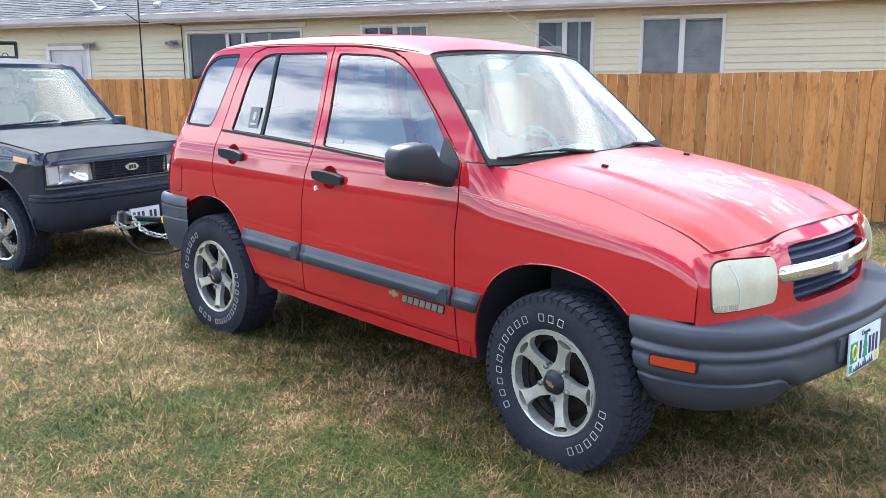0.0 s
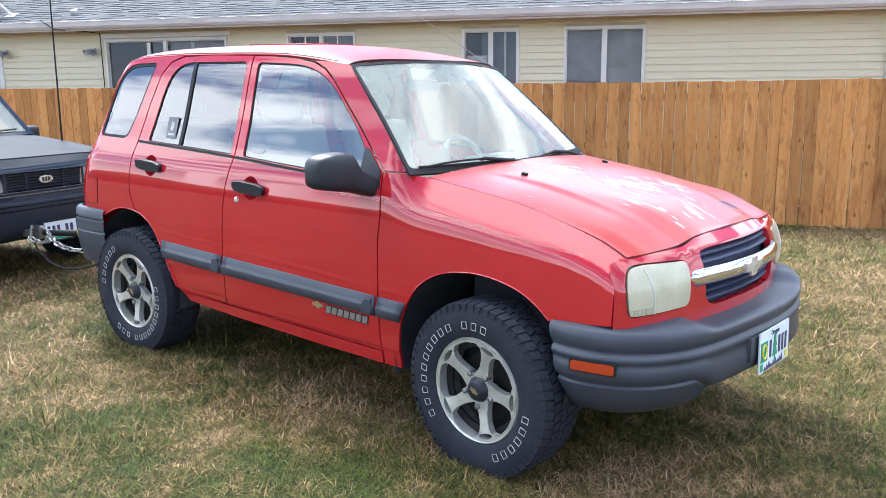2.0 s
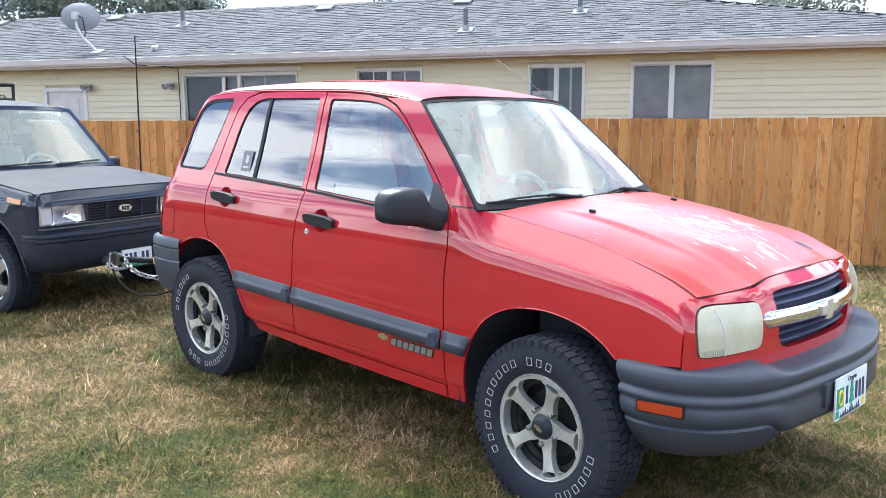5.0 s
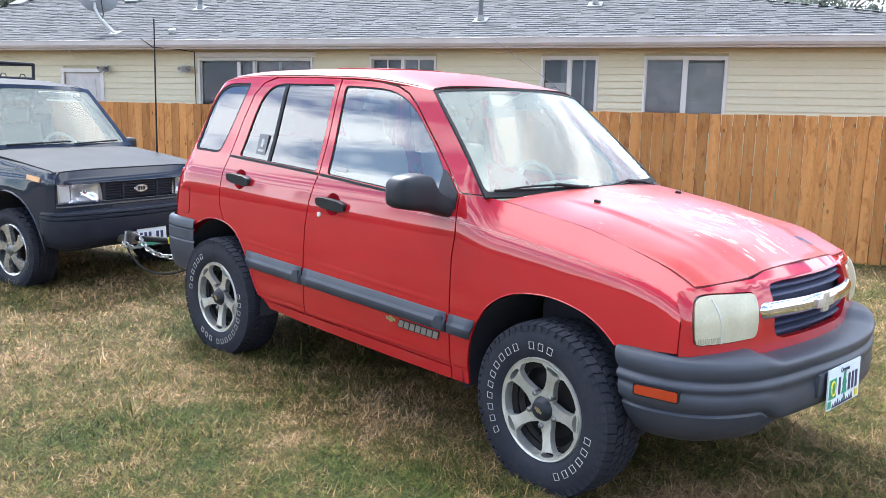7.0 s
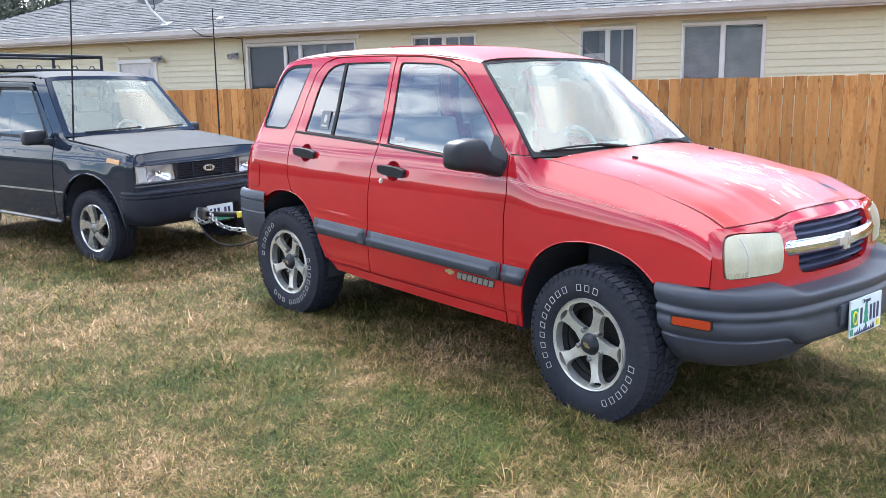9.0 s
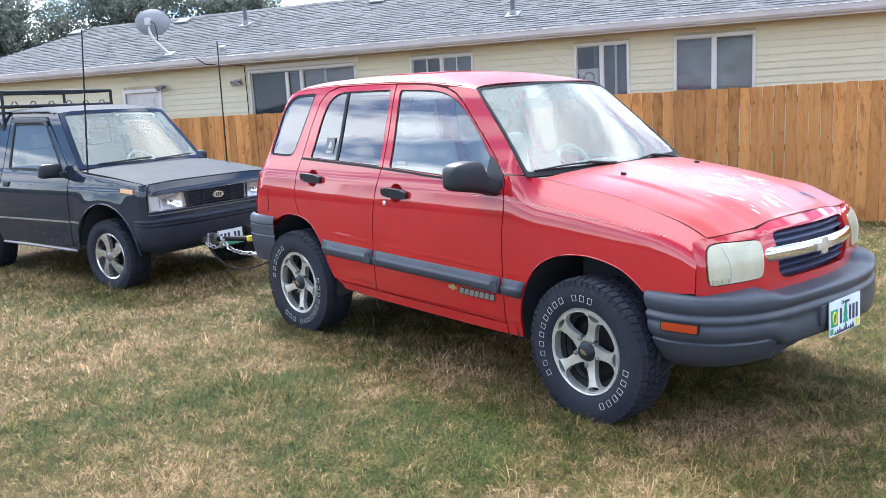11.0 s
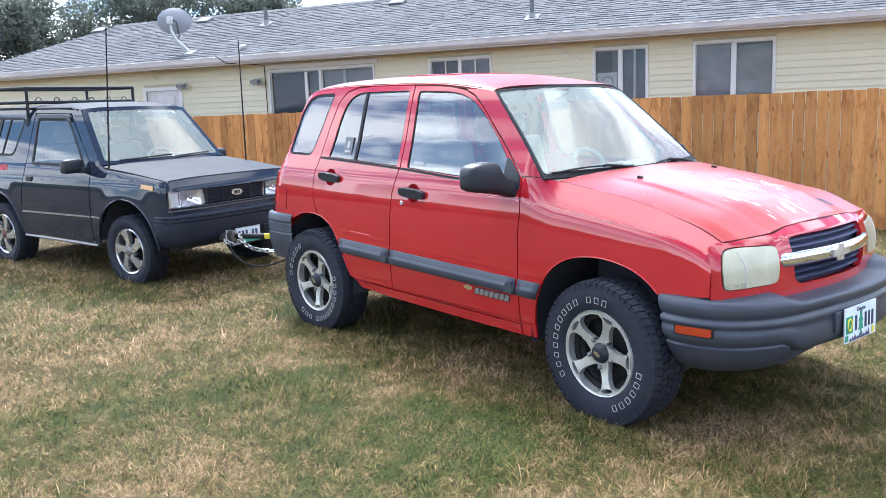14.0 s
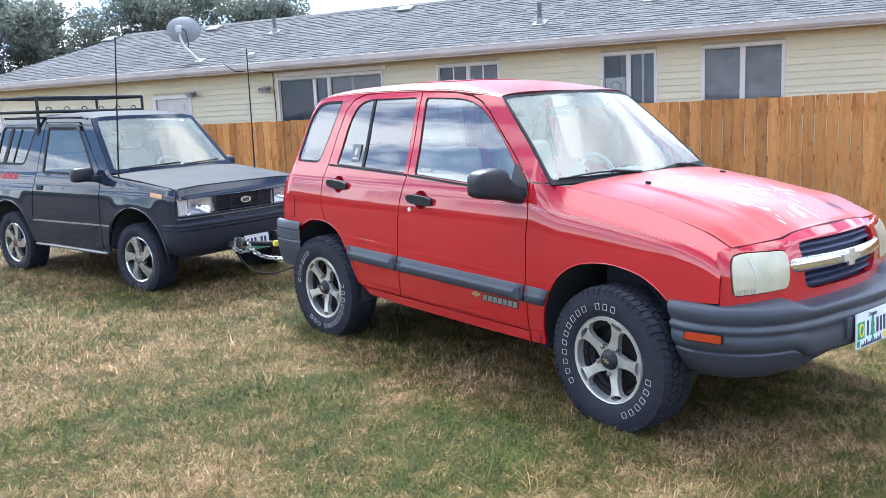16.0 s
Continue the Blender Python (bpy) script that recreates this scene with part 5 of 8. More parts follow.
def build_black():
    car = thing("black_suv", pose(-5.008, -0.643, 0.093, 0, 1.2, 12.5), "black two-door off-road wagon with matt hood and roof rack", "car")
    door = rounded([(-0.70, 0.365), (0.53, 0.350), (0.545, 0.70), (0.555, 1.085), (0.10, 1.575), (-0.53, 1.582), (-0.585, 1.10), (-0.66, 0.70)], [0.05, 0.06, 0, 0.03, 0.05, 0.05, 0, 0.1])
    win = rounded([(-0.475, 1.090), (0.445, 1.085), (0.085, 1.520), (-0.470, 1.525)], 0.03)
    quarter = [(-0.675, 0.365), (-0.72, 0.365)] + arch(-1.15, 0.36, 0.425, 8, 172, 10) + [(-1.60, 0.45), (-1.62, 0.90), (-1.60, 1.10), (-1.50, 1.55), (-1.47, 1.622), (-0.545, 1.632), (-0.545, 1.575), (-0.595, 1.10), (-0.675, 0.70)]
    qwin = rounded([(-1.44, 1.165), (-0.86, 1.165), (-0.71, 1.535), (-1.375, 1.545)], 0.06)
    fender = [(0.545, 0.350)] + [(0.60, 0.350)] + arch(1.09, 0.36, 0.445, 180, 14, 11) + [(1.60, 0.52), (1.675, 0.66), (1.675, 0.987), (1.54, 1.000), (1.20, 1.040), (0.80, 1.078), (0.568, 1.083), (0.558, 0.70)]
    pillar = [(0.565, 1.090), (0.112, 1.582), (-0.537, 1.590), (-0.537, 1.632), (0.255, 1.612), (0.690, 1.115), (0.72, 1.085)]
    for sg in (-1, 1):
        sk, hint = (lambda x, z, sg=sg: (x, sg * bwidth(x, z), z)), (0, sg, 0)
        dr = part("door", patch("door", BLACK, sk, door, hint, [win]), None, car, "black door")
        qp = part("quarter_panel", patch("quarter_panel", BLACK, sk, quarter, hint, [qwin], step=0.035), None, car, "black rear quarter with hard top window")
        part("fender", patch("fender", BLACK, sk, fender, hint, step=0.03), None, car, "black fender")
        part("pillar", patch("pillar", BLACK, sk, pillar, hint), None, car)
        for owner, w in ((dr, win), (qp, qwin)):
            part("seal", patch("seal", BLACK_TRIM, sk, inset(w, -0.012), hint, [inset(w, 0.012)], lift=0.002), None, owner)
            close_pane(part("pane", patch("pane", DOORGLASS if owner is dr else SMOKED, sk, inset(w, 0.002), hint, lift=-0.006, thick=0.003), None, owner, "window glass"))
        part("louvre", patch("louvre", BLACK_TRIM, sk, [(-1.30, 1.175), (-1.24, 1.175), (-1.15, 1.535), (-1.21, 1.535)], hint, lift=0.0, thick=0.01), None, qp)
        part("vent_frame", patch("vent_frame", BLACK_TRIM, sk, [(-1.10, 1.175), (-1.08, 1.175), (-0.98, 1.535), (-1.00, 1.535)], hint, lift=0.0, thick=0.01), None, qp)
        # window visor and drip rail
        part("window_visor", patch("window_visor", DARK_PLASTIC, sk, rounded([(0.10, 1.555), (0.15, 1.50), (0.09, 1.505), (0.06, 1.530), (-0.50, 1.535), (-0.50, 1.568)], 0.01, 2), hint, lift=0.02, thick=0.004), None, dr, "dark window visor")
        part("drip_rail", tube([(x / 10, sg * (bwidth(x / 10, 1.634) + 0.008), 1.638 if x < 2 else 1.615) for x in range(-14, 3)], 0.010, 6), BLACK, car)
        part("door_strip", patch("door_strip", CHROME_DULL, sk, [(-0.66, 0.592), (0.535, 0.605), (0.535, 0.618), (-0.66, 0.605)], hint, lift=0.008, thick=0.01), None, dr, "thin bright side strip")
        part("fender_strip", patch("fender_strip", CHROME_DULL, sk, [(0.565, 0.606), (0.70, 0.607), (0.695, 0.620), (0.565, 0.619)], hint, lift=0.008, thick=0.01), None, car)
        part("step_bar", tube([(-0.68, sg * 0.765, 0.345), (0.60, sg * 0.765, 0.335)], 0.014, 8), STEEL, car, "silver edged sill bar", sharp=60)
        part("door_handle", box(-0.055, 0.055, -0.012, 0.012, -0.025, 0.025, 0.008), DARK_PLASTIC, dr, m=pose(-0.50, sg * (bwidth(-0.5, 0.95) + 0.004), 0.935), sharp=40)
        part("side_marker", patch("side_marker", OLDAMBER, sk, [(1.36, 0.915), (1.53, 0.902), (1.53, 0.938), (1.36, 0.951)], hint, lift=0.008, thick=0.012), None, car, "amber marker lamp")
        # mirror
        mr = part("door_mirror", box(-0.05, 0.05, -0.10, 0.10, -0.065, 0.065, 0.03), DARK_PLASTIC, car, "black door mirror", pose(0.45, sg * 0.862, 1.095), sharp=60)
        part("arm", box(-0.03, 0.05, -0.06, 0.06, -0.06, 0.0, 0.015), DARK_PLASTIC, mr, m=pose(0.03, -sg * 0.11, -0.01), sharp=50)
        part("mirror_glass", box(-0.053, -0.050, -0.088, 0.088, -0.053, 0.053), CHROME, mr)
        # red decal bars on the quarter
        if sg < 0:
            for i in range(7):
                x0 = -1.30 + 0.052 * i
                part("decal_bar", patch("decal_bar", REDDECAL, sk, [(x0, 1.005), (x0 + 0.040, 1.005), (x0 + 0.044, 1.065 + 0.012 * (i % 2)), (x0 + 0.006, 1.062)], hint, lift=0.003, thick=0.002), None, qp)
        for cx, r in ((1.09, 0.445), (-1.15, 0.425)):
            rows = []
            for k in range(13):
                a = math.pi * (0.03 + 0.94 * k / 12)
                rows.append([(cx + r * math.cos(a), sg * 0.752, 0.36 + r * math.sin(a)), (cx + r * math.cos(a), sg * 0.28, 0.36 + r * math.sin(a))])
            part("wheel_housing", loft(rows), UNDER, car)
            part("arch_lip", tube([sk(cx + r * math.cos(a), 0.36 + r * math.sin(a)) for a in [math.pi * k / 14 for k in range(15)]], 0.009, 6), BLACK, car, sharp=60)

    def top(x, s):
        a = min(1, abs(s))
        zc = 1.688 - 0.05 * sstep(0.0, 0.35, x) - 0.012 * x * x
        w = bwidth(x, 1.632)
        return (x, s * w, 1.632 - 0.018 * sstep(0.0, 0.3, x) + (zc - 1.632 + 0.018 * sstep(0.0, 0.3, x)) * (1 - a**3) ** 0.7 if a < 1 else 1.632 - 0.018 * sstep(0.0, 0.3, x))
    part("roof", patch("roof", SATIN, top, [(0.265, -1), (0.30, -0.5), (0.315, 0), (0.30, 0.5), (0.265, 1), (-1.46, 1), (-1.46, -1)], (0, 0, 1), step=0.06), None, car, "faded black roof")

    def screen(s, t):
        q = 1 - s * s
        xe, ze = 0.700 + (0.268 - 0.700) * t, 1.105 + (1.612 - 1.105) * t
        return (xe + 0.05 * q, s * interp(ze, BWIDE) * 0.995, ze + 0.02 * q * t)
    ws = part("windscreen", patch("windscreen", SCREENGLASS, screen, [(-0.97, 0.02), (0.97, 0.02), (0.97, 0.98), (-0.97, 0.98)], (1, 0, 1), step=0.08, thick=0.004), None, car, "windscreen glass with sky glare")
    close_pane(ws)
    part("screen_frame", patch("screen_frame", BLACK, screen, [(-1, -0.01), (1, -0.01), (1, 1.01), (-1, 1.01)], (1, 0, 1), [rounded([(-0.93, 0.05), (0.93, 0.05), (0.92, 0.95), (-0.92, 0.95)], 0.04)], step=0.06, lift=0.004, thick=0.02), None, ws)

    def lid(s, t):
        a = abs(s)
        x = 0.70 + (1.652 + 0.018 * (1 - s * s) - 0.70) * t
        return (x, s * 0.738, interp(x, BTOP) + 0.004 + 0.016 * (1 - a**4) + 0.003 * sstep(0.84, 0.66, a) - 0.007 * sstep(0.955, 1.0, t))
    part("hood", patch("hood", SATIN, lid, [(-1, 0.05), (1, 0.05), (1, 1), (-1, 1)], (0, 0, 1), step=0.05, thick=0.014), None, car, "matt black hood")

    def face(y, z):
        return (1.700 + 0.020 * (1 - (y / 0.75) ** 2) - 0.45 * max(0, z - 0.905) - 0.04 * (max(0, abs(y) - 0.67) / 0.09) ** 2, y, z)
    lamps = {sg: rounded([(sg * 0.352, 0.757), (sg * 0.722, 0.752), (sg * 0.734, 0.886), (sg * 0.372, 0.886)], 0.012, 2) for sg in (-1, 1)}
    gr = rounded([(-0.335, 0.750), (0.335, 0.750), (0.355, 0.886), (-0.355, 0.886)], 0.012, 2)
    def strip(y0, y1, zlo, zhi, ny, nz, edge=0.0):
        """A piece of the front face between two height lines, its top turned back by edge."""
        rows = []
        for i in range(ny + 1):
            y = y0 + (y1 - y0) * i / ny
            lo_, hi_ = zlo(y), zhi(y)
            row = [(face(y, lo_)[0] - 0.03, y, lo_)]
            row += [face(y, lo_ + (hi_ - lo_) * k / nz) for k in range(nz + 1)]
            rows.append(row + [(row[-1][0] - 0.03 - edge, y, hi_ + 0.002)])
        bm = loft(rows)
        bmesh.ops.recalc_face_normals(bm, faces=bm.faces[:])
        if sum(f.normal.x * f.calc_area() for f in bm.faces) < 0:
            bmesh.ops.reverse_faces(bm, faces=bm.faces[:])
        return bm

    fp = part("front_panel", strip(-0.757, 0.757, lambda y: 0.893, lambda y: lid(max(-1, min(1, y / 0.738)), 1.0)[2] - 0.009, 40, 4, 0.02), BLACK, car, "black front panel", sharp=50)
    part("trim_strip", strip(-0.750, 0.750, lambda y: 0.716, lambda y: 0.726, 30, 1), DULLTRIM, fp, "thin grey trim strip above the bumper", pose(0.006, 0, 0), sharp=50)
    part("lower_strip", strip(-0.757, 0.757, lambda y: 0.66, lambda y: 0.748, 40, 3), BLACK, fp, sharp=50)
    for sg in (-1, 1):
        part("cheek", strip(min(sg * 0.736, sg * 0.757), max(sg * 0.736, sg * 0.757), lambda y: 0.750, lambda y: 0.891, 2, 3), BLACK, fp, sharp=50)
        part("lamp_post", strip(sg * 0.354 - 0.012, sg * 0.354 + 0.012, lambda y: 0.750, lambda y: 0.891, 2, 3), BLACK, fp, sharp=50)
    rim_line = [(y / 20 * 0.748, 0.896) for y in range(-20, 21)] + [(0.748, 0.744)] + [(-y / 20 * 0.748, 0.744) for y in range(-20, 21)]
    part("surround_trim", tube([Vector(face(y, z)) + Vector((0.002, 0, 0)) for y, z in rim_line], 0.0055, 6, closed=True), BLACK, fp, "raised black trim round lamps and grille", sharp=60)
    g = part("grille", patch("grille", UNDER, lambda y, z: (face(y, z)[0] - 0.05, y, z), inset(gr, -0.015), (1, 0, 0), step=0.1), None, car, "black grille with fine slats")
    for k in range(6):
        z = 0.766 + 0.021 * k
        part("slat", box(1.692, 1.712, -0.340, 0.340, z, z + 0.007), BUMPB, g)
    for y in (-0.17, 0.17):
        part("rib", box(1.690, 1.714, y - 0.006, y + 0.006, 0.752, 0.886), BUMPB, g)
    badge = prism([(0.062 * math.cos(k * math.tau / 20), 0.030 * math.sin(k * math.tau / 20)) for k in range(20)], 0, 0.014, axis="x")
    bo = part("badge", badge, BADGE, g, "plain oval silver badge", pose(1.712, 0.0, 0.826))
    for k in range(3):
        part("badge_bar", box(0.014, 0.016, -0.036 + 0.026 * k, -0.018 + 0.026 * k, -0.016, 0.016), DARK_PLASTIC, bo)
    for sg in (-1, 1):
        hl = part("headlamp", patch("headlamp", LAMPBOWL, lambda y, z, sg=sg: (face(y, z)[0] - 0.030 - 0.065 * max(0.0, 1 - ((y - sg * 0.51) / 0.13) ** 2) * max(0.0, 1 - ((z - 0.82) / 0.08) ** 2), y, z), inset(lamps[sg], -0.004), (1, 0, 0), step=0.018), None, car, "clear rectangular headlamp with chrome bowl")
        close_pane(part("lens", patch("lens", CLEAR, lambda y, z: (face(y, z)[0] - 0.004, y, z), inset(lamps[sg], 0.002), (1, 0, 0), step=0.05, thick=0.02), None, hl, "clear lens"))
        part("bulb", lathe([(0.0, 0.016), (0.012, 0.012), (0.016, 0.0), (0.016, -0.03)], 14), CHROME, hl, m=pose(1.668, sg * 0.50, 0.822, 0, 0, 90), sharp=50)
        part("bulb_shield", lathe([(0.010, 0.004), (0.014, 0.012), (0.015, -0.04)], 20), STEEL, hl, m=pose(1.672, sg * 0.50, 0.822, 0, 0, 90), sharp=50)
        part("lamp_divider", box(1.676, 1.694, sg * 0.636 - 0.0025, sg * 0.636 + 0.0025, 0.760, 0.880), STEEL, hl)
        for k in range(4):
            y = sg * (0.40 + 0.056 * k)
            part("flute", box(1.690, 1.694, y - 0.0015, y + 0.0015, 0.768, 0.876), CLEAR, hl)
        part("turn_lens", patch("turn_lens", PALE_LENS, lambda y, z: (face(y, z)[0] - 0.010, y, z), rounded([(sg * 0.640, 0.760), (sg * 0.716, 0.757), (sg * 0.727, 0.880), (sg * 0.646, 0.880)], 0.006, 2), (1, 0, 0), step=0.04, thick=0.006), None, hl, "pale turn signal lens")
    plan = [(1.475, -0.776), (1.56, -0.790), (1.66, -0.775), (1.74, -0.70), (1.79, -0.50), (1.81, -0.2), (1.815, 0.0)]
    prof = [(-0.10, 0.684), (-0.016, 0.682), (-0.002, 0.674), (0.0, 0.660), (-0.012, 0.655), (-0.012, 0.650), (0.003, 0.645), (0.003, 0.628), (-0.012, 0.623), (-0.012, 0.618), (0.004, 0.612), (0.000, 0.53), (-0.018, 0.465), (-0.05, 0.395), (-0.10, 0.38)]
    part("lower_slot", patch("lower_slot", UNDER, face, [(-0.30, 0.674), (0.40, 0.674), (0.40, 0.706), (-0.28, 0.706)], (1, 0, 0), lift=0.004, thick=0.004), None, car, "dark slot above the bumper")
    part("front_bumper", sweep_bumper(plan, prof), BUMPB, car, "faded black front bumper", sharp=50)
    bpl = part("number_plate", box(0, 0.006, -0.152, 0.152, -0.076, 0.076, 0.0), PLATE, car, "pale number plate with teal print and plain bars", pose(1.835, 0.0, 0.430, 0, -4, 0))
    for y in (-0.120, -0.076, -0.032, 0.045, 0.089):
        part("plate_bar", box(0.006, 0.008, y, y + 0.026, -0.022, 0.040), NAVY, bpl)
    part("plate_band", box(0.006, 0.0075, -0.146, 0.146, -0.070, -0.040), GREENP, bpl)
    part("plate_frame", opening_bar(0.160, 0.084, 0.150, 0.072), BLACK_TRIM, bpl)
    part("rear_bumper", sweep_bumper([(-1.50, -0.776), (-1.58, -0.785), (-1.66, -0.74), (-1.70, -0.5), (-1.71, 0.0)], prof[:6] + [(-0.03, 0.45)]), BUMPB, car, sharp=50)
    rows = []
    for k in range(9):
        z = 0.40 + 1.22 * k / 8
        rows.append([(interp(z, BTAIL) - 0.02 * (1 - s * s), s * bwidth(interp(z, BTAIL) + 0.002, z), z) for s in [j / 6 for j in range(-6, 7)]])
    tb = loft(rows)
    bmesh.ops.recalc_face_normals(tb, faces=tb.faces[:])
    part("tailgate", tb, BLACK, car, smooth=True)
    part("floor_pan", box(-1.55, 1.55, -0.58, 0.58, 0.34, 0.40), UNDER, car)
    part("firewall", box(0.60, 0.64, -0.70, 0.70, 0.38, 1.03), UNDER, car)
    part("cowl", box(0.60, 0.80, -0.70, 0.70, 1.03, 1.075), BLACK_TRIM, car)
    for x in (-1.1, 1.1):
        part("axle", tube([(x, -0.6, 0.33), (x, 0.6, 0.33)], 0.04, 8), UNDER, car)
    for y0, y1 in ((-0.55, 0.05), (0.08, 0.58)):
        pts = [Vector(screen(y / 0.74, 0.03 + 0.04 * k / 6)) + Vector((0.015, 0, 0.015)) for k, y in enumerate([y0 + (y1 - y0) * j / 6 for j in range(7)])]
        part("wiper", tube(pts, 0.008, 6), BLACK_TRIM, car, "black wiper")
    for sy in (-0.33, 0.33):
        st = part("seat", box(-0.24, 0.24, -0.23, 0.23, 0.58, 0.76, 0.05), DARKCLOTH, car, "dark grey cloth seat", pose(-0.12, sy, 0), sharp=60)
        part("backrest", box(-0.06, 0.06, -0.22, 0.22, 0.0, 0.55, 0.05), DARKCLOTH, st, m=pose(-0.24, 0, 0.72, 0, -14, 0), sharp=60)
        part("headrest", box(-0.04, 0.04, -0.12, 0.12, 0.57, 0.72, 0.04), DARKCLOTH, st, m=pose(-0.24, 0, 0.72, 0, -14, 0), sharp=60)
    part("dashboard", prism(rounded([(0.26, 0.70), (0.62, 0.70), (0.70, 1.03), (0.55, 1.07), (0.30, 1.02)], 0.05), -0.64, 0.64), DASH, car, sharp=40)
    whl = [(0, 0.18 * math.cos(k * math.tau / 24), 0.18 * math.sin(k * math.tau / 24)) for k in range(24)]
    part("steering_wheel", tube(whl, 0.015, 8, closed=True), DASH, car, "", pose(0.20, 0.34, 1.03, 0, -26, 0), sharp=60)
    # roof rack over the rear half
    rk = part("roof_rack", tube([(-0.64, -0.62, 1.845), (-0.64, 0.62, 1.850)], 0.016, 8), SATIN, car, "black steel roof rack", sharp=60)
    for z in (1.845, 1.700):
        for y in (-0.62, 0.62):
            part("side_rail", tube([(-0.64, y, z), (-1.55, y, z)], 0.015, 8), SATIN, rk, sharp=60)
        part("rear_rail", tube([(-1.55, -0.62, z), (-1.55, 0.62, z)], 0.015, 8), SATIN, rk, sharp=60)
    part("front_rail", tube([(-0.64, -0.62, 1.700), (-0.64, 0.62, 1.700)], 0.018, 8), SATIN, rk, sharp=60)
    for x, y in ((-0.64, -0.62), (-0.64, 0.62), (-1.55, -0.62), (-1.55, 0.62)):
        part("post", tube([(x, y, 1.855), (x - 0.005, y, 1.69), (x - 0.02, y, 1.46)], 0.016, 8), SATIN, rk, sharp=60)
        part("bracket", box(-0.03, 0.03, -0.02, 0.02, -0.06, 0.06, 0.008), SATIN, rk, m=pose(x - 0.02, y * 0.995, 1.47), sharp=40)
    for k in range(6):
        y = -0.5 + 0.2 * k
        part("tie_loop", tube([(-0.64 - 0.0, y - 0.035, 1.715), (-0.64, y - 0.015, 1.745), (-0.64, y + 0.015, 1.745), (-0.64, y + 0.035, 1.715)], 0.005, 6), SATIN, rk)
        part("cross_slat", tube([(-0.70 - 0.16 * k, -0.62, 1.700), (-0.70 - 0.16 * k, 0.62, 1.700)], 0.010, 6), SATIN, rk, sharp=60)
    # whip aerials on both fenders
    for sg, bx, lean, hgt in ((-1, 0.81, 0.17, 1.36), (1, 1.07, 0.0, 1.31)):
        ax = (bx, sg * 0.72, 0.97)
        ae = part("whip_aerial", tube([ax, (ax[0] + lean * 0.5, ax[1], ax[2] + hgt * 0.5), (ax[0] + lean, ax[1], ax[2] + hgt)], 0.009, 6, taper=0.006), BLACK_TRIM, car, "tall thin black whip aerial")
        part("spring_base", tube([ax, (ax[0], ax[1], ax[2] + 0.07)], 0.012, 8), CHROME_DULL, ae, sharp=60)
        part("clip", tube([(ax[0] - 0.03, ax[1] - sg * -0.012, 0.93), (ax[0] - 0.02, ax[1] + sg * 0.014, 1.0), (ax[0] + 0.05, ax[1] + sg * 0.012, 0.96), (ax[0] + 0.10, ax[1] + sg * 0.010, 0.955)], 0.007, 6), CHROME_DULL, ae, sharp=60)
    rim_me, ty_me, tr_me = swirl_spoke(0.214), tyre_mesh(0.330, 0.105, 0.210), tread_mesh(0.334, 0.105, 40)
    for x in (1.1, -1.1):
        for sg in (-1, 1):
            wheel(car, pose(x, sg * 0.685, 0.325, 0, 0 if x > 0 else 30, 0 if sg < 0 else 180), 0.330, 0.105, rim_me, ty_me, tr_me, [(150, -9, 5), (205, -9, 4), (290, -9, 6)], STEEL if x > 0 else REDHUB, gold=False)
    return car


CHROME_DULL = mat("dull_bright_trim", (0.45, 0.46, 0.48), 0.3, 0.85, fine=0.05)


# ---- tow bar, chain and cable between the two vehicles ----
def build_tow():
    tw = thing("tow_bar", pose(0, 0, 0), "black steel tow bar joining the two parked vehicles", "tow bar")
    part("receiver", box(-2.12, -1.88, -0.10, 0.04, 0.47, 0.57, 0.008), STEEL, tw, "dull steel receiver", sharp=40)
    part("strut", tube([(-2.08, -0.05, 0.54), (-2.66, -0.38, 0.530), (-3.14, -0.42, 0.492)], 0.024, 10), BLACK_TRIM, tw, "black tow strut", sharp=60)
    part("strut", tube([(-2.08, -0.02, 0.54), (-3.26, 0.02, 0.50)], 0.024, 10), BLACK_TRIM, tw, "black tow strut", sharp=60)
    for x, y in ((-3.16, -0.45), (-3.27, 0.02)):
        part("lug", box(-0.06, 0.06, -0.03, 0.03, -0.05, 0.05, 0.006), STEEL, tw, m=pose(x, y, 0.50, 0, 0, 12), sharp=40)
    part("coupler", box(-0.09, 0.06, -0.035, 0.035, -0.030, 0.030, 0.015), STEEL, tw, "dull steel coupler", pose(-3.20, -0.50, 0.495, 0, 0, 14), sharp=40)
    part("pin", tube([(-3.13, -0.52, 0.43), (-3.13, -0.50, 0.56)], 0.009, 8), CHROME_DULL, tw, sharp=60)
    part("yellow_tag", box(-0.02, 0.02, -0.02, 0.02, -0.024, 0.024, 0.004), AMBERP, tw, "yellow tag", pose(-2.59, -0.40, 0.538, 0, -5, 0), sharp=40)
    return tw


def hang(a, m, b, n):
    """A sagging line through three points."""
    a, m, b = Vector(a), Vector(m), Vector(b)
    c = 2 * m - (a + b) / 2
    return [(1 - t) ** 2 * a + 2 * t * (1 - t) * c + t * t * b for t in [k / n for k in range(n + 1)]]


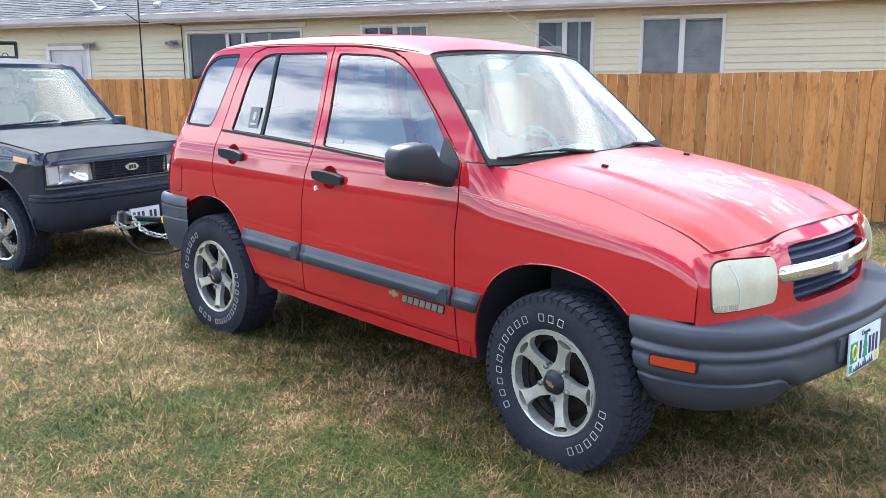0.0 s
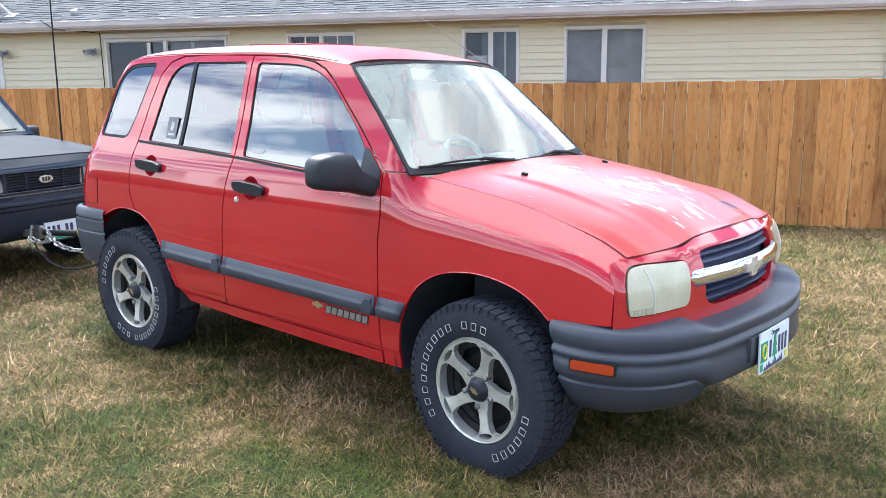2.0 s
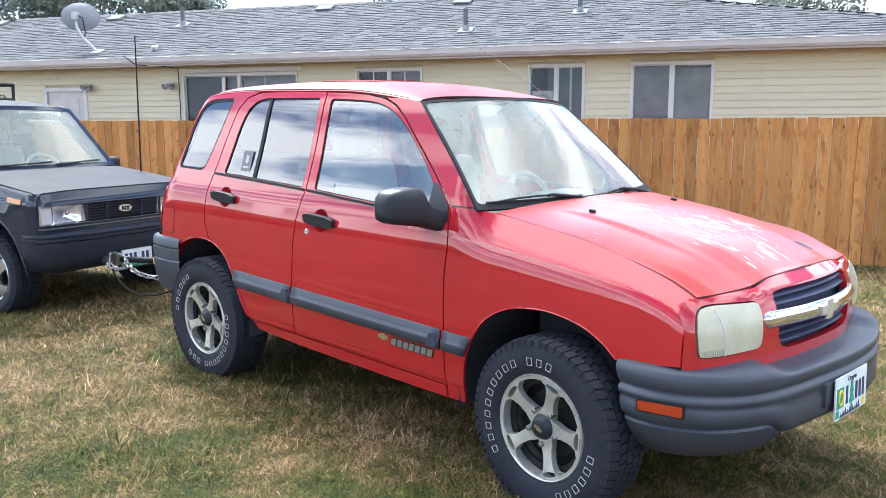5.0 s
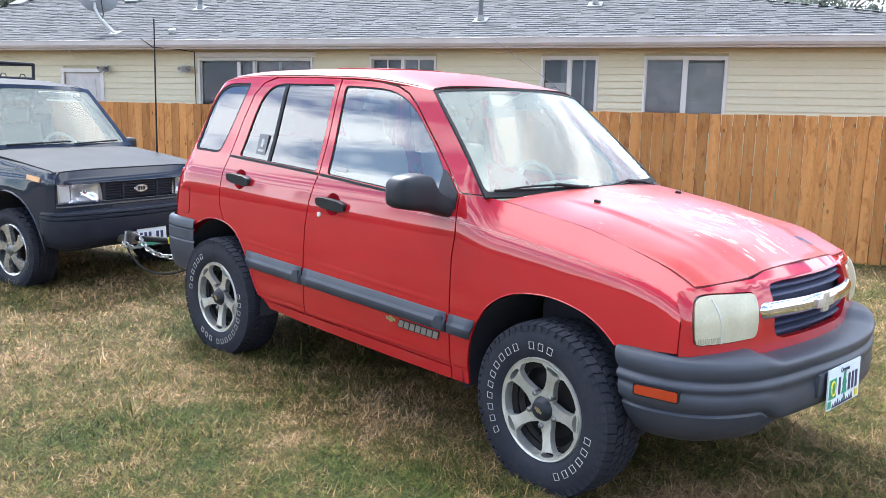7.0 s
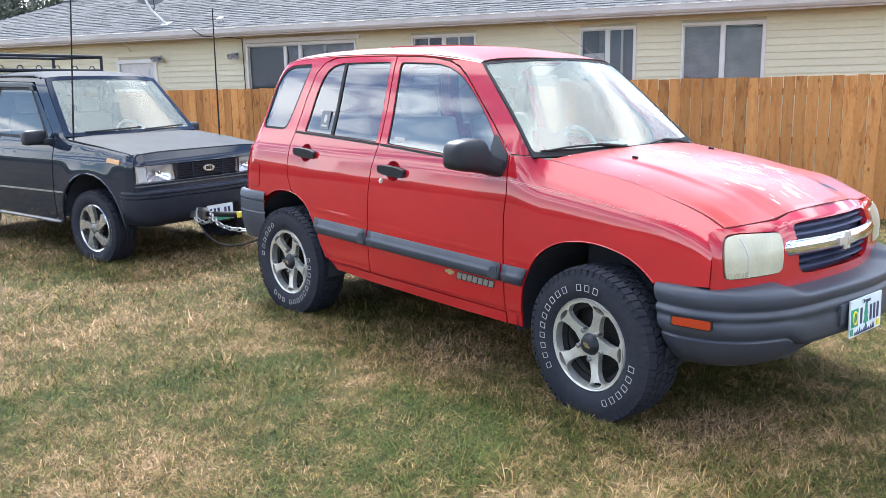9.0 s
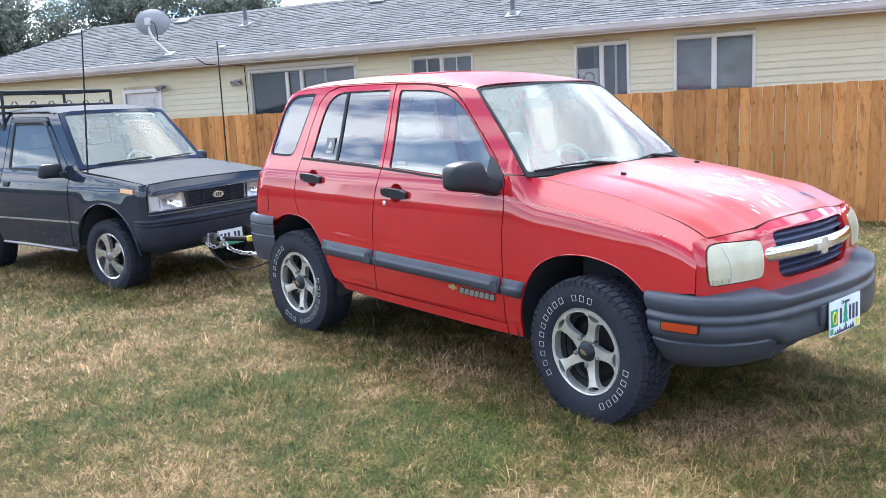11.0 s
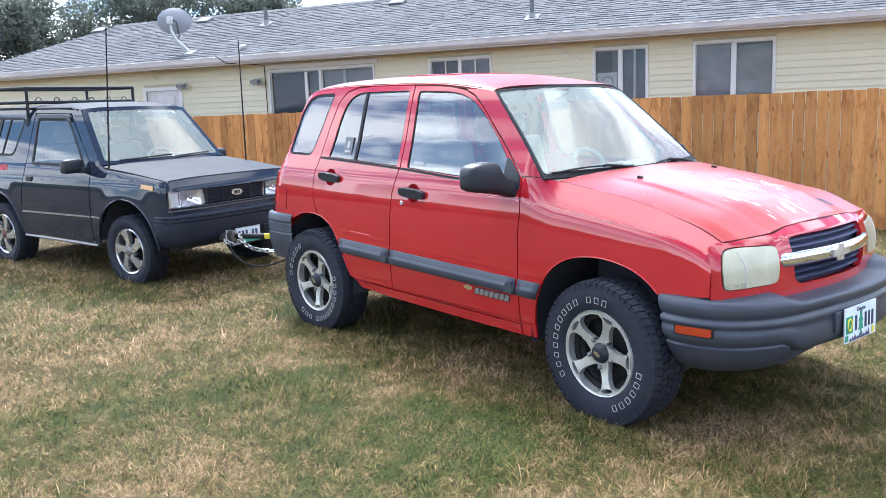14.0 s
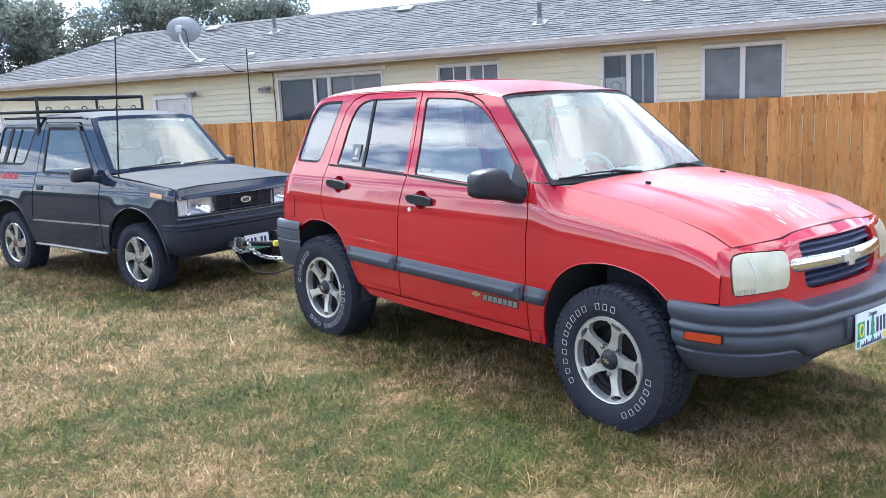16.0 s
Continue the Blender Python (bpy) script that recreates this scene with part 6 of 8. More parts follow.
def build_chain():
    ch = thing("safety_chain", pose(0, 0, 0), "galvanised steel safety chain hanging below the tow bar", "chain")
    link = tube([(0.026 * math.cos(a) + math.copysign(0.012, math.cos(a)), 0.017 * math.sin(a), 0) for a in [math.tau * (k + 0.5) / 14 for k in range(14)]], 0.0065, 6, closed=True)
    me = finish("link", link, CHROME_DULL, sharp=60)
    for run in (hang((-3.03, -0.42, 0.520), (-2.70, -0.40, 0.400), (-2.10, -0.16, 0.48), 17), hang((-3.14, -0.52, 0.47), (-3.06, -0.48, 0.43), (-2.98, -0.43, 0.47), 4)):
        for i in range(len(run) - 1):
            d = run[i + 1] - run[i]
            m = Matrix.Translation((run[i] + run[i + 1]) / 2) @ d.to_track_quat("X", "Z").to_matrix().to_4x4() @ Matrix.Rotation(radians(90 * (i % 2) + 20), 4, "X") @ Matrix.Diagonal((d.length / 0.060, 1, 1, 1))
            part("link", me, None, ch, m=m)
    cb = thing("tow_cable", pose(0, 0, 0), "thin black breakaway cable sagging towards the grass", "cable")
    part("cable", tube(hang((-3.15, -0.50, 0.47), (-2.72, -0.45, 0.265), (-2.10, -0.25, 0.50), 18), 0.008, 6), BLACK_TRIM, cb, sharp=60)
    part("loop", tube([Vector((-3.16, -0.52, 0.50)) + Vector((0.20 * k / 10, 0.08 * k / 10, 0.055 * math.sin(math.pi * k / 10))) for k in range(11)], 0.005, 6), STEEL, cb, sharp=60)


# ---- lawn ----
def lawn_colours(m):
    """Straw, green and brown in patches; the same drift on soil and blades."""
    n, l = m.node_tree.nodes, m.node_tree.links
    ge = n.new("ShaderNodeNewGeometry")
    big = n.new("ShaderNodeTexNoise")
    big.inputs["Scale"].default_value, big.inputs["Detail"].default_value, big.inputs["Roughness"].default_value = 0.75, 6, 0.68
    l.new(ge.outputs["Position"], big.inputs["Vector"])
    sm = n.new("ShaderNodeTexNoise")
    sm.inputs["Scale"].default_value, sm.inputs["Detail"].default_value = 5.5, 4
    l.new(ge.outputs["Position"], sm.inputs["Vector"])
    con = n.new("ShaderNodeMapRange")
    con.clamp = False
    con.inputs["From Min"].default_value, con.inputs["From Max"].default_value, con.inputs["To Min"].default_value, con.inputs["To Max"].default_value = 0.3, 0.7, 0.34, 0.72
    l.new(big.outputs["Fac"], con.inputs["Value"])
    last = con.outputs[0]
    # greener and drier spots of the lawn: centre, reach, drift
    for px, py, reach, drift in ((0.9, -1.4, 0.9, -0.16), (0.1, -1.8, 1.0, -0.07), (-0.9, -2.2, 0.8, -0.05), (1.3, -1.7, 1.2, -0.06), (2.3, 0.1, 0.9, -0.14), (1.5, -0.1, 0.6, -0.08), (-1.9, -1.6, 1.3, 0.06), (-2.6, -2.4, 1.0, 0.03), (0.6, -2.4, 0.5, 0.04), (1.72, -0.48, 0.3, 0.15), (0.3, -0.7, 0.5, 0.06)):
        dv = n.new("ShaderNodeVectorMath"); dv.operation = "DISTANCE"; dv.inputs[1].default_value = (px, py, 0.0)
        l.new(ge.outputs["Position"], dv.inputs[0])
        fall = n.new("ShaderNodeMapRange"); fall.interpolation_type = "SMOOTHSTEP"
        fall.inputs["From Min"].default_value, fall.inputs["From Max"].default_value = 0.0, reach
        fall.inputs["To Min"].default_value, fall.inputs["To Max"].default_value = drift, 0.0
        l.new(dv.outputs["Value"], fall.inputs["Value"])
        ad = n.new("ShaderNodeMath"); ad.operation = "ADD"
        l.new(last, ad.inputs[0]); l.new(fall.outputs[0], ad.inputs[1])
        last = ad.outputs[0]
    return n, l, ge, last, sm


def soil_material():
    m = bpy.data.materials.new("lawn_thatch")
    m.use_nodes = True
    n, l, ge, big, sm = lawn_colours(m)
    b = n["Principled BSDF"]
    b.inputs["Roughness"].default_value = 0.95
    b.inputs["Specular IOR Level"].default_value = 0.1
    r = n.new("ShaderNodeValToRGB")
    e = r.color_ramp.elements
    e[0].position, e[0].color = 0.36, (0.045, 0.053, 0.028, 1)
    e[1].position, e[1].color = 0.62, (0.136, 0.099, 0.062, 1)
    k = e.new(0.48); k.color = (0.086, 0.071, 0.042, 1)
    mu = n.new("ShaderNodeMath"); mu.operation = "MULTIPLY_ADD"; mu.inputs[1].default_value = 0.35
    sub = n.new("ShaderNodeMath"); sub.operation = "SUBTRACT"; sub.inputs[1].default_value = 0.5
    l.new(sm.outputs["Fac"], sub.inputs[0]); l.new(sub.outputs[0], mu.inputs[0]); l.new(big, mu.inputs[2])
    l.new(mu.outputs[0], r.inputs[0]); l.new(r.outputs[0], b.inputs["Base Color"])
    fz = n.new("ShaderNodeTexNoise"); fz.inputs["Scale"].default_value, fz.inputs["Detail"].default_value = 70, 6
    l.new(ge.outputs["Position"], fz.inputs["Vector"])
    bp = n.new("ShaderNodeBump"); bp.inputs["Strength"].default_value, bp.inputs["Distance"].default_value = 0.9, 0.03
    l.new(fz.outputs["Fac"], bp.inputs["Height"]); l.new(bp.outputs[0], b.inputs["Normal"])
    return m


def blade_material():
    m = bpy.data.materials.new("grass_blades")
    m.use_nodes = True
    n, l, ge, big, sm = lawn_colours(m)
    b = n["Principled BSDF"]
    b.inputs["Roughness"].default_value = 0.55
    b.inputs["Specular IOR Level"].default_value = 0.09
    tuft = n.new("ShaderNodeTexNoise")
    tuft.inputs["Scale"].default_value, tuft.inputs["Detail"].default_value = 17, 3
    l.new(ge.outputs["Position"], tuft.inputs["Vector"])
    last = big
    for sock, weight in ((ge.outputs["Random Per Island"], 0.46), (sm.outputs["Fac"], 0.75), (tuft.outputs["Fac"], 0.60)):
        sub = n.new("ShaderNodeMath"); sub.operation = "SUBTRACT"; sub.inputs[1].default_value = 0.5
        mu2 = n.new("ShaderNodeMath"); mu2.operation = "MULTIPLY_ADD"; mu2.inputs[1].default_value = weight
        l.new(sock, sub.inputs[0]); l.new(sub.outputs[0], mu2.inputs[0]); l.new(last, mu2.inputs[2])
        last = mu2.outputs[0]
    r = n.new("ShaderNodeValToRGB")
    e = r.color_ramp.elements
    e[0].position, e[0].color = 0.26, (0.060, 0.080, 0.019, 1)
    e[1].position, e[1].color = 0.80, (0.41, 0.292, 0.170, 1)
    for p, c in ((0.40, (0.096, 0.111, 0.028, 1)), (0.49, (0.142, 0.125, 0.043, 1)), (0.57, (0.216, 0.146, 0.062, 1)), (0.67, (0.290, 0.190, 0.095, 1))):
        e.new(p).color = c
    l.new(mu2.outputs[0], r.inputs[0])
    # single blades bleached or dark
    sc = n.new("ShaderNodeMath"); sc.operation = "MULTIPLY"; sc.inputs[1].default_value = 23.7
    fc = n.new("ShaderNodeMath"); fc.operation = "FRACT"
    vr = n.new("ShaderNodeMapRange"); vr.inputs["To Min"].default_value, vr.inputs["To Max"].default_value = 0.36, 1.80
    hs = n.new("ShaderNodeHueSaturation")
    l.new(ge.outputs["Random Per Island"], sc.inputs[0]); l.new(sc.outputs[0], fc.inputs[0]); l.new(fc.outputs[0], vr.inputs["Value"])
    l.new(vr.outputs[0], hs.inputs["Value"]); l.new(r.outputs[0], hs.inputs["Color"])
    l.new(hs.outputs[0], b.inputs["Base Color"])
    tr = n.new("ShaderNodeBsdfTranslucent")
    l.new(hs.outputs[0], tr.inputs["Color"])
    ms = n.new("ShaderNodeMixShader"); ms.inputs[0].default_value = 0.25
    l.new(b.outputs[0], ms.inputs[1]); l.new(tr.outputs[0], ms.inputs[2])
    l.new(ms.outputs[0], n["Material Output"].inputs[0])
    return m


def build_lawn():
    bm = bmesh.new()
    xs = [-900, -300, -120, -60, -40] + [-30 + 0.5 * k for k in range(100)] + [20.5, 40, 60, 120, 300, 900]
    ys = [-900, -300, -120, -60, -30, -16] + [-9 + 0.5 * k for k in range(50)] + [16.5, 30, 60, 120, 300, 900]
    grid = [[bm.verts.new((x, y, ground_z(max(-30, min(20, x)), max(-16, min(16, y))) + 0.012 * noise.noise((x * 0.9, y * 0.9, 0)))) for y in ys] for x in xs]
    for i in range(len(xs) - 1):
        for j in range(len(ys) - 1):
            bm.faces.new((grid[i][j], grid[i + 1][j], grid[i + 1][j + 1], grid[i][j + 1]))
    tagged(new("ground", finish("ground", bm, soil_material(), True)), "dry lawn of straw and green grass over thatch", "lawn", kind="structure")
    rng = np.random.default_rng(5)
    cx, cy = 3.3, -3.6

    def scatter(n, near, steep):
        """Points that thin out smoothly with the distance from the open side of the lawn."""
        rr = np.linspace(0.7, 19.0, 400)
        cum = np.cumsum(rr / (1 + (rr / near) ** steep))
        r = np.interp(rng.uniform(0, cum[-1], n), cum, rr)
        a = np.radians(rng.uniform(84, 188, n) + rng.normal(0, 5, n))
        return np.stack([cx + r * np.cos(a), cy + r * np.sin(a)], 1), np.clip(r / 4.2, 0.80, 2.1)

    def field(P):
        return np.array([ground_z(x, y) + 0.012 * noise.noise((x * 0.9, y * 0.9, 0)) for x, y in P])

    def clear(P):
        """Points off the tyres and before the fence."""
        keep = P[:, 1] < 7.20 + P[:, 0] * 0.449
        for wx_ in (1.24, -1.24):
            for wy_ in (-0.74, 0.74):
                keep &= ~((np.abs(P[:, 0] - wx_) < 0.19) & (np.abs(P[:, 1] - wy_) < 0.115))
        return keep

    # thatch: short dry straight blades that lie about
    P1, S1_ = scatter(720000, 4.2, 2.9)
    n = 150000
    r, a = 15.0 * rng.uniform(0.0, 1.0, n) ** 0.62, rng.uniform(0, math.tau, n)
    P2 = np.stack([r * np.cos(a), r * np.sin(a) - 2.0], 1)
    P, S = np.concatenate([P1, P2]), np.concatenate([S1_, np.full(n, 1.5)])
    keep = clear(P)
    P, S = P[keep], S[keep]
    n = len(P)
    L = rng.uniform(0.022, 0.058, n) * (0.8 + 0.2 * S)
    W = rng.uniform(0.0009, 0.0022, n) * S
    az, tilt = rng.uniform(0, math.tau, n), np.radians(np.clip(rng.normal(68, 15, n), 12, 88))
    z0 = field(P) - 0.004 + rng.uniform(0, 0.022, n)
    ux, uy = np.cos(az), np.sin(az)
    T = np.zeros((n, 3, 3))
    T[:, 0] = np.stack([P[:, 0] + uy * W, P[:, 1] - ux * W, z0], 1)
    T[:, 1] = np.stack([P[:, 0] - uy * W, P[:, 1] + ux * W, z0], 1)
    T[:, 2] = np.stack([P[:, 0] + ux * L * np.sin(tilt), P[:, 1] + uy * L * np.sin(tilt), z0 + L * np.cos(tilt)], 1)
    # living blades: longer, bent, crowded into tufts; a fringe stands along the fence
    P, S = scatter(270000, 3.9, 2.9)
    n = 9000
    wx_ = rng.uniform(-8.0, 6.5, n)
    P = np.concatenate([P, np.stack([wx_, 7.20 + wx_ * 0.449 - 0.03 - 0.22 * rng.uniform(0, 1, n) ** 2], 1)])
    S = np.concatenate([S, np.full(n, 2.3)])
    keep = clear(P)
    P, S = P[keep], S[keep]
    n = len(P)
    cl = np.array([noise.noise((x * 2.6, y * 2.6, 3.0)) for x, y in P])
    gr = np.array([noise.noise((x * 0.75, y * 0.75, 9.0)) for x, y in P])
    L = rng.uniform(0.030, 0.072, n) * (1 + 0.8 * np.clip(cl, -0.4, 1)) * (0.85 + 0.15 * S) * (1 + 0.25 * gr)
    W = rng.uniform(0.0011, 0.0024, n) * S
    tall = rng.uniform(0, 1, n) < 0.04
    L[tall] *= 1.7
    W[rng.uniform(0, 1, n) < 0.12] *= 1.6
    az = rng.uniform(0, math.tau, n)
    tilt = np.clip(rng.normal(58, 18, n) - 16 * np.clip(cl, 0, 1), 6, 86) * math.pi / 180
    bend = rng.uniform(0.2, 0.9, n)
    ux, uy = np.cos(az), np.sin(az)
    wx, wy = -uy, ux
    z0 = field(P) - 0.004 + rng.uniform(0, 0.018, n)
    V = np.zeros((n, 5, 3))
    for k, (f, wd) in enumerate(((0.0, 1.0), (0.55, 0.85), (1.0, 0.0))):
        t = tilt + bend * f * 0.8
        hor = L * f * np.sin(t)
        ver = np.maximum(L * f * np.cos(t), 0.0)
        bx, by, bz = P[:, 0] + ux * hor, P[:, 1] + uy * hor, z0 + ver
        if k < 2:
            V[:, 2 * k] = np.stack([bx - wx * W * wd, by - wy * W * wd, bz], 1)
            V[:, 2 * k + 1] = np.stack([bx + wx * W * wd, by + wy * W * wd, bz], 1)
        else:
            V[:, 4] = np.stack([bx, by, bz], 1)
    base = (np.arange(n) * 5)[:, None]
    tri = np.concatenate([base + np.array([[0, 1, 3]]), base + np.array([[0, 3, 2]]), base + np.array([[2, 3, 4]])], 1).reshape(-1)
    co_all = np.concatenate([V.reshape(-1, 3), T.reshape(-1, 3)])
    tri = np.concatenate([tri, n * 5 + np.arange(len(T) * 3)])
    me = bpy.data.meshes.new("grass")
    me.vertices.add(len(co_all)); me.vertices.foreach_set("co", co_all.reshape(-1))
    me.loops.add(len(tri)); me.loops.foreach_set("vertex_index", tri.astype(np.int32))
    me.polygons.add(len(tri) // 3); me.polygons.foreach_set("loop_start", np.arange(0, len(tri), 3, dtype=np.int32))
    me.update(calc_edges=True)
    me.materials.append(blade_material())
    tagged(new("grass", me), "short dry grass blades, straw and green", "grass", kind="stuff")


# ---- house behind the fence ----
SIDING = mat("cream_vinyl_siding", (0.66, 0.615, 0.445), 0.5, col2=(0.62, 0.575, 0.41), scale=1.2, fine=0.03, fscale=40, stretch=(0.3, 1, 1), rnd=0.03)
WALLC = mat("sheathing", (0.45, 0.42, 0.30), 0.9)
TRIMW = mat("white_trim_paint", (0.72, 0.71, 0.69), 0.45, col2=(0.66, 0.65, 0.63), scale=3, fine=0.03)
GUTTER = mat("weathered_white_gutter", (0.60, 0.565, 0.56), 0.5, col2=(0.52, 0.485, 0.485), scale=2.5, fine=0.03)
SOFFIT = mat("soffit_board", (0.48, 0.45, 0.40), 0.8, fine=0.05)
CURTAIN = mat("grey_blind", (0.44, 0.40, 0.42), 0.85, col2=(0.36, 0.335, 0.36), scale=2, stretch=(1, 1, 6))
PALEBLIND = mat("pale_grey_blind", (0.47, 0.45, 0.45), 0.8, col2=(0.36, 0.345, 0.35), scale=3, blend=(0.4, 0.6))
SCREEN = mat("slate_insect_screen", (0.060, 0.072, 0.105), 0.9, fine=0.05)
SHADE = mat("grey_blue_curtain", (0.24, 0.26, 0.31), 0.9, col2=(0.18, 0.20, 0.25), scale=3, stretch=(6, 1, 0.3))
# dark grey puts the dimness of the unlit rooms into the colour
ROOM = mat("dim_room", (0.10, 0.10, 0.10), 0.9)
DOORP = mat("pale_grey_door", (0.55, 0.53, 0.52), 0.6, fine=0.04)
METALG = mat("pale_metal", (0.42, 0.42, 0.42), 0.5, 0.1, fine=0.08)
DISHG = mat("grey_dish_enamel", (0.17, 0.18, 0.20), 0.5, fine=0.05)
FLASH = mat("weathered_flashing", (0.24, 0.245, 0.25), 0.85, fine=0.1, spec=0.08)
PIPE = mat("dark_vent_pipe", (0.10, 0.11, 0.12), 0.6)
HOUSE_YAW, HOUSE_Y = 25.35, 9.184
HM = pose(0, HOUSE_Y, 0, 0, 0, HOUSE_YAW)
S0, S1, RIDGE, DEEP = -18.82, 1.45, 2.05, 4.10
EAVE, OVER, PITCH, LONG_HIP = 2.70, 0.45, 0.45, 2.5


def shingle_material():
    m = mat("grey_asphalt_shingles", (0.122, 0.124, 0.130), 0.95, col2=(0.142, 0.144, 0.150), scale=0.9, blend=(0.3, 0.7), fine=0.16, fscale=30, island=0.15, bump=0.3, bscale=60, spec=0.08)
    return m


def opening_wall(s0, s1, z0, z1, holes, y0, y1):
    bm = bmesh.new()
    es = []
    for loop in [[(s0, z0), (s1, z0), (s1, z1), (s0, z1)]] + [[(a, c), (b, c), (b, d), (a, d)] for a, b, c, d in holes]:
        vs = [bm.verts.new((x, y0, z)) for x, z in loop]
        es += [bm.edges.new((vs[i - 1], vs[i])) for i in range(4)]
    bmesh.ops.triangle_fill(bm, use_beauty=True, edges=es, normal=(0, -1, 0))
    g = bmesh.ops.extrude_face_region(bm, geom=bm.faces[:])["geom"]
    for v in [q for q in g if isinstance(q, bmesh.types.BMVert)]:
        v.co.y = y1
    bmesh.ops.recalc_face_normals(bm, faces=bm.faces[:])
    return bm


def window(parent, a, b, c, d, style):
    """A slider: frame, two sashes with glass, a blind or a dim room behind."""
    w = part("window", opening_wall(a - 0.034, b + 0.034, c - 0.04, d + 0.04, [(a, b, c, d)], -0.035, 0.06), TRIMW, parent, "white framed sliding window")
    mid = (a + b) / 2
    part("mullion", box(mid - 0.026, mid + 0.026, -0.028, 0.05, c, d), TRIMW, w)
    for i, (x0, x1) in enumerate(((a, mid - 0.026), (mid + 0.026, b))):
        y = 0.028 if i == 0 else 0.012
        sash = part("sash", opening_wall(x0, x1, c, d, [(x0 + 0.014, x1 - 0.014, c + 0.016, d - 0.016)], y - 0.012, y + 0.012), TRIMW, w)
        pn = part("pane", box(x0 + 0.014, x1 - 0.014, y - 0.003, y + 0.003, c + 0.016, d - 0.016), HGLASS, sash, "window pane")
        pn.visible_shadow = False
    if style == "blind":
        bl = bmesh.new()
        n = int((d - c) / 0.05)
        for k in range(n):
            box(mid, b, 0.13, 0.135, c + k * 0.05, c + k * 0.05 + 0.0485, bm=bl, m=Matrix.Translation((0, 0.004 * math.sin(k * 1.7), 0)))
        part("blind", bl, PALEBLIND, w, "grey slatted blind")
        part("curtain", box(a, mid - 0.004, 0.12, 0.13, c, d), CURTAIN, w, "smooth grey curtain")
    if style == "fan":
        part("curtain", box(mid + 0.03, b - 0.02, 0.10, 0.11, c, d), SHADE, w, "grey-blue curtain")
        part("curtain", box(mid + 0.20, mid + 0.235, 0.06, 0.07, c, d), TRIMW, w)
        part("curtain", box(a + 0.265, mid - 0.03, 0.10, 0.11, c, d), SHADE, w)
        part("insect_screen", box(a + 0.02, a + 0.262, 0.10, 0.11, c, d), SCREEN, w, "dark slate insect screen")
        fan = part("window_fan", opening_wall(a + 0.03, mid - 0.06, d - 0.66, d - 0.36, [], 0.045, 0.09), TRIMW, w, "white box fan")
        part("fan_ring", lathe([(0.07, 0.0), (0.085, 0.012), (0.10, 0.0)], 24), PAPER, fan, m=pose((a + mid) / 2 - 0.01, 0.045, d - 0.51))
    if style == "room":
        part("insect_screen", box(a + 0.03, mid - 0.34, 0.05, 0.055, c + 0.03, d - 0.03), SCREEN, w, "dark slate insect screen")
        part("door_stile", box(mid - 0.345, mid - 0.285, -0.01, 0.03, c + 0.03, d - 0.03), TRIMW, w)
        part("curtain", box(mid - 0.285, mid - 0.04, 0.07, 0.08, c + 0.03, d - 0.03), SHADE, w, "grey curtain")
        part("curtain", box(mid + 0.04, b - 0.03, 0.07, 0.08, c + 0.03, d - 0.03), CURTAIN, w, "grey curtain")
        part("door_stile", box(mid + 0.46, mid + 0.51, 0.03, 0.05, c + 0.03, d - 0.03), TRIMW, w)
    if style == "panes":
        part("curtain", box(a + 0.02, mid - 0.03, 0.07, 0.08, c, d), SCREEN, w, "dark slate curtain")
        part("curtain", box(mid + 0.03, b - 0.02, 0.07, 0.08, c, d), SHADE, w, "grey-blue curtain")
        for x in ((a + mid) / 2, (b + mid) / 2):
            part("muntin", box(x - 0.010, x + 0.010, 0.0, 0.02, c, d), TRIMW, w)
    return w


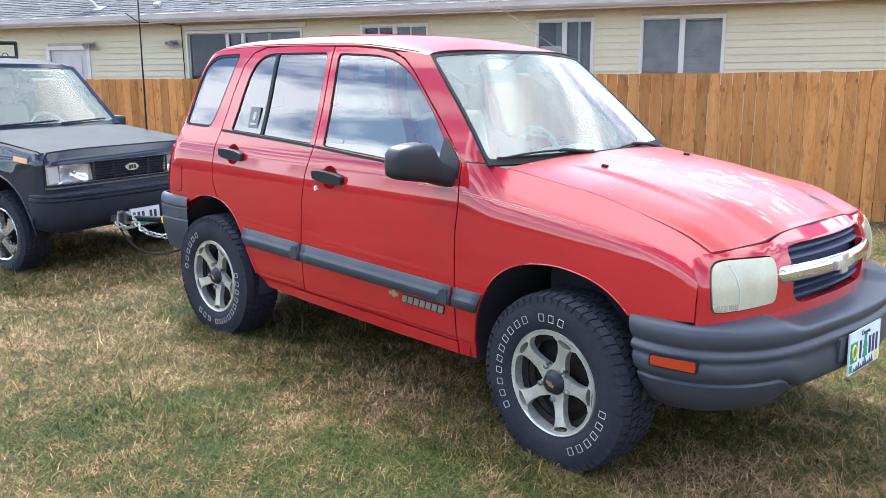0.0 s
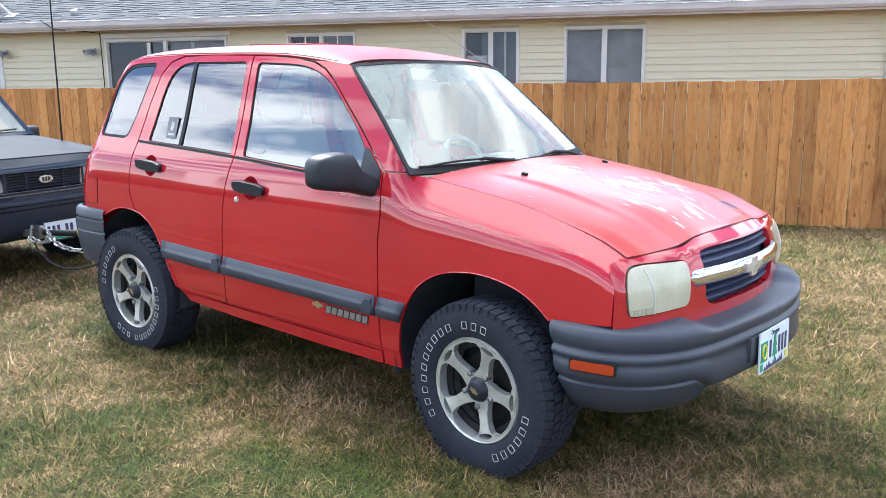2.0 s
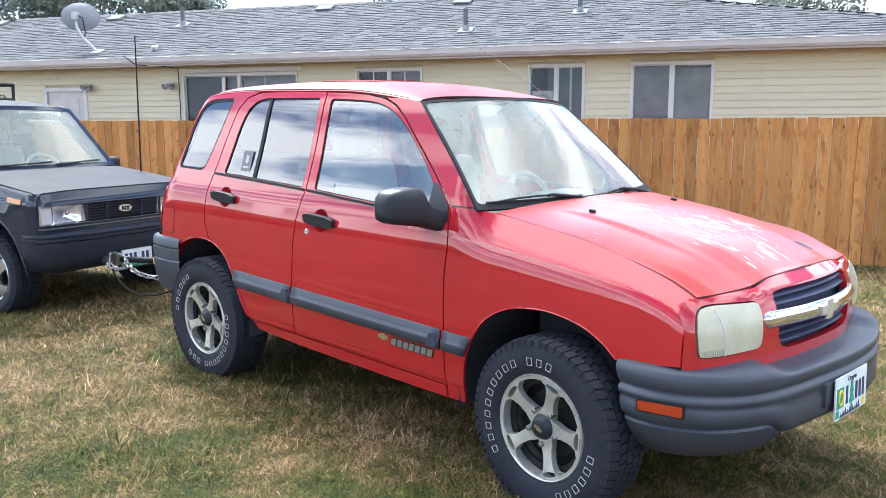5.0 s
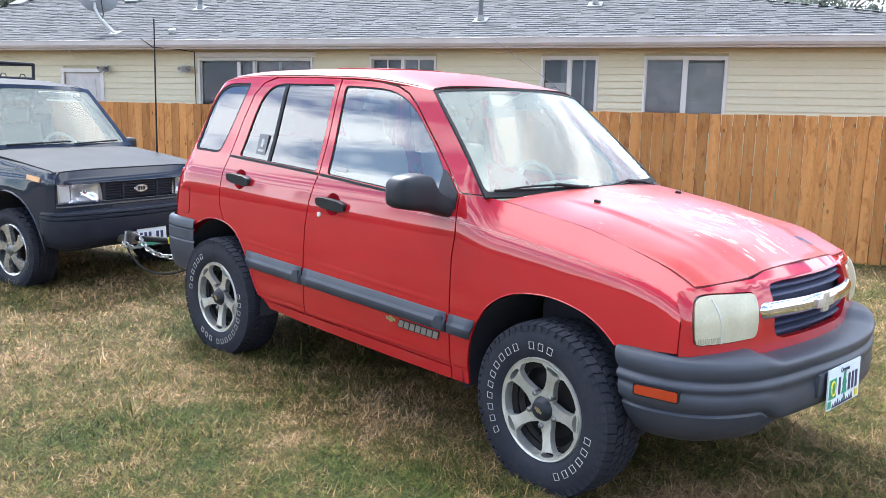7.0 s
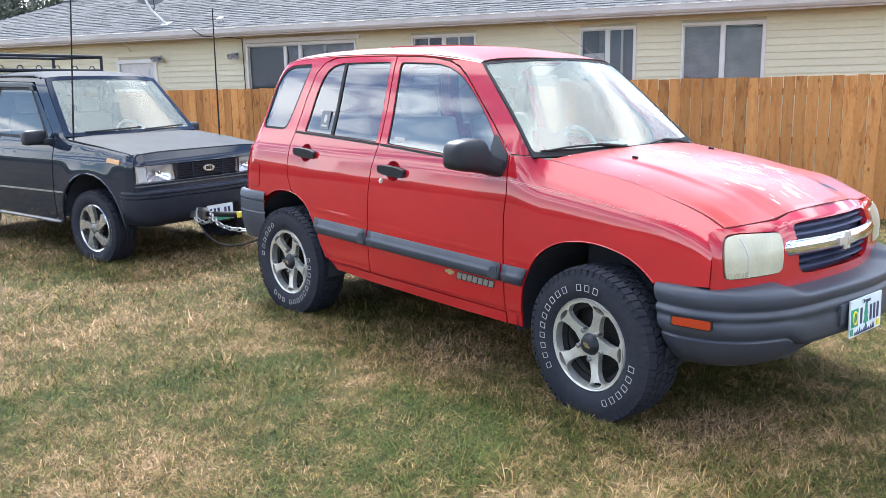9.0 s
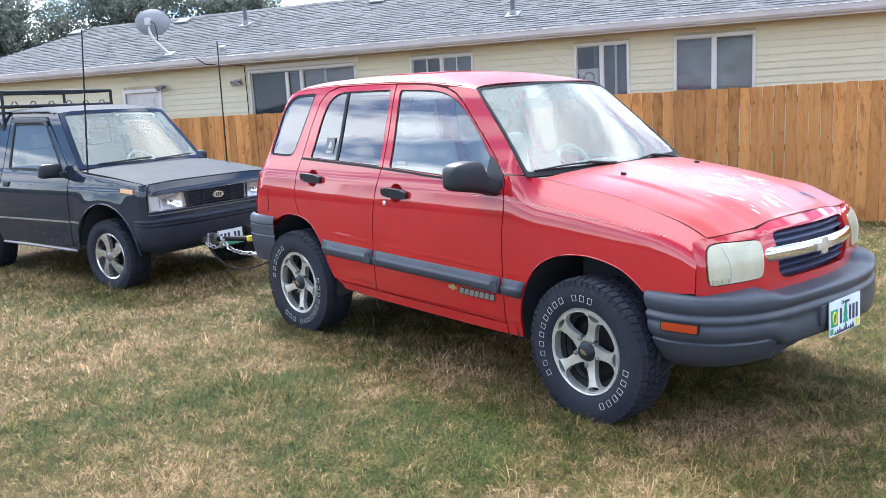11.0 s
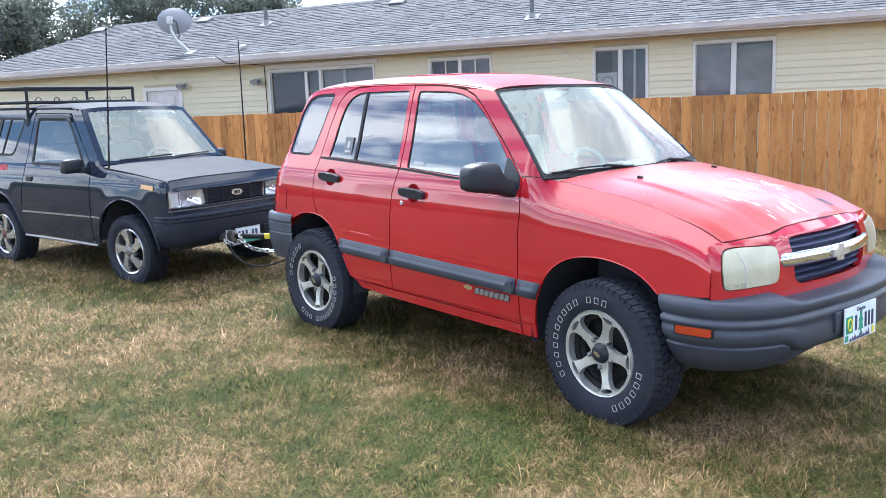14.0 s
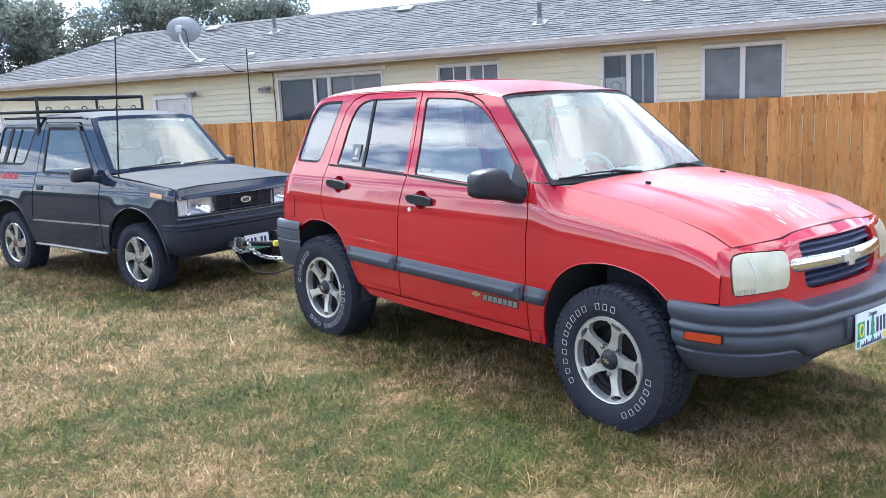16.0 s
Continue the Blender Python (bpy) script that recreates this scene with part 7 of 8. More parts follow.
def build_house():
    hs = thing("house", HM, "single-storey cream-sided house with a grey shingle hip roof", "house")
    holes = [(-3.46, -2.33, 1.32, 2.42), (-5.03, -4.21, 1.32, 2.42), (-7.93, -6.83, 1.75, 2.42), (-11.26, -9.06, 0.05, 2.40), (-14.27, -13.43, 0.05, 2.17)]
    part("wall", opening_wall(S0, S1, -0.45, 2.66, holes, 0.0, 0.16), WALLC, hs, "cream sided wall")
    part("wall", box(S0, S1, DEEP, DEEP + 0.16, -0.45, 2.66), SIDING, hs)
    for x in (S0, S1 - 0.16):
        part("wall", box(x, x + 0.16, 0.162, DEEP - 0.002, -0.45, 2.66), SIDING, hs)
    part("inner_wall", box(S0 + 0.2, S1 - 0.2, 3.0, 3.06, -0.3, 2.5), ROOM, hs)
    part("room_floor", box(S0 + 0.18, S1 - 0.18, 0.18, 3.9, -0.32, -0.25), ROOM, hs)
    # courses of lap siding, broken at the openings
    step = 0.104
    meshes = {}
    k = 0
    z = -0.20
    while z < 2.60:
        cuts = sorted((a - 0.034, b + 0.034) for a, b, c, d in holes if c - 0.05 < z + step and d + 0.05 > z)
        segs, at = [], S0
        for a, b in cuts:
            segs.append((at, a)); at = b
        segs.append((at, S1))
        for a, b in segs:
            key = (round(a, 2), round(b, 2))
            if key not in meshes:
                bm = prism([(-0.003, 0.0), (-0.022, 0.0), (-0.022, 0.006), (-0.004, step + 0.004), (-0.002, step + 0.004)], a + 0.002, b - 0.002, axis="x")
                meshes[key] = finish("siding_board", bm, SIDING)
            part("siding_board", meshes[key], None, hs, m=pose(0, 0, z))
        z += step
        k += 1
    part("corner_trim", box(S1 - 0.07, S1 + 0.006, -0.032, 0.17, -0.45, 2.60), TRIMW, hs, "white corner board")
    part("corner_trim", box(S0 - 0.006, S0 + 0.07, -0.032, 0.17, -0.45, 2.60), TRIMW, hs)
    window(hs, *holes[0], "blind")
    window(hs, *holes[1], "fan")
    window(hs, *holes[2], "panes")
    # patio slider, white header and jambs
    sl = window(hs, *holes[3], "room")
    part("header", box(-11.33, -8.95, -0.045, 0.0, 2.455, 2.53), TRIMW, sl)
    # small door
    a, b, c, d = holes[4]
    dr = part("door", opening_wall(a - 0.07, b + 0.07, c - 0.05, d + 0.07, [(a, b, c, d)], -0.035, 0.05), TRIMW, hs, "pale grey side door in white casing")
    part("leaf", box(a + 0.004, b - 0.004, 0.01, 0.05, c + 0.004, d - 0.004), DOORP, dr)
    for zz in (0.25, 1.05, 1.62):
        part("raised_panel", box(a + 0.14, b - 0.14, -0.004, 0.01, zz, min(zz + 0.48, d - 0.12), 0.004), DOORP, dr, sharp=30)
    # wall lamps
    for s in (-11.52, -13.28):
        lp = part("wall_lamp", box(s - 0.05, s + 0.05, -0.06, -0.02, 2.20, 2.30, 0.01), METALG, hs, "twin flood lamp", sharp=40)
        for dx in (-0.05, 0.06):
            part("lamp_head", lathe([(0.0, -0.05), (0.035, -0.05), (0.045, 0.02), (0.062, 0.06), (0.054, 0.062)], 16), METALG, lp, m=pose(s + dx, -0.10, 2.24, 25, 0, dx * 500), sharp=40)
    # soffit, fascia, gutter
    part("soffit", box(S0 - OVER + 0.02, S1 + OVER - 0.02, -OVER + 0.02, -0.03, 2.575, 2.59), SOFFIT, hs)
    for y0, y1 in ((-OVER, -OVER + 0.025), (DEEP + OVER + 0.13, DEEP + OVER + 0.155)):
        part("fascia", box(S0 - OVER, S1 + OVER, y0, y1, 2.555, 2.695), GUTTER, hs)
    for x in (S0 - OVER, S1 + OVER - 0.025):
        part("fascia", box(x, x + 0.025, -OVER + 0.027, DEEP + OVER + 0.128, 2.555, 2.695), GUTTER, hs)
    gp = [(-OVER - 0.003, 2.70), (-OVER - 0.003, 2.585), (-OVER - 0.055, 2.585), (-OVER - 0.085, 2.625), (-OVER - 0.095, 2.695), (-OVER - 0.108, 2.702), (-OVER - 0.088, 2.706), (-OVER - 0.080, 2.635), (-OVER - 0.050, 2.597), (-OVER - 0.015, 2.597), (-OVER - 0.015, 2.70)]
    part("gutter", prism(gp, S0 - OVER, S1 + OVER, axis="x"), GUTTER, hs, "pinkish-white metal gutter")
    dsp = part("downspout", box(0.98, 1.06, -0.095, -0.028, -0.30, 2.24, 0.006), TRIMW, hs, "white downspout with elbow", sharp=40)
    part("elbow", tube([(1.02, -0.06, 2.22), (1.02, -0.07, 2.30), (1.14, -OVER + 0.03, 2.50), (1.16, -OVER - 0.03, 2.60)], 0.035, 8), TRIMW, dsp, sharp=60)
    # service cable at the eave
    part("cable", tube([(-12.1, -OVER - 0.10, 2.74), (-11.85, -OVER - 0.10, 2.58), (-11.5, -0.28, 2.56), (-11.36, -0.04, 2.54), (-11.345, -0.05, 2.0), (-11.345, -0.05, 0.2)], 0.009, 6), BLACK_TRIM, hs, sharp=60)
    build_roof(hs)
    # roof furniture
    def on_roof(s, y):
        return EAVE + PITCH * (y + OVER)
    for s, y, h in ((-12.02, 1.15, 0.36), (-6.15, 0.28, 0.36), (-4.40, 0.95, 0.36)):
        vp = part("vent_pipe", tube([(s, y, on_roof(s, y) - 0.05), (s, y, on_roof(s, y) + h)], 0.040, 12), PIPE, hs, "dark plumbing vent pipe", sharp=60)
        part("flashing", prism(rounded([(-0.12, -0.12), (0.12, -0.12), (0.12, 0.12), (-0.12, 0.12)], 0.02, 2), 0, 0.012, axis="z"), FLASH, vp, m=Matrix.Translation((s, y, on_roof(s, y) + 0.022)) @ pose(0, 0, 0, math.degrees(math.atan(PITCH)), 0, 0))
        part("collar", lathe([(0.043, -0.10), (0.060, -0.02)], 14), FLASH, vp, m=Matrix.Translation((s, y, on_roof(s, y))) @ pose(0, 0, 0, 90, 0, 0))
    for s in (-17.0, -14.0, -9.3, -6.6):
        bv = part("ridge_vent", box(-0.16, 0.16, -0.13, 0.13, 0.0, 0.045, 0.015), FLASH, hs, "low metal roof vent", Matrix.Translation((s, RIDGE - 0.30, on_roof(s, RIDGE - 0.30) + 0.02)) @ pose(0, 0, 0, math.degrees(math.atan(PITCH)), 0, 0), sharp=40)
        part("vent_slot", box(-0.13, 0.13, -0.134, -0.128, 0.010, 0.030), PIPE, bv)
    part("roof_hood", box(-0.055, 0.055, -0.055, 0.055, 0, 0.075, 0.02), METALG, hs, "small metal roof hood", Matrix.Translation((-11.75, -0.10, on_roof(0, -0.10) + 0.01)) @ pose(0, 0, 0, 24, 0, 0), sharp=40)
    # thin weathered slip in front of the wall: a cable stay from eave to wall
    part("stay_wire", tube([(-13.82, -OVER - 0.05, 2.66), (-13.94, -0.04, 2.40)], 0.007, 5), TRIMW, hs)
    # satellite dish
    sd = thing("satellite_dish", HM @ pose(0, 0, 0), "grey oval satellite dish on a bent arm on the roof", "satellite dish")
    foot = Vector((-13.00, -0.10, on_roof(0, -0.10) + 0.015))
    top = foot + Vector((-0.50, 0.10, 0.46))
    part("foot_plate", box(-0.09, 0.09, -0.09, 0.09, 0.0, 0.012), METALG, sd, m=Matrix.Translation(foot) @ pose(0, 0, 0, 24, 0, 0))
    part("mast", tube([foot, foot + Vector((-0.38, 0.06, 0.30)), foot + Vector((-0.47, 0.06, 0.46)), top + Vector((0, 0, 0.16))], 0.028, 10), METALG, sd, sharp=60)
    rows = []
    for k in range(7):
        r = k / 6
        rows.append([(0.33 * r * math.cos(a), 0.09 * (r * r) - 0.09, 0.27 * r * math.sin(a)) for a in [math.tau * j / 32 for j in range(33)]])
    db = loft(rows)
    bmesh.ops.remove_doubles(db, verts=db.verts[:], dist=1e-4)
    bmesh.ops.solidify(db, geom=db.faces[:], thickness=0.012)
    bmesh.ops.recalc_face_normals(db, faces=db.faces[:])
    part("reflector", db, DISHG, sd, "grey oval reflector", Matrix.Translation(top + Vector((0.02, 0.10, 0.19))) @ pose(0, 0, 0, 0, 0, 34) @ pose(0, 0, 0, -16, 0, 0), sharp=60)
    part("hub_bracket", box(-0.06, 0.06, -0.10, 0.0, -0.07, 0.07, 0.01), METALG, sd, m=Matrix.Translation(top + Vector((0, 0.04, 0.20))), sharp=40)
    part("feed_cable", tube([top + Vector((0.02, 0, 0.22)), top + Vector((0.16, -0.02, 0.16)), top + Vector((0.20, -0.02, -0.10)), foot + Vector((-0.30, 0.05, 0.26))], 0.010, 6), BLACK_TRIM, sd, sharp=60)
    return hs


def build_roof(hs):
    """Hip roof: each course of shingles is a thin lapped strip cut into tabs of uneven tone."""
    MATR = shingle_material()
    rng = random.Random(4)
    reach = RIDGE + OVER
    verts, faces = [], []
    lap = 0.100
    run = math.hypot(1, PITCH)
    n = int(reach * run / lap)
    def strip(p0, d, width, v0, v1, inward):
        at = 0.0
        while at < width - 0.01:
            w = min(rng.uniform(0.10, 0.24), width - at)
            b = len(verts)
            up = 0.009 + rng.uniform(0, 0.013)
            low = v0 - rng.uniform(0, 0.020)
            for q, vv, h in ((at + 0.002, low, up), (at + w - 0.002, low, up), (at + w - 0.002, v1, 0.004), (at + 0.002, v1, 0.004), (at + 0.002, low, 0.0), (at + w - 0.002, low, 0.0)):
                p = p0 + d * q + inward * vv
                verts.append((p.x, p.y, EAVE + PITCH * vv + h))
            faces.append((b, b + 1, b + 2, b + 3)); faces.append((b + 4, b + 5, b + 1, b))
            at += w
    cx0, cx1, cy0, cy1 = S0 - OVER, S1 + OVER, -OVER - 0.02, DEEP + OVER + 0.02
    for k in range(n + 1):
        v0, v1 = k * lap / run, min(reach, (k + 1.12) * lap / run)
        vm = v0
        strip(Vector((cx0 + vm, cy0, 0)), Vector((1, 0, 0)), cx1 - cx0 - (1 + LONG_HIP) * vm, v0, v1, Vector((0, 1, 0)))
        strip(Vector((cx0, cy0 + vm, 0)), Vector((0, 1, 0)), max(0, cy1 - cy0 - 2 * vm), v0, v1, Vector((1, 0, 0)))
        strip(Vector((cx1, cy0 + vm, 0)), Vector((0, 1, 0)), max(0, cy1 - cy0 - 2 * vm), v0, v1, Vector((-LONG_HIP, 0, 0)))
        strip(Vector((cx0 + vm, cy1, 0)), Vector((1, 0, 0)), cx1 - cx0 - (1 + LONG_HIP) * vm, v0, v1, Vector((0, -1, 0)))
    me = bpy.data.meshes.new("roof")
    me.from_pydata(verts, [], faces)
    me.materials.append(MATR)
    roof = new("roof", me)
    roof.parent = hs
    tagged(roof, "grey asphalt shingle hip roof", kind="stuff")
    # decking below, ridge and hip caps
    zr = EAVE + PITCH * reach - 0.01
    db = bmesh.new()
    a, b, c, d = [db.verts.new((x, y, EAVE - 0.012)) for x, y in ((cx0, cy0, ), (cx1, cy0), (cx1, cy1), (cx0, cy1))]
    e, f = db.verts.new((cx0 + reach, RIDGE, zr)), db.verts.new((cx1 - reach * LONG_HIP, RIDGE, zr))
    for q in ((a, b, f, e), (b, c, f), (c, d, e, f), (d, a, e)):
        db.faces.new(q)
    db.faces.new((d, c, b, a))
    part("deck", db, PIPE, hs)
    caps = bmesh.new()
    ends = [(Vector((cx0 + reach, RIDGE, zr + 0.02)), Vector((cx1 - reach * LONG_HIP, RIDGE, zr + 0.02)))]
    for cx, cy in ((cx0, cy0), (cx1, cy0), (cx0, cy1), (cx1, cy1)):
        ends.append((Vector((cx, cy, EAVE + 0.012)), Vector((cx0 + reach if cx == cx0 else cx1 - reach * LONG_HIP, RIDGE, zr + 0.012))))
    for p, q in ends:
        m = int((q - p).length / 0.2)
        d = (q - p).normalized()
        s = d.cross(Vector((0, 0, 1))).normalized()
        for i in range(m):
            o, o2 = p.lerp(q, i / m), p.lerp(q, (i + 1.15) / m)
            vs = [caps.verts.new(o + s * k - Vector((0, 0, abs(k) * 0.42 - 0.018))) for k in (-0.13, 0, 0.13)] + [caps.verts.new(o2 + s * k - Vector((0, 0, abs(k) * 0.42 - 0.006))) for k in (-0.13, 0, 0.13)]
            caps.faces.new((vs[0], vs[1], vs[4], vs[3])); caps.faces.new((vs[1], vs[2], vs[5], vs[4]))
    cp = part("ridge_capping", caps, MATR, hs)
    tagged(cp, "grey shingle ridge and hip capping", kind="stuff")


# ---- board fence ----
def fence_material():
    m = mat("cedar_boards", (0.455, 0.193, 0.058), 0.7, col2=(0.555, 0.275, 0.096), scale=2.2, blend=(0.3, 0.75), fine=0.15, fscale=38, stretch=(7, 7, 0.5), bump=0.2, bscale=26, rnd=0.24, spec=0.2)
    n, l = m.node_tree.nodes, m.node_tree.links
    b = n["Principled BSDF"]
    tc = n.new("ShaderNodeTexCoord")
    oi = n.new("ShaderNodeObjectInfo")
    ad = n.new("ShaderNodeVectorMath"); ad.operation = "ADD"
    sc = n.new("ShaderNodeVectorMath"); sc.operation = "SCALE"; sc.inputs["Scale"].default_value = 37.0
    cmb = n.new("ShaderNodeCombineXYZ")
    l.new(oi.outputs["Random"], cmb.inputs[0]); l.new(oi.outputs["Random"], cmb.inputs[2])
    l.new(cmb.outputs[0], sc.inputs[0]); l.new(tc.outputs["Object"], ad.inputs[0]); l.new(sc.outputs[0], ad.inputs[1])
    for node in [q for q in n if q.type == "MAPPING"]:
        l.new(ad.outputs[0], node.inputs[0])
    # knots
    vo = n.new("ShaderNodeTexVoronoi")
    vo.inputs["Scale"].default_value = 3.2
    mp = n.new("ShaderNodeMapping"); mp.inputs["Scale"].default_value = (1.6, 1.0, 0.9)
    l.new(ad.outputs[0], mp.inputs[0]); l.new(mp.outputs[0], vo.inputs["Vector"])
    kr = n.new("ShaderNodeMapRange")
    kr.inputs["From Min"].default_value, kr.inputs["From Max"].default_value, kr.inputs["To Min"].default_value, kr.inputs["To Max"].default_value = 0.05, 0.11, 0.45, 1.0
    l.new(vo.outputs["Distance"], kr.inputs["Value"])
    mu = n.new("ShaderNodeMix"); mu.data_type = "RGBA"; mu.blend_type = "MULTIPLY"; mu.inputs[0].default_value = 1.0
    old = b.inputs["Base Color"].links[0].from_socket
    l.new(old, mu.inputs[6]); l.new(kr.outputs[0], mu.inputs[7]); l.new(mu.outputs[2], b.inputs["Base Color"])
    # reddish heartwood in long uneven flames, and scattered dark flecks
    flame = n.new("ShaderNodeTexNoise")
    flame.inputs["Scale"].default_value, flame.inputs["Detail"].default_value, flame.inputs["Distortion"].default_value = 2.6, 4, 1.2
    fm_ = n.new("ShaderNodeMapping"); fm_.inputs["Scale"].default_value = (4.0, 1.0, 1.1)
    l.new(ad.outputs[0], fm_.inputs[0]); l.new(fm_.outputs[0], flame.inputs["Vector"])
    fr = n.new("ShaderNodeMapRange")
    fr.inputs["From Min"].default_value, fr.inputs["From Max"].default_value, fr.inputs["To Max"].default_value = 0.50, 0.72, 0.75
    l.new(flame.outputs["Fac"], fr.inputs["Value"])
    heart = n.new("ShaderNodeMix"); heart.data_type = "RGBA"; heart.inputs[7].default_value = (0.255, 0.088, 0.028, 1)
    l.new(fr.outputs[0], heart.inputs[0]); l.new(mu.outputs[2], heart.inputs[6])
    # some boards redder and darker
    hu = n.new("ShaderNodeHueSaturation")
    pw = n.new("ShaderNodeMapRange")
    pw.inputs["From Min"].default_value, pw.inputs["From Max"].default_value, pw.inputs["To Min"].default_value, pw.inputs["To Max"].default_value = 0.82, 0.86, 1.0, 0.60
    l.new(oi.outputs["Random"], pw.inputs["Value"]); l.new(pw.outputs[0], hu.inputs["Value"])
    l.new(heart.outputs[2], hu.inputs["Color"]); l.new(hu.outputs[0], b.inputs["Base Color"])
    return m


def build_fence():
    FM = pose(0, 7.282, 0, 0, 0, 24.18)
    fn = thing("fence", FM, "new cedar board fence with upright boards", "fence")
    fm = fence_material()
    rng = random.Random(11)
    kinds = []
    for k in range(6):
        w, h = 0.1385 - 0.0008 * k, 1.90
        bm = box(-w / 2, w / 2, -0.009, 0.009, -h, 0.0, 0.0)
        bmesh.ops.subdivide_edges(bm, edges=[e for e in bm.edges if abs(e.verts[0].co.z - e.verts[1].co.z) > 1], cuts=5)
        for v in bm.verts:
            v.co.y += 0.004 * math.sin(v.co.z * (2 + k) + k)
            v.co.x += 0.0016 * math.sin(v.co.z * 3.1 + k * 2)
        kinds.append(finish("board", bm, fm))
    n = int((7.0 + 19.5) / 0.143)
    for i in range(n):
        s = -19.5 + 0.143 * i
        z = 1.617 + rng.uniform(-0.008, 0.008)
        if 0.2 < s < 2.0:
            z += 0.012
        part("board", kinds[rng.randrange(6)], None, fn, m=pose(s, rng.uniform(-0.003, 0.003), z, rng.uniform(-0.4, 0.4), rng.uniform(-0.25, 0.25), rng.uniform(-0.8, 0.8)))
    for z in (0.05, 0.75, 1.38):
        part("rail", box(-19.5, 7.0, 0.012, 0.05, z, z + 0.088), fm, fn)
    for i in range(12):
        s = -19.0 + 2.4 * i
        part("post", box(s - 0.045, s + 0.045, 0.052, 0.142, -0.6, 1.50), fm, fn)
    return fn


# ---- trees behind the house ----
BARK = mat("grey_brown_bark", (0.10, 0.085, 0.070), 0.9, col2=(0.15, 0.13, 0.11), scale=6, fine=0.2, fscale=30, stretch=(1, 1, 0.3), bump=0.5, bscale=20)


def leaf_material(name, a, b):
    m = mat(name, a, 0.6, col2=b, scale=0.35, fine=0.1, fscale=4, island=0.30, spec=0.12)
    n, l = m.node_tree.nodes, m.node_tree.links
    bs = n["Principled BSDF"]
    tr = n.new("ShaderNodeBsdfTranslucent")
    l.new(bs.inputs["Base Color"].links[0].from_socket, tr.inputs["Color"])
    ms = n.new("ShaderNodeMixShader"); ms.inputs[0].default_value = 0.5
    l.new(bs.outputs[0], ms.inputs[1]); l.new(tr.outputs[0], ms.inputs[2])
    l.new(ms.outputs[0], n["Material Output"].inputs[0])
    return m


# LEAF is paled and greyed: the haze before the trees is in its colour
LEAF = leaf_material("haze_paled_green_leaves", (0.145, 0.166, 0.145), (0.195, 0.218, 0.185))
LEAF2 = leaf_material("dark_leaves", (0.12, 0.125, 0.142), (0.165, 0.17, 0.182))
NEEDLE = leaf_material("conifer_needles", (0.075, 0.115, 0.085), (0.11, 0.155, 0.115))


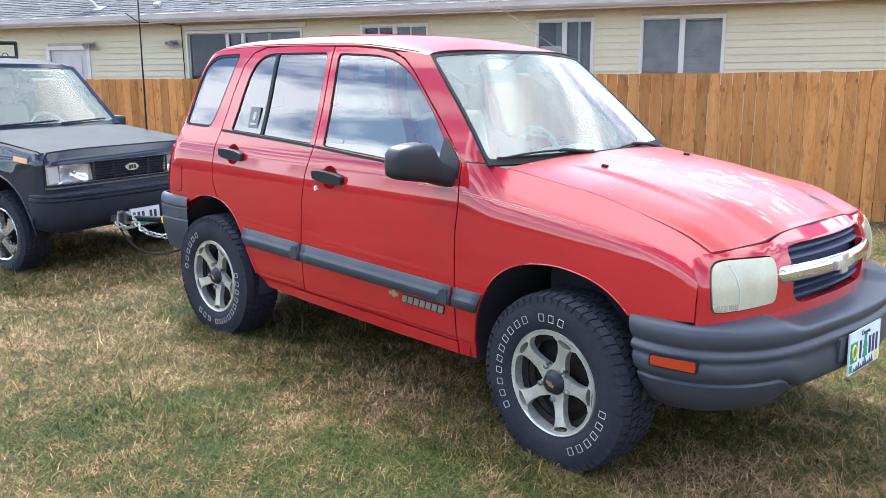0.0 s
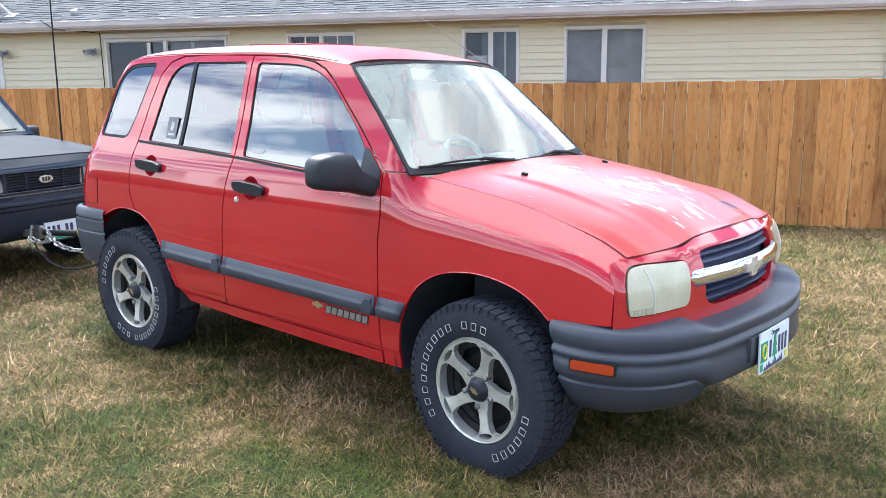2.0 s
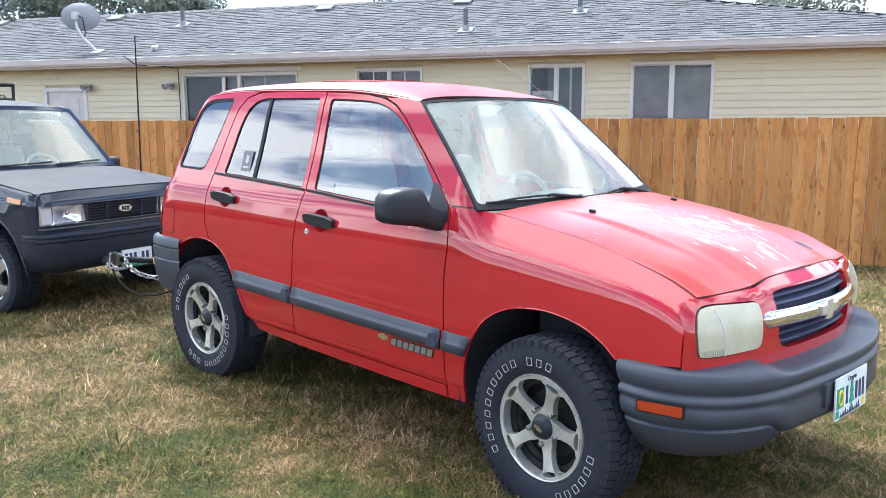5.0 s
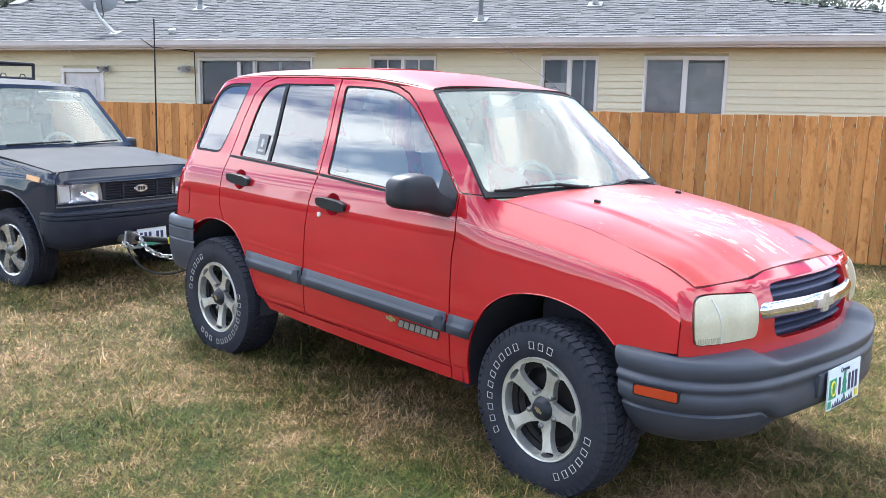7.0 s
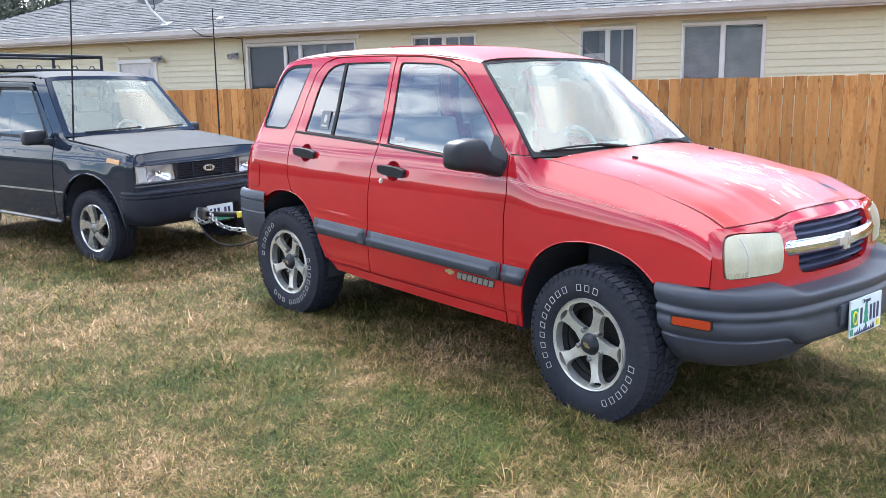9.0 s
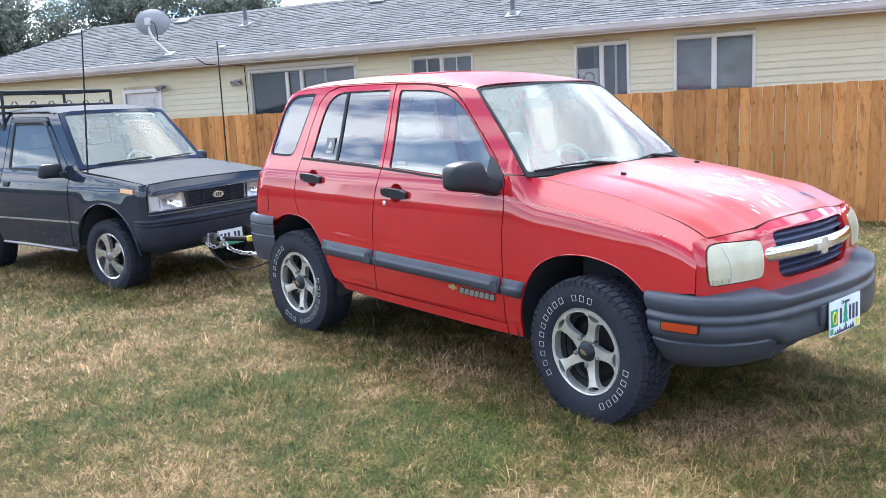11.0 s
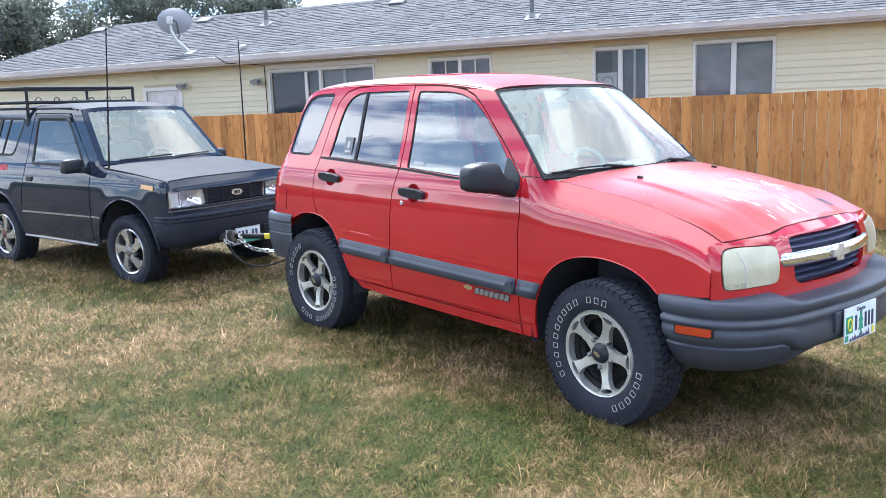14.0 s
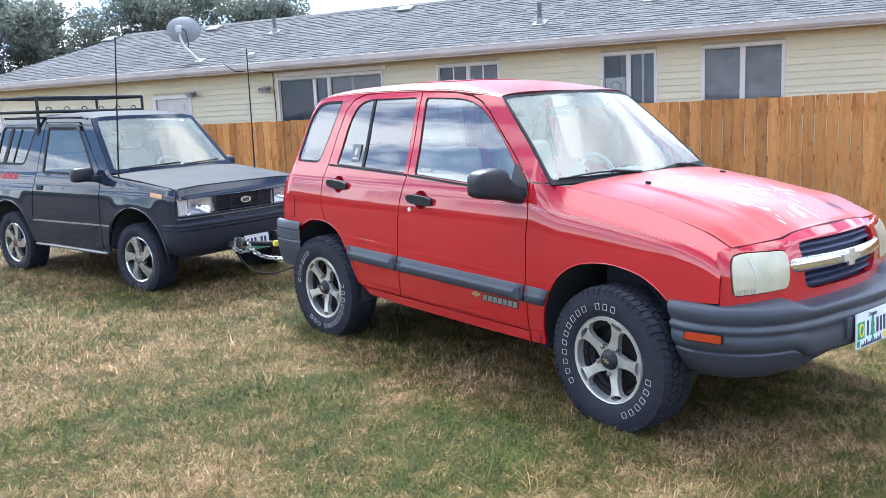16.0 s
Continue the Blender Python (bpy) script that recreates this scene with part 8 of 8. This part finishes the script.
def build_tree(x, y, height, spread, seed, leaf, label, conifer=False, n_leaf=26000, size=0.078):
    rng = np.random.default_rng(seed)
    t = thing("tree", pose(x, y, 0), label, "tree", "trees behind the house")
    tr = tube([(0, 0, -0.5), (0.05, 0.0, height * 0.25), (-0.05, 0.08, height * 0.55), (0.0, 0.0, height * 0.92)], 0.04 * height * 0.55, 10, taper=0.03)
    part("trunk", tr, BARK, t, sharp=60)
    tips = []
    nl = 26 if not conifer else 46
    for i in range(nl):
        if conifer:
            z0 = height * (0.15 + 0.8 * i / nl)
            ln = spread * (1 - (z0 / height)) * rng.uniform(0.75, 1.05) + 0.3
            a = rng.uniform(0, math.tau)
            p0, p1 = Vector((0, 0, z0)), Vector((ln * math.cos(a), ln * math.sin(a), z0 - 0.18 * ln))
        else:
            z0 = height * rng.uniform(0.22, 0.75)
            a = rng.uniform(0, math.tau)
            ln = spread * rng.uniform(0.55, 1.0)
            el = rng.uniform(0.15, 1.0)
            p0, p1 = Vector((0, 0, z0)), Vector((ln * math.cos(a) * math.cos(el), ln * math.sin(a) * math.cos(el), min(height * 1.0, z0 + ln * math.sin(el) * 0.9)))
        mid = p0.lerp(p1, 0.5) + Vector((0, 0, 0.1 * ln if not conifer else 0.0))
        if i % 2 == 0 or not conifer:
            part("limb", tube([p0, mid, p1], 0.012 * height * 0.5, 6, taper=0.02), BARK, t, sharp=60)
        for q in range(3 if not conifer else 5):
            f = rng.uniform(0.35, 1.0) if not conifer else (q + 1) / 5
            tips.append((p0.lerp(p1, f) + Vector(rng.normal(0, 0.25 if not conifer else 0.1, 3)), (0.9 if not conifer else 0.42) * rng.uniform(0.6, 1.25) * (spread / 3.5)))
    # leaves crowd round the limb ends in uneven clumps
    C = np.array([tuple(p) for p, r in tips]); R = np.array([r for p, r in tips])
    k = rng.integers(0, len(C), n_leaf)
    d = rng.normal(0, 1, (n_leaf, 3)); d /= np.linalg.norm(d, axis=1)[:, None]
    pos = C[k] + d * (R[k] * rng.uniform(0.25, 1.0, n_leaf) ** 0.5)[:, None] * np.array([1, 1, 0.75 if not conifer else 0.35])
    u = rng.normal(0, 1, (n_leaf, 3)); u /= np.linalg.norm(u, axis=1)[:, None]
    w = np.cross(u, rng.normal(0, 1, (n_leaf, 3))); w /= np.linalg.norm(w, axis=1)[:, None]
    s = size * rng.uniform(0.6, 1.4, n_leaf)[:, None]
    V = np.stack([pos - u * s, pos + w * s * 0.5, pos + u * s, pos - w * s * 0.5], 1)
    me = bpy.data.meshes.new("crown")
    F = np.arange(n_leaf * 4, dtype=np.int32)
    me.vertices.add(n_leaf * 4); me.vertices.foreach_set("co", V.reshape(-1))
    me.loops.add(n_leaf * 4); me.loops.foreach_set("vertex_index", F)
    me.polygons.add(n_leaf); me.polygons.foreach_set("loop_start", F[::4].copy())
    me.update(calc_edges=True)
    me.materials.append(leaf)
    part("crown", me, None, t, "uneven leafy crown")
    return t


build_lawn()
build_red()
build_black()
build_tow()
build_chain()
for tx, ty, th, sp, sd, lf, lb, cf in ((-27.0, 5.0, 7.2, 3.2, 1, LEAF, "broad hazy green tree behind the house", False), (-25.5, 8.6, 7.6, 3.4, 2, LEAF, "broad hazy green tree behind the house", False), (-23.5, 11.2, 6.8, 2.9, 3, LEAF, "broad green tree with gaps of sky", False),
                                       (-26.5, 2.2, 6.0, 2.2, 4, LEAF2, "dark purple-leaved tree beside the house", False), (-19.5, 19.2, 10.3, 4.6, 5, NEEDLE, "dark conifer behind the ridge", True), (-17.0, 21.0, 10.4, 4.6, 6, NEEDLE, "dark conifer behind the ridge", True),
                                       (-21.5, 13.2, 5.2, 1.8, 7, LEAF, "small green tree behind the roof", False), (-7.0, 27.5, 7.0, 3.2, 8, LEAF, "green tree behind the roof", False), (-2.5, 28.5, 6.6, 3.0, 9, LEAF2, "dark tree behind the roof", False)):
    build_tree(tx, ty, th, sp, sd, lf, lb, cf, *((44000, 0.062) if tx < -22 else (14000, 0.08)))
build_house()
build_fence()


# ---- unseen far hedge, added to close the open lawn behind the camera ----
UNSEEN_HEDGE = mat("unseen_hedge", (0.045, 0.060, 0.030), 0.9, col2=(0.075, 0.090, 0.045), scale=0.5, fine=0.3, fscale=6, bump=1.0, bscale=3)
rows = []
for k in range(61):
    a = radians(172 + 236 * k / 60)
    r = 48 + 1.5 * noise.noise((k * 0.7, 0, 0))
    h = 2.2 + 1.0 * noise.noise((k * 0.45, 5.0, 0))
    rows.append([(r * math.cos(a), r * math.sin(a), -1.0), ((r + 0.4) * math.cos(a), (r + 0.4) * math.sin(a), h * 0.6), ((r + 1.5) * math.cos(a), (r + 1.5) * math.sin(a), h), ((r + 3.5) * math.cos(a), (r + 3.5) * math.sin(a), h * 0.7), ((r + 4) * math.cos(a), (r + 4) * math.sin(a), -1.0)])
tagged(new("backdrop", finish("backdrop", loft(rows), UNSEEN_HEDGE, True)), "unseen dark green hedge added far beyond the lawn", "hedge", kind="structure")
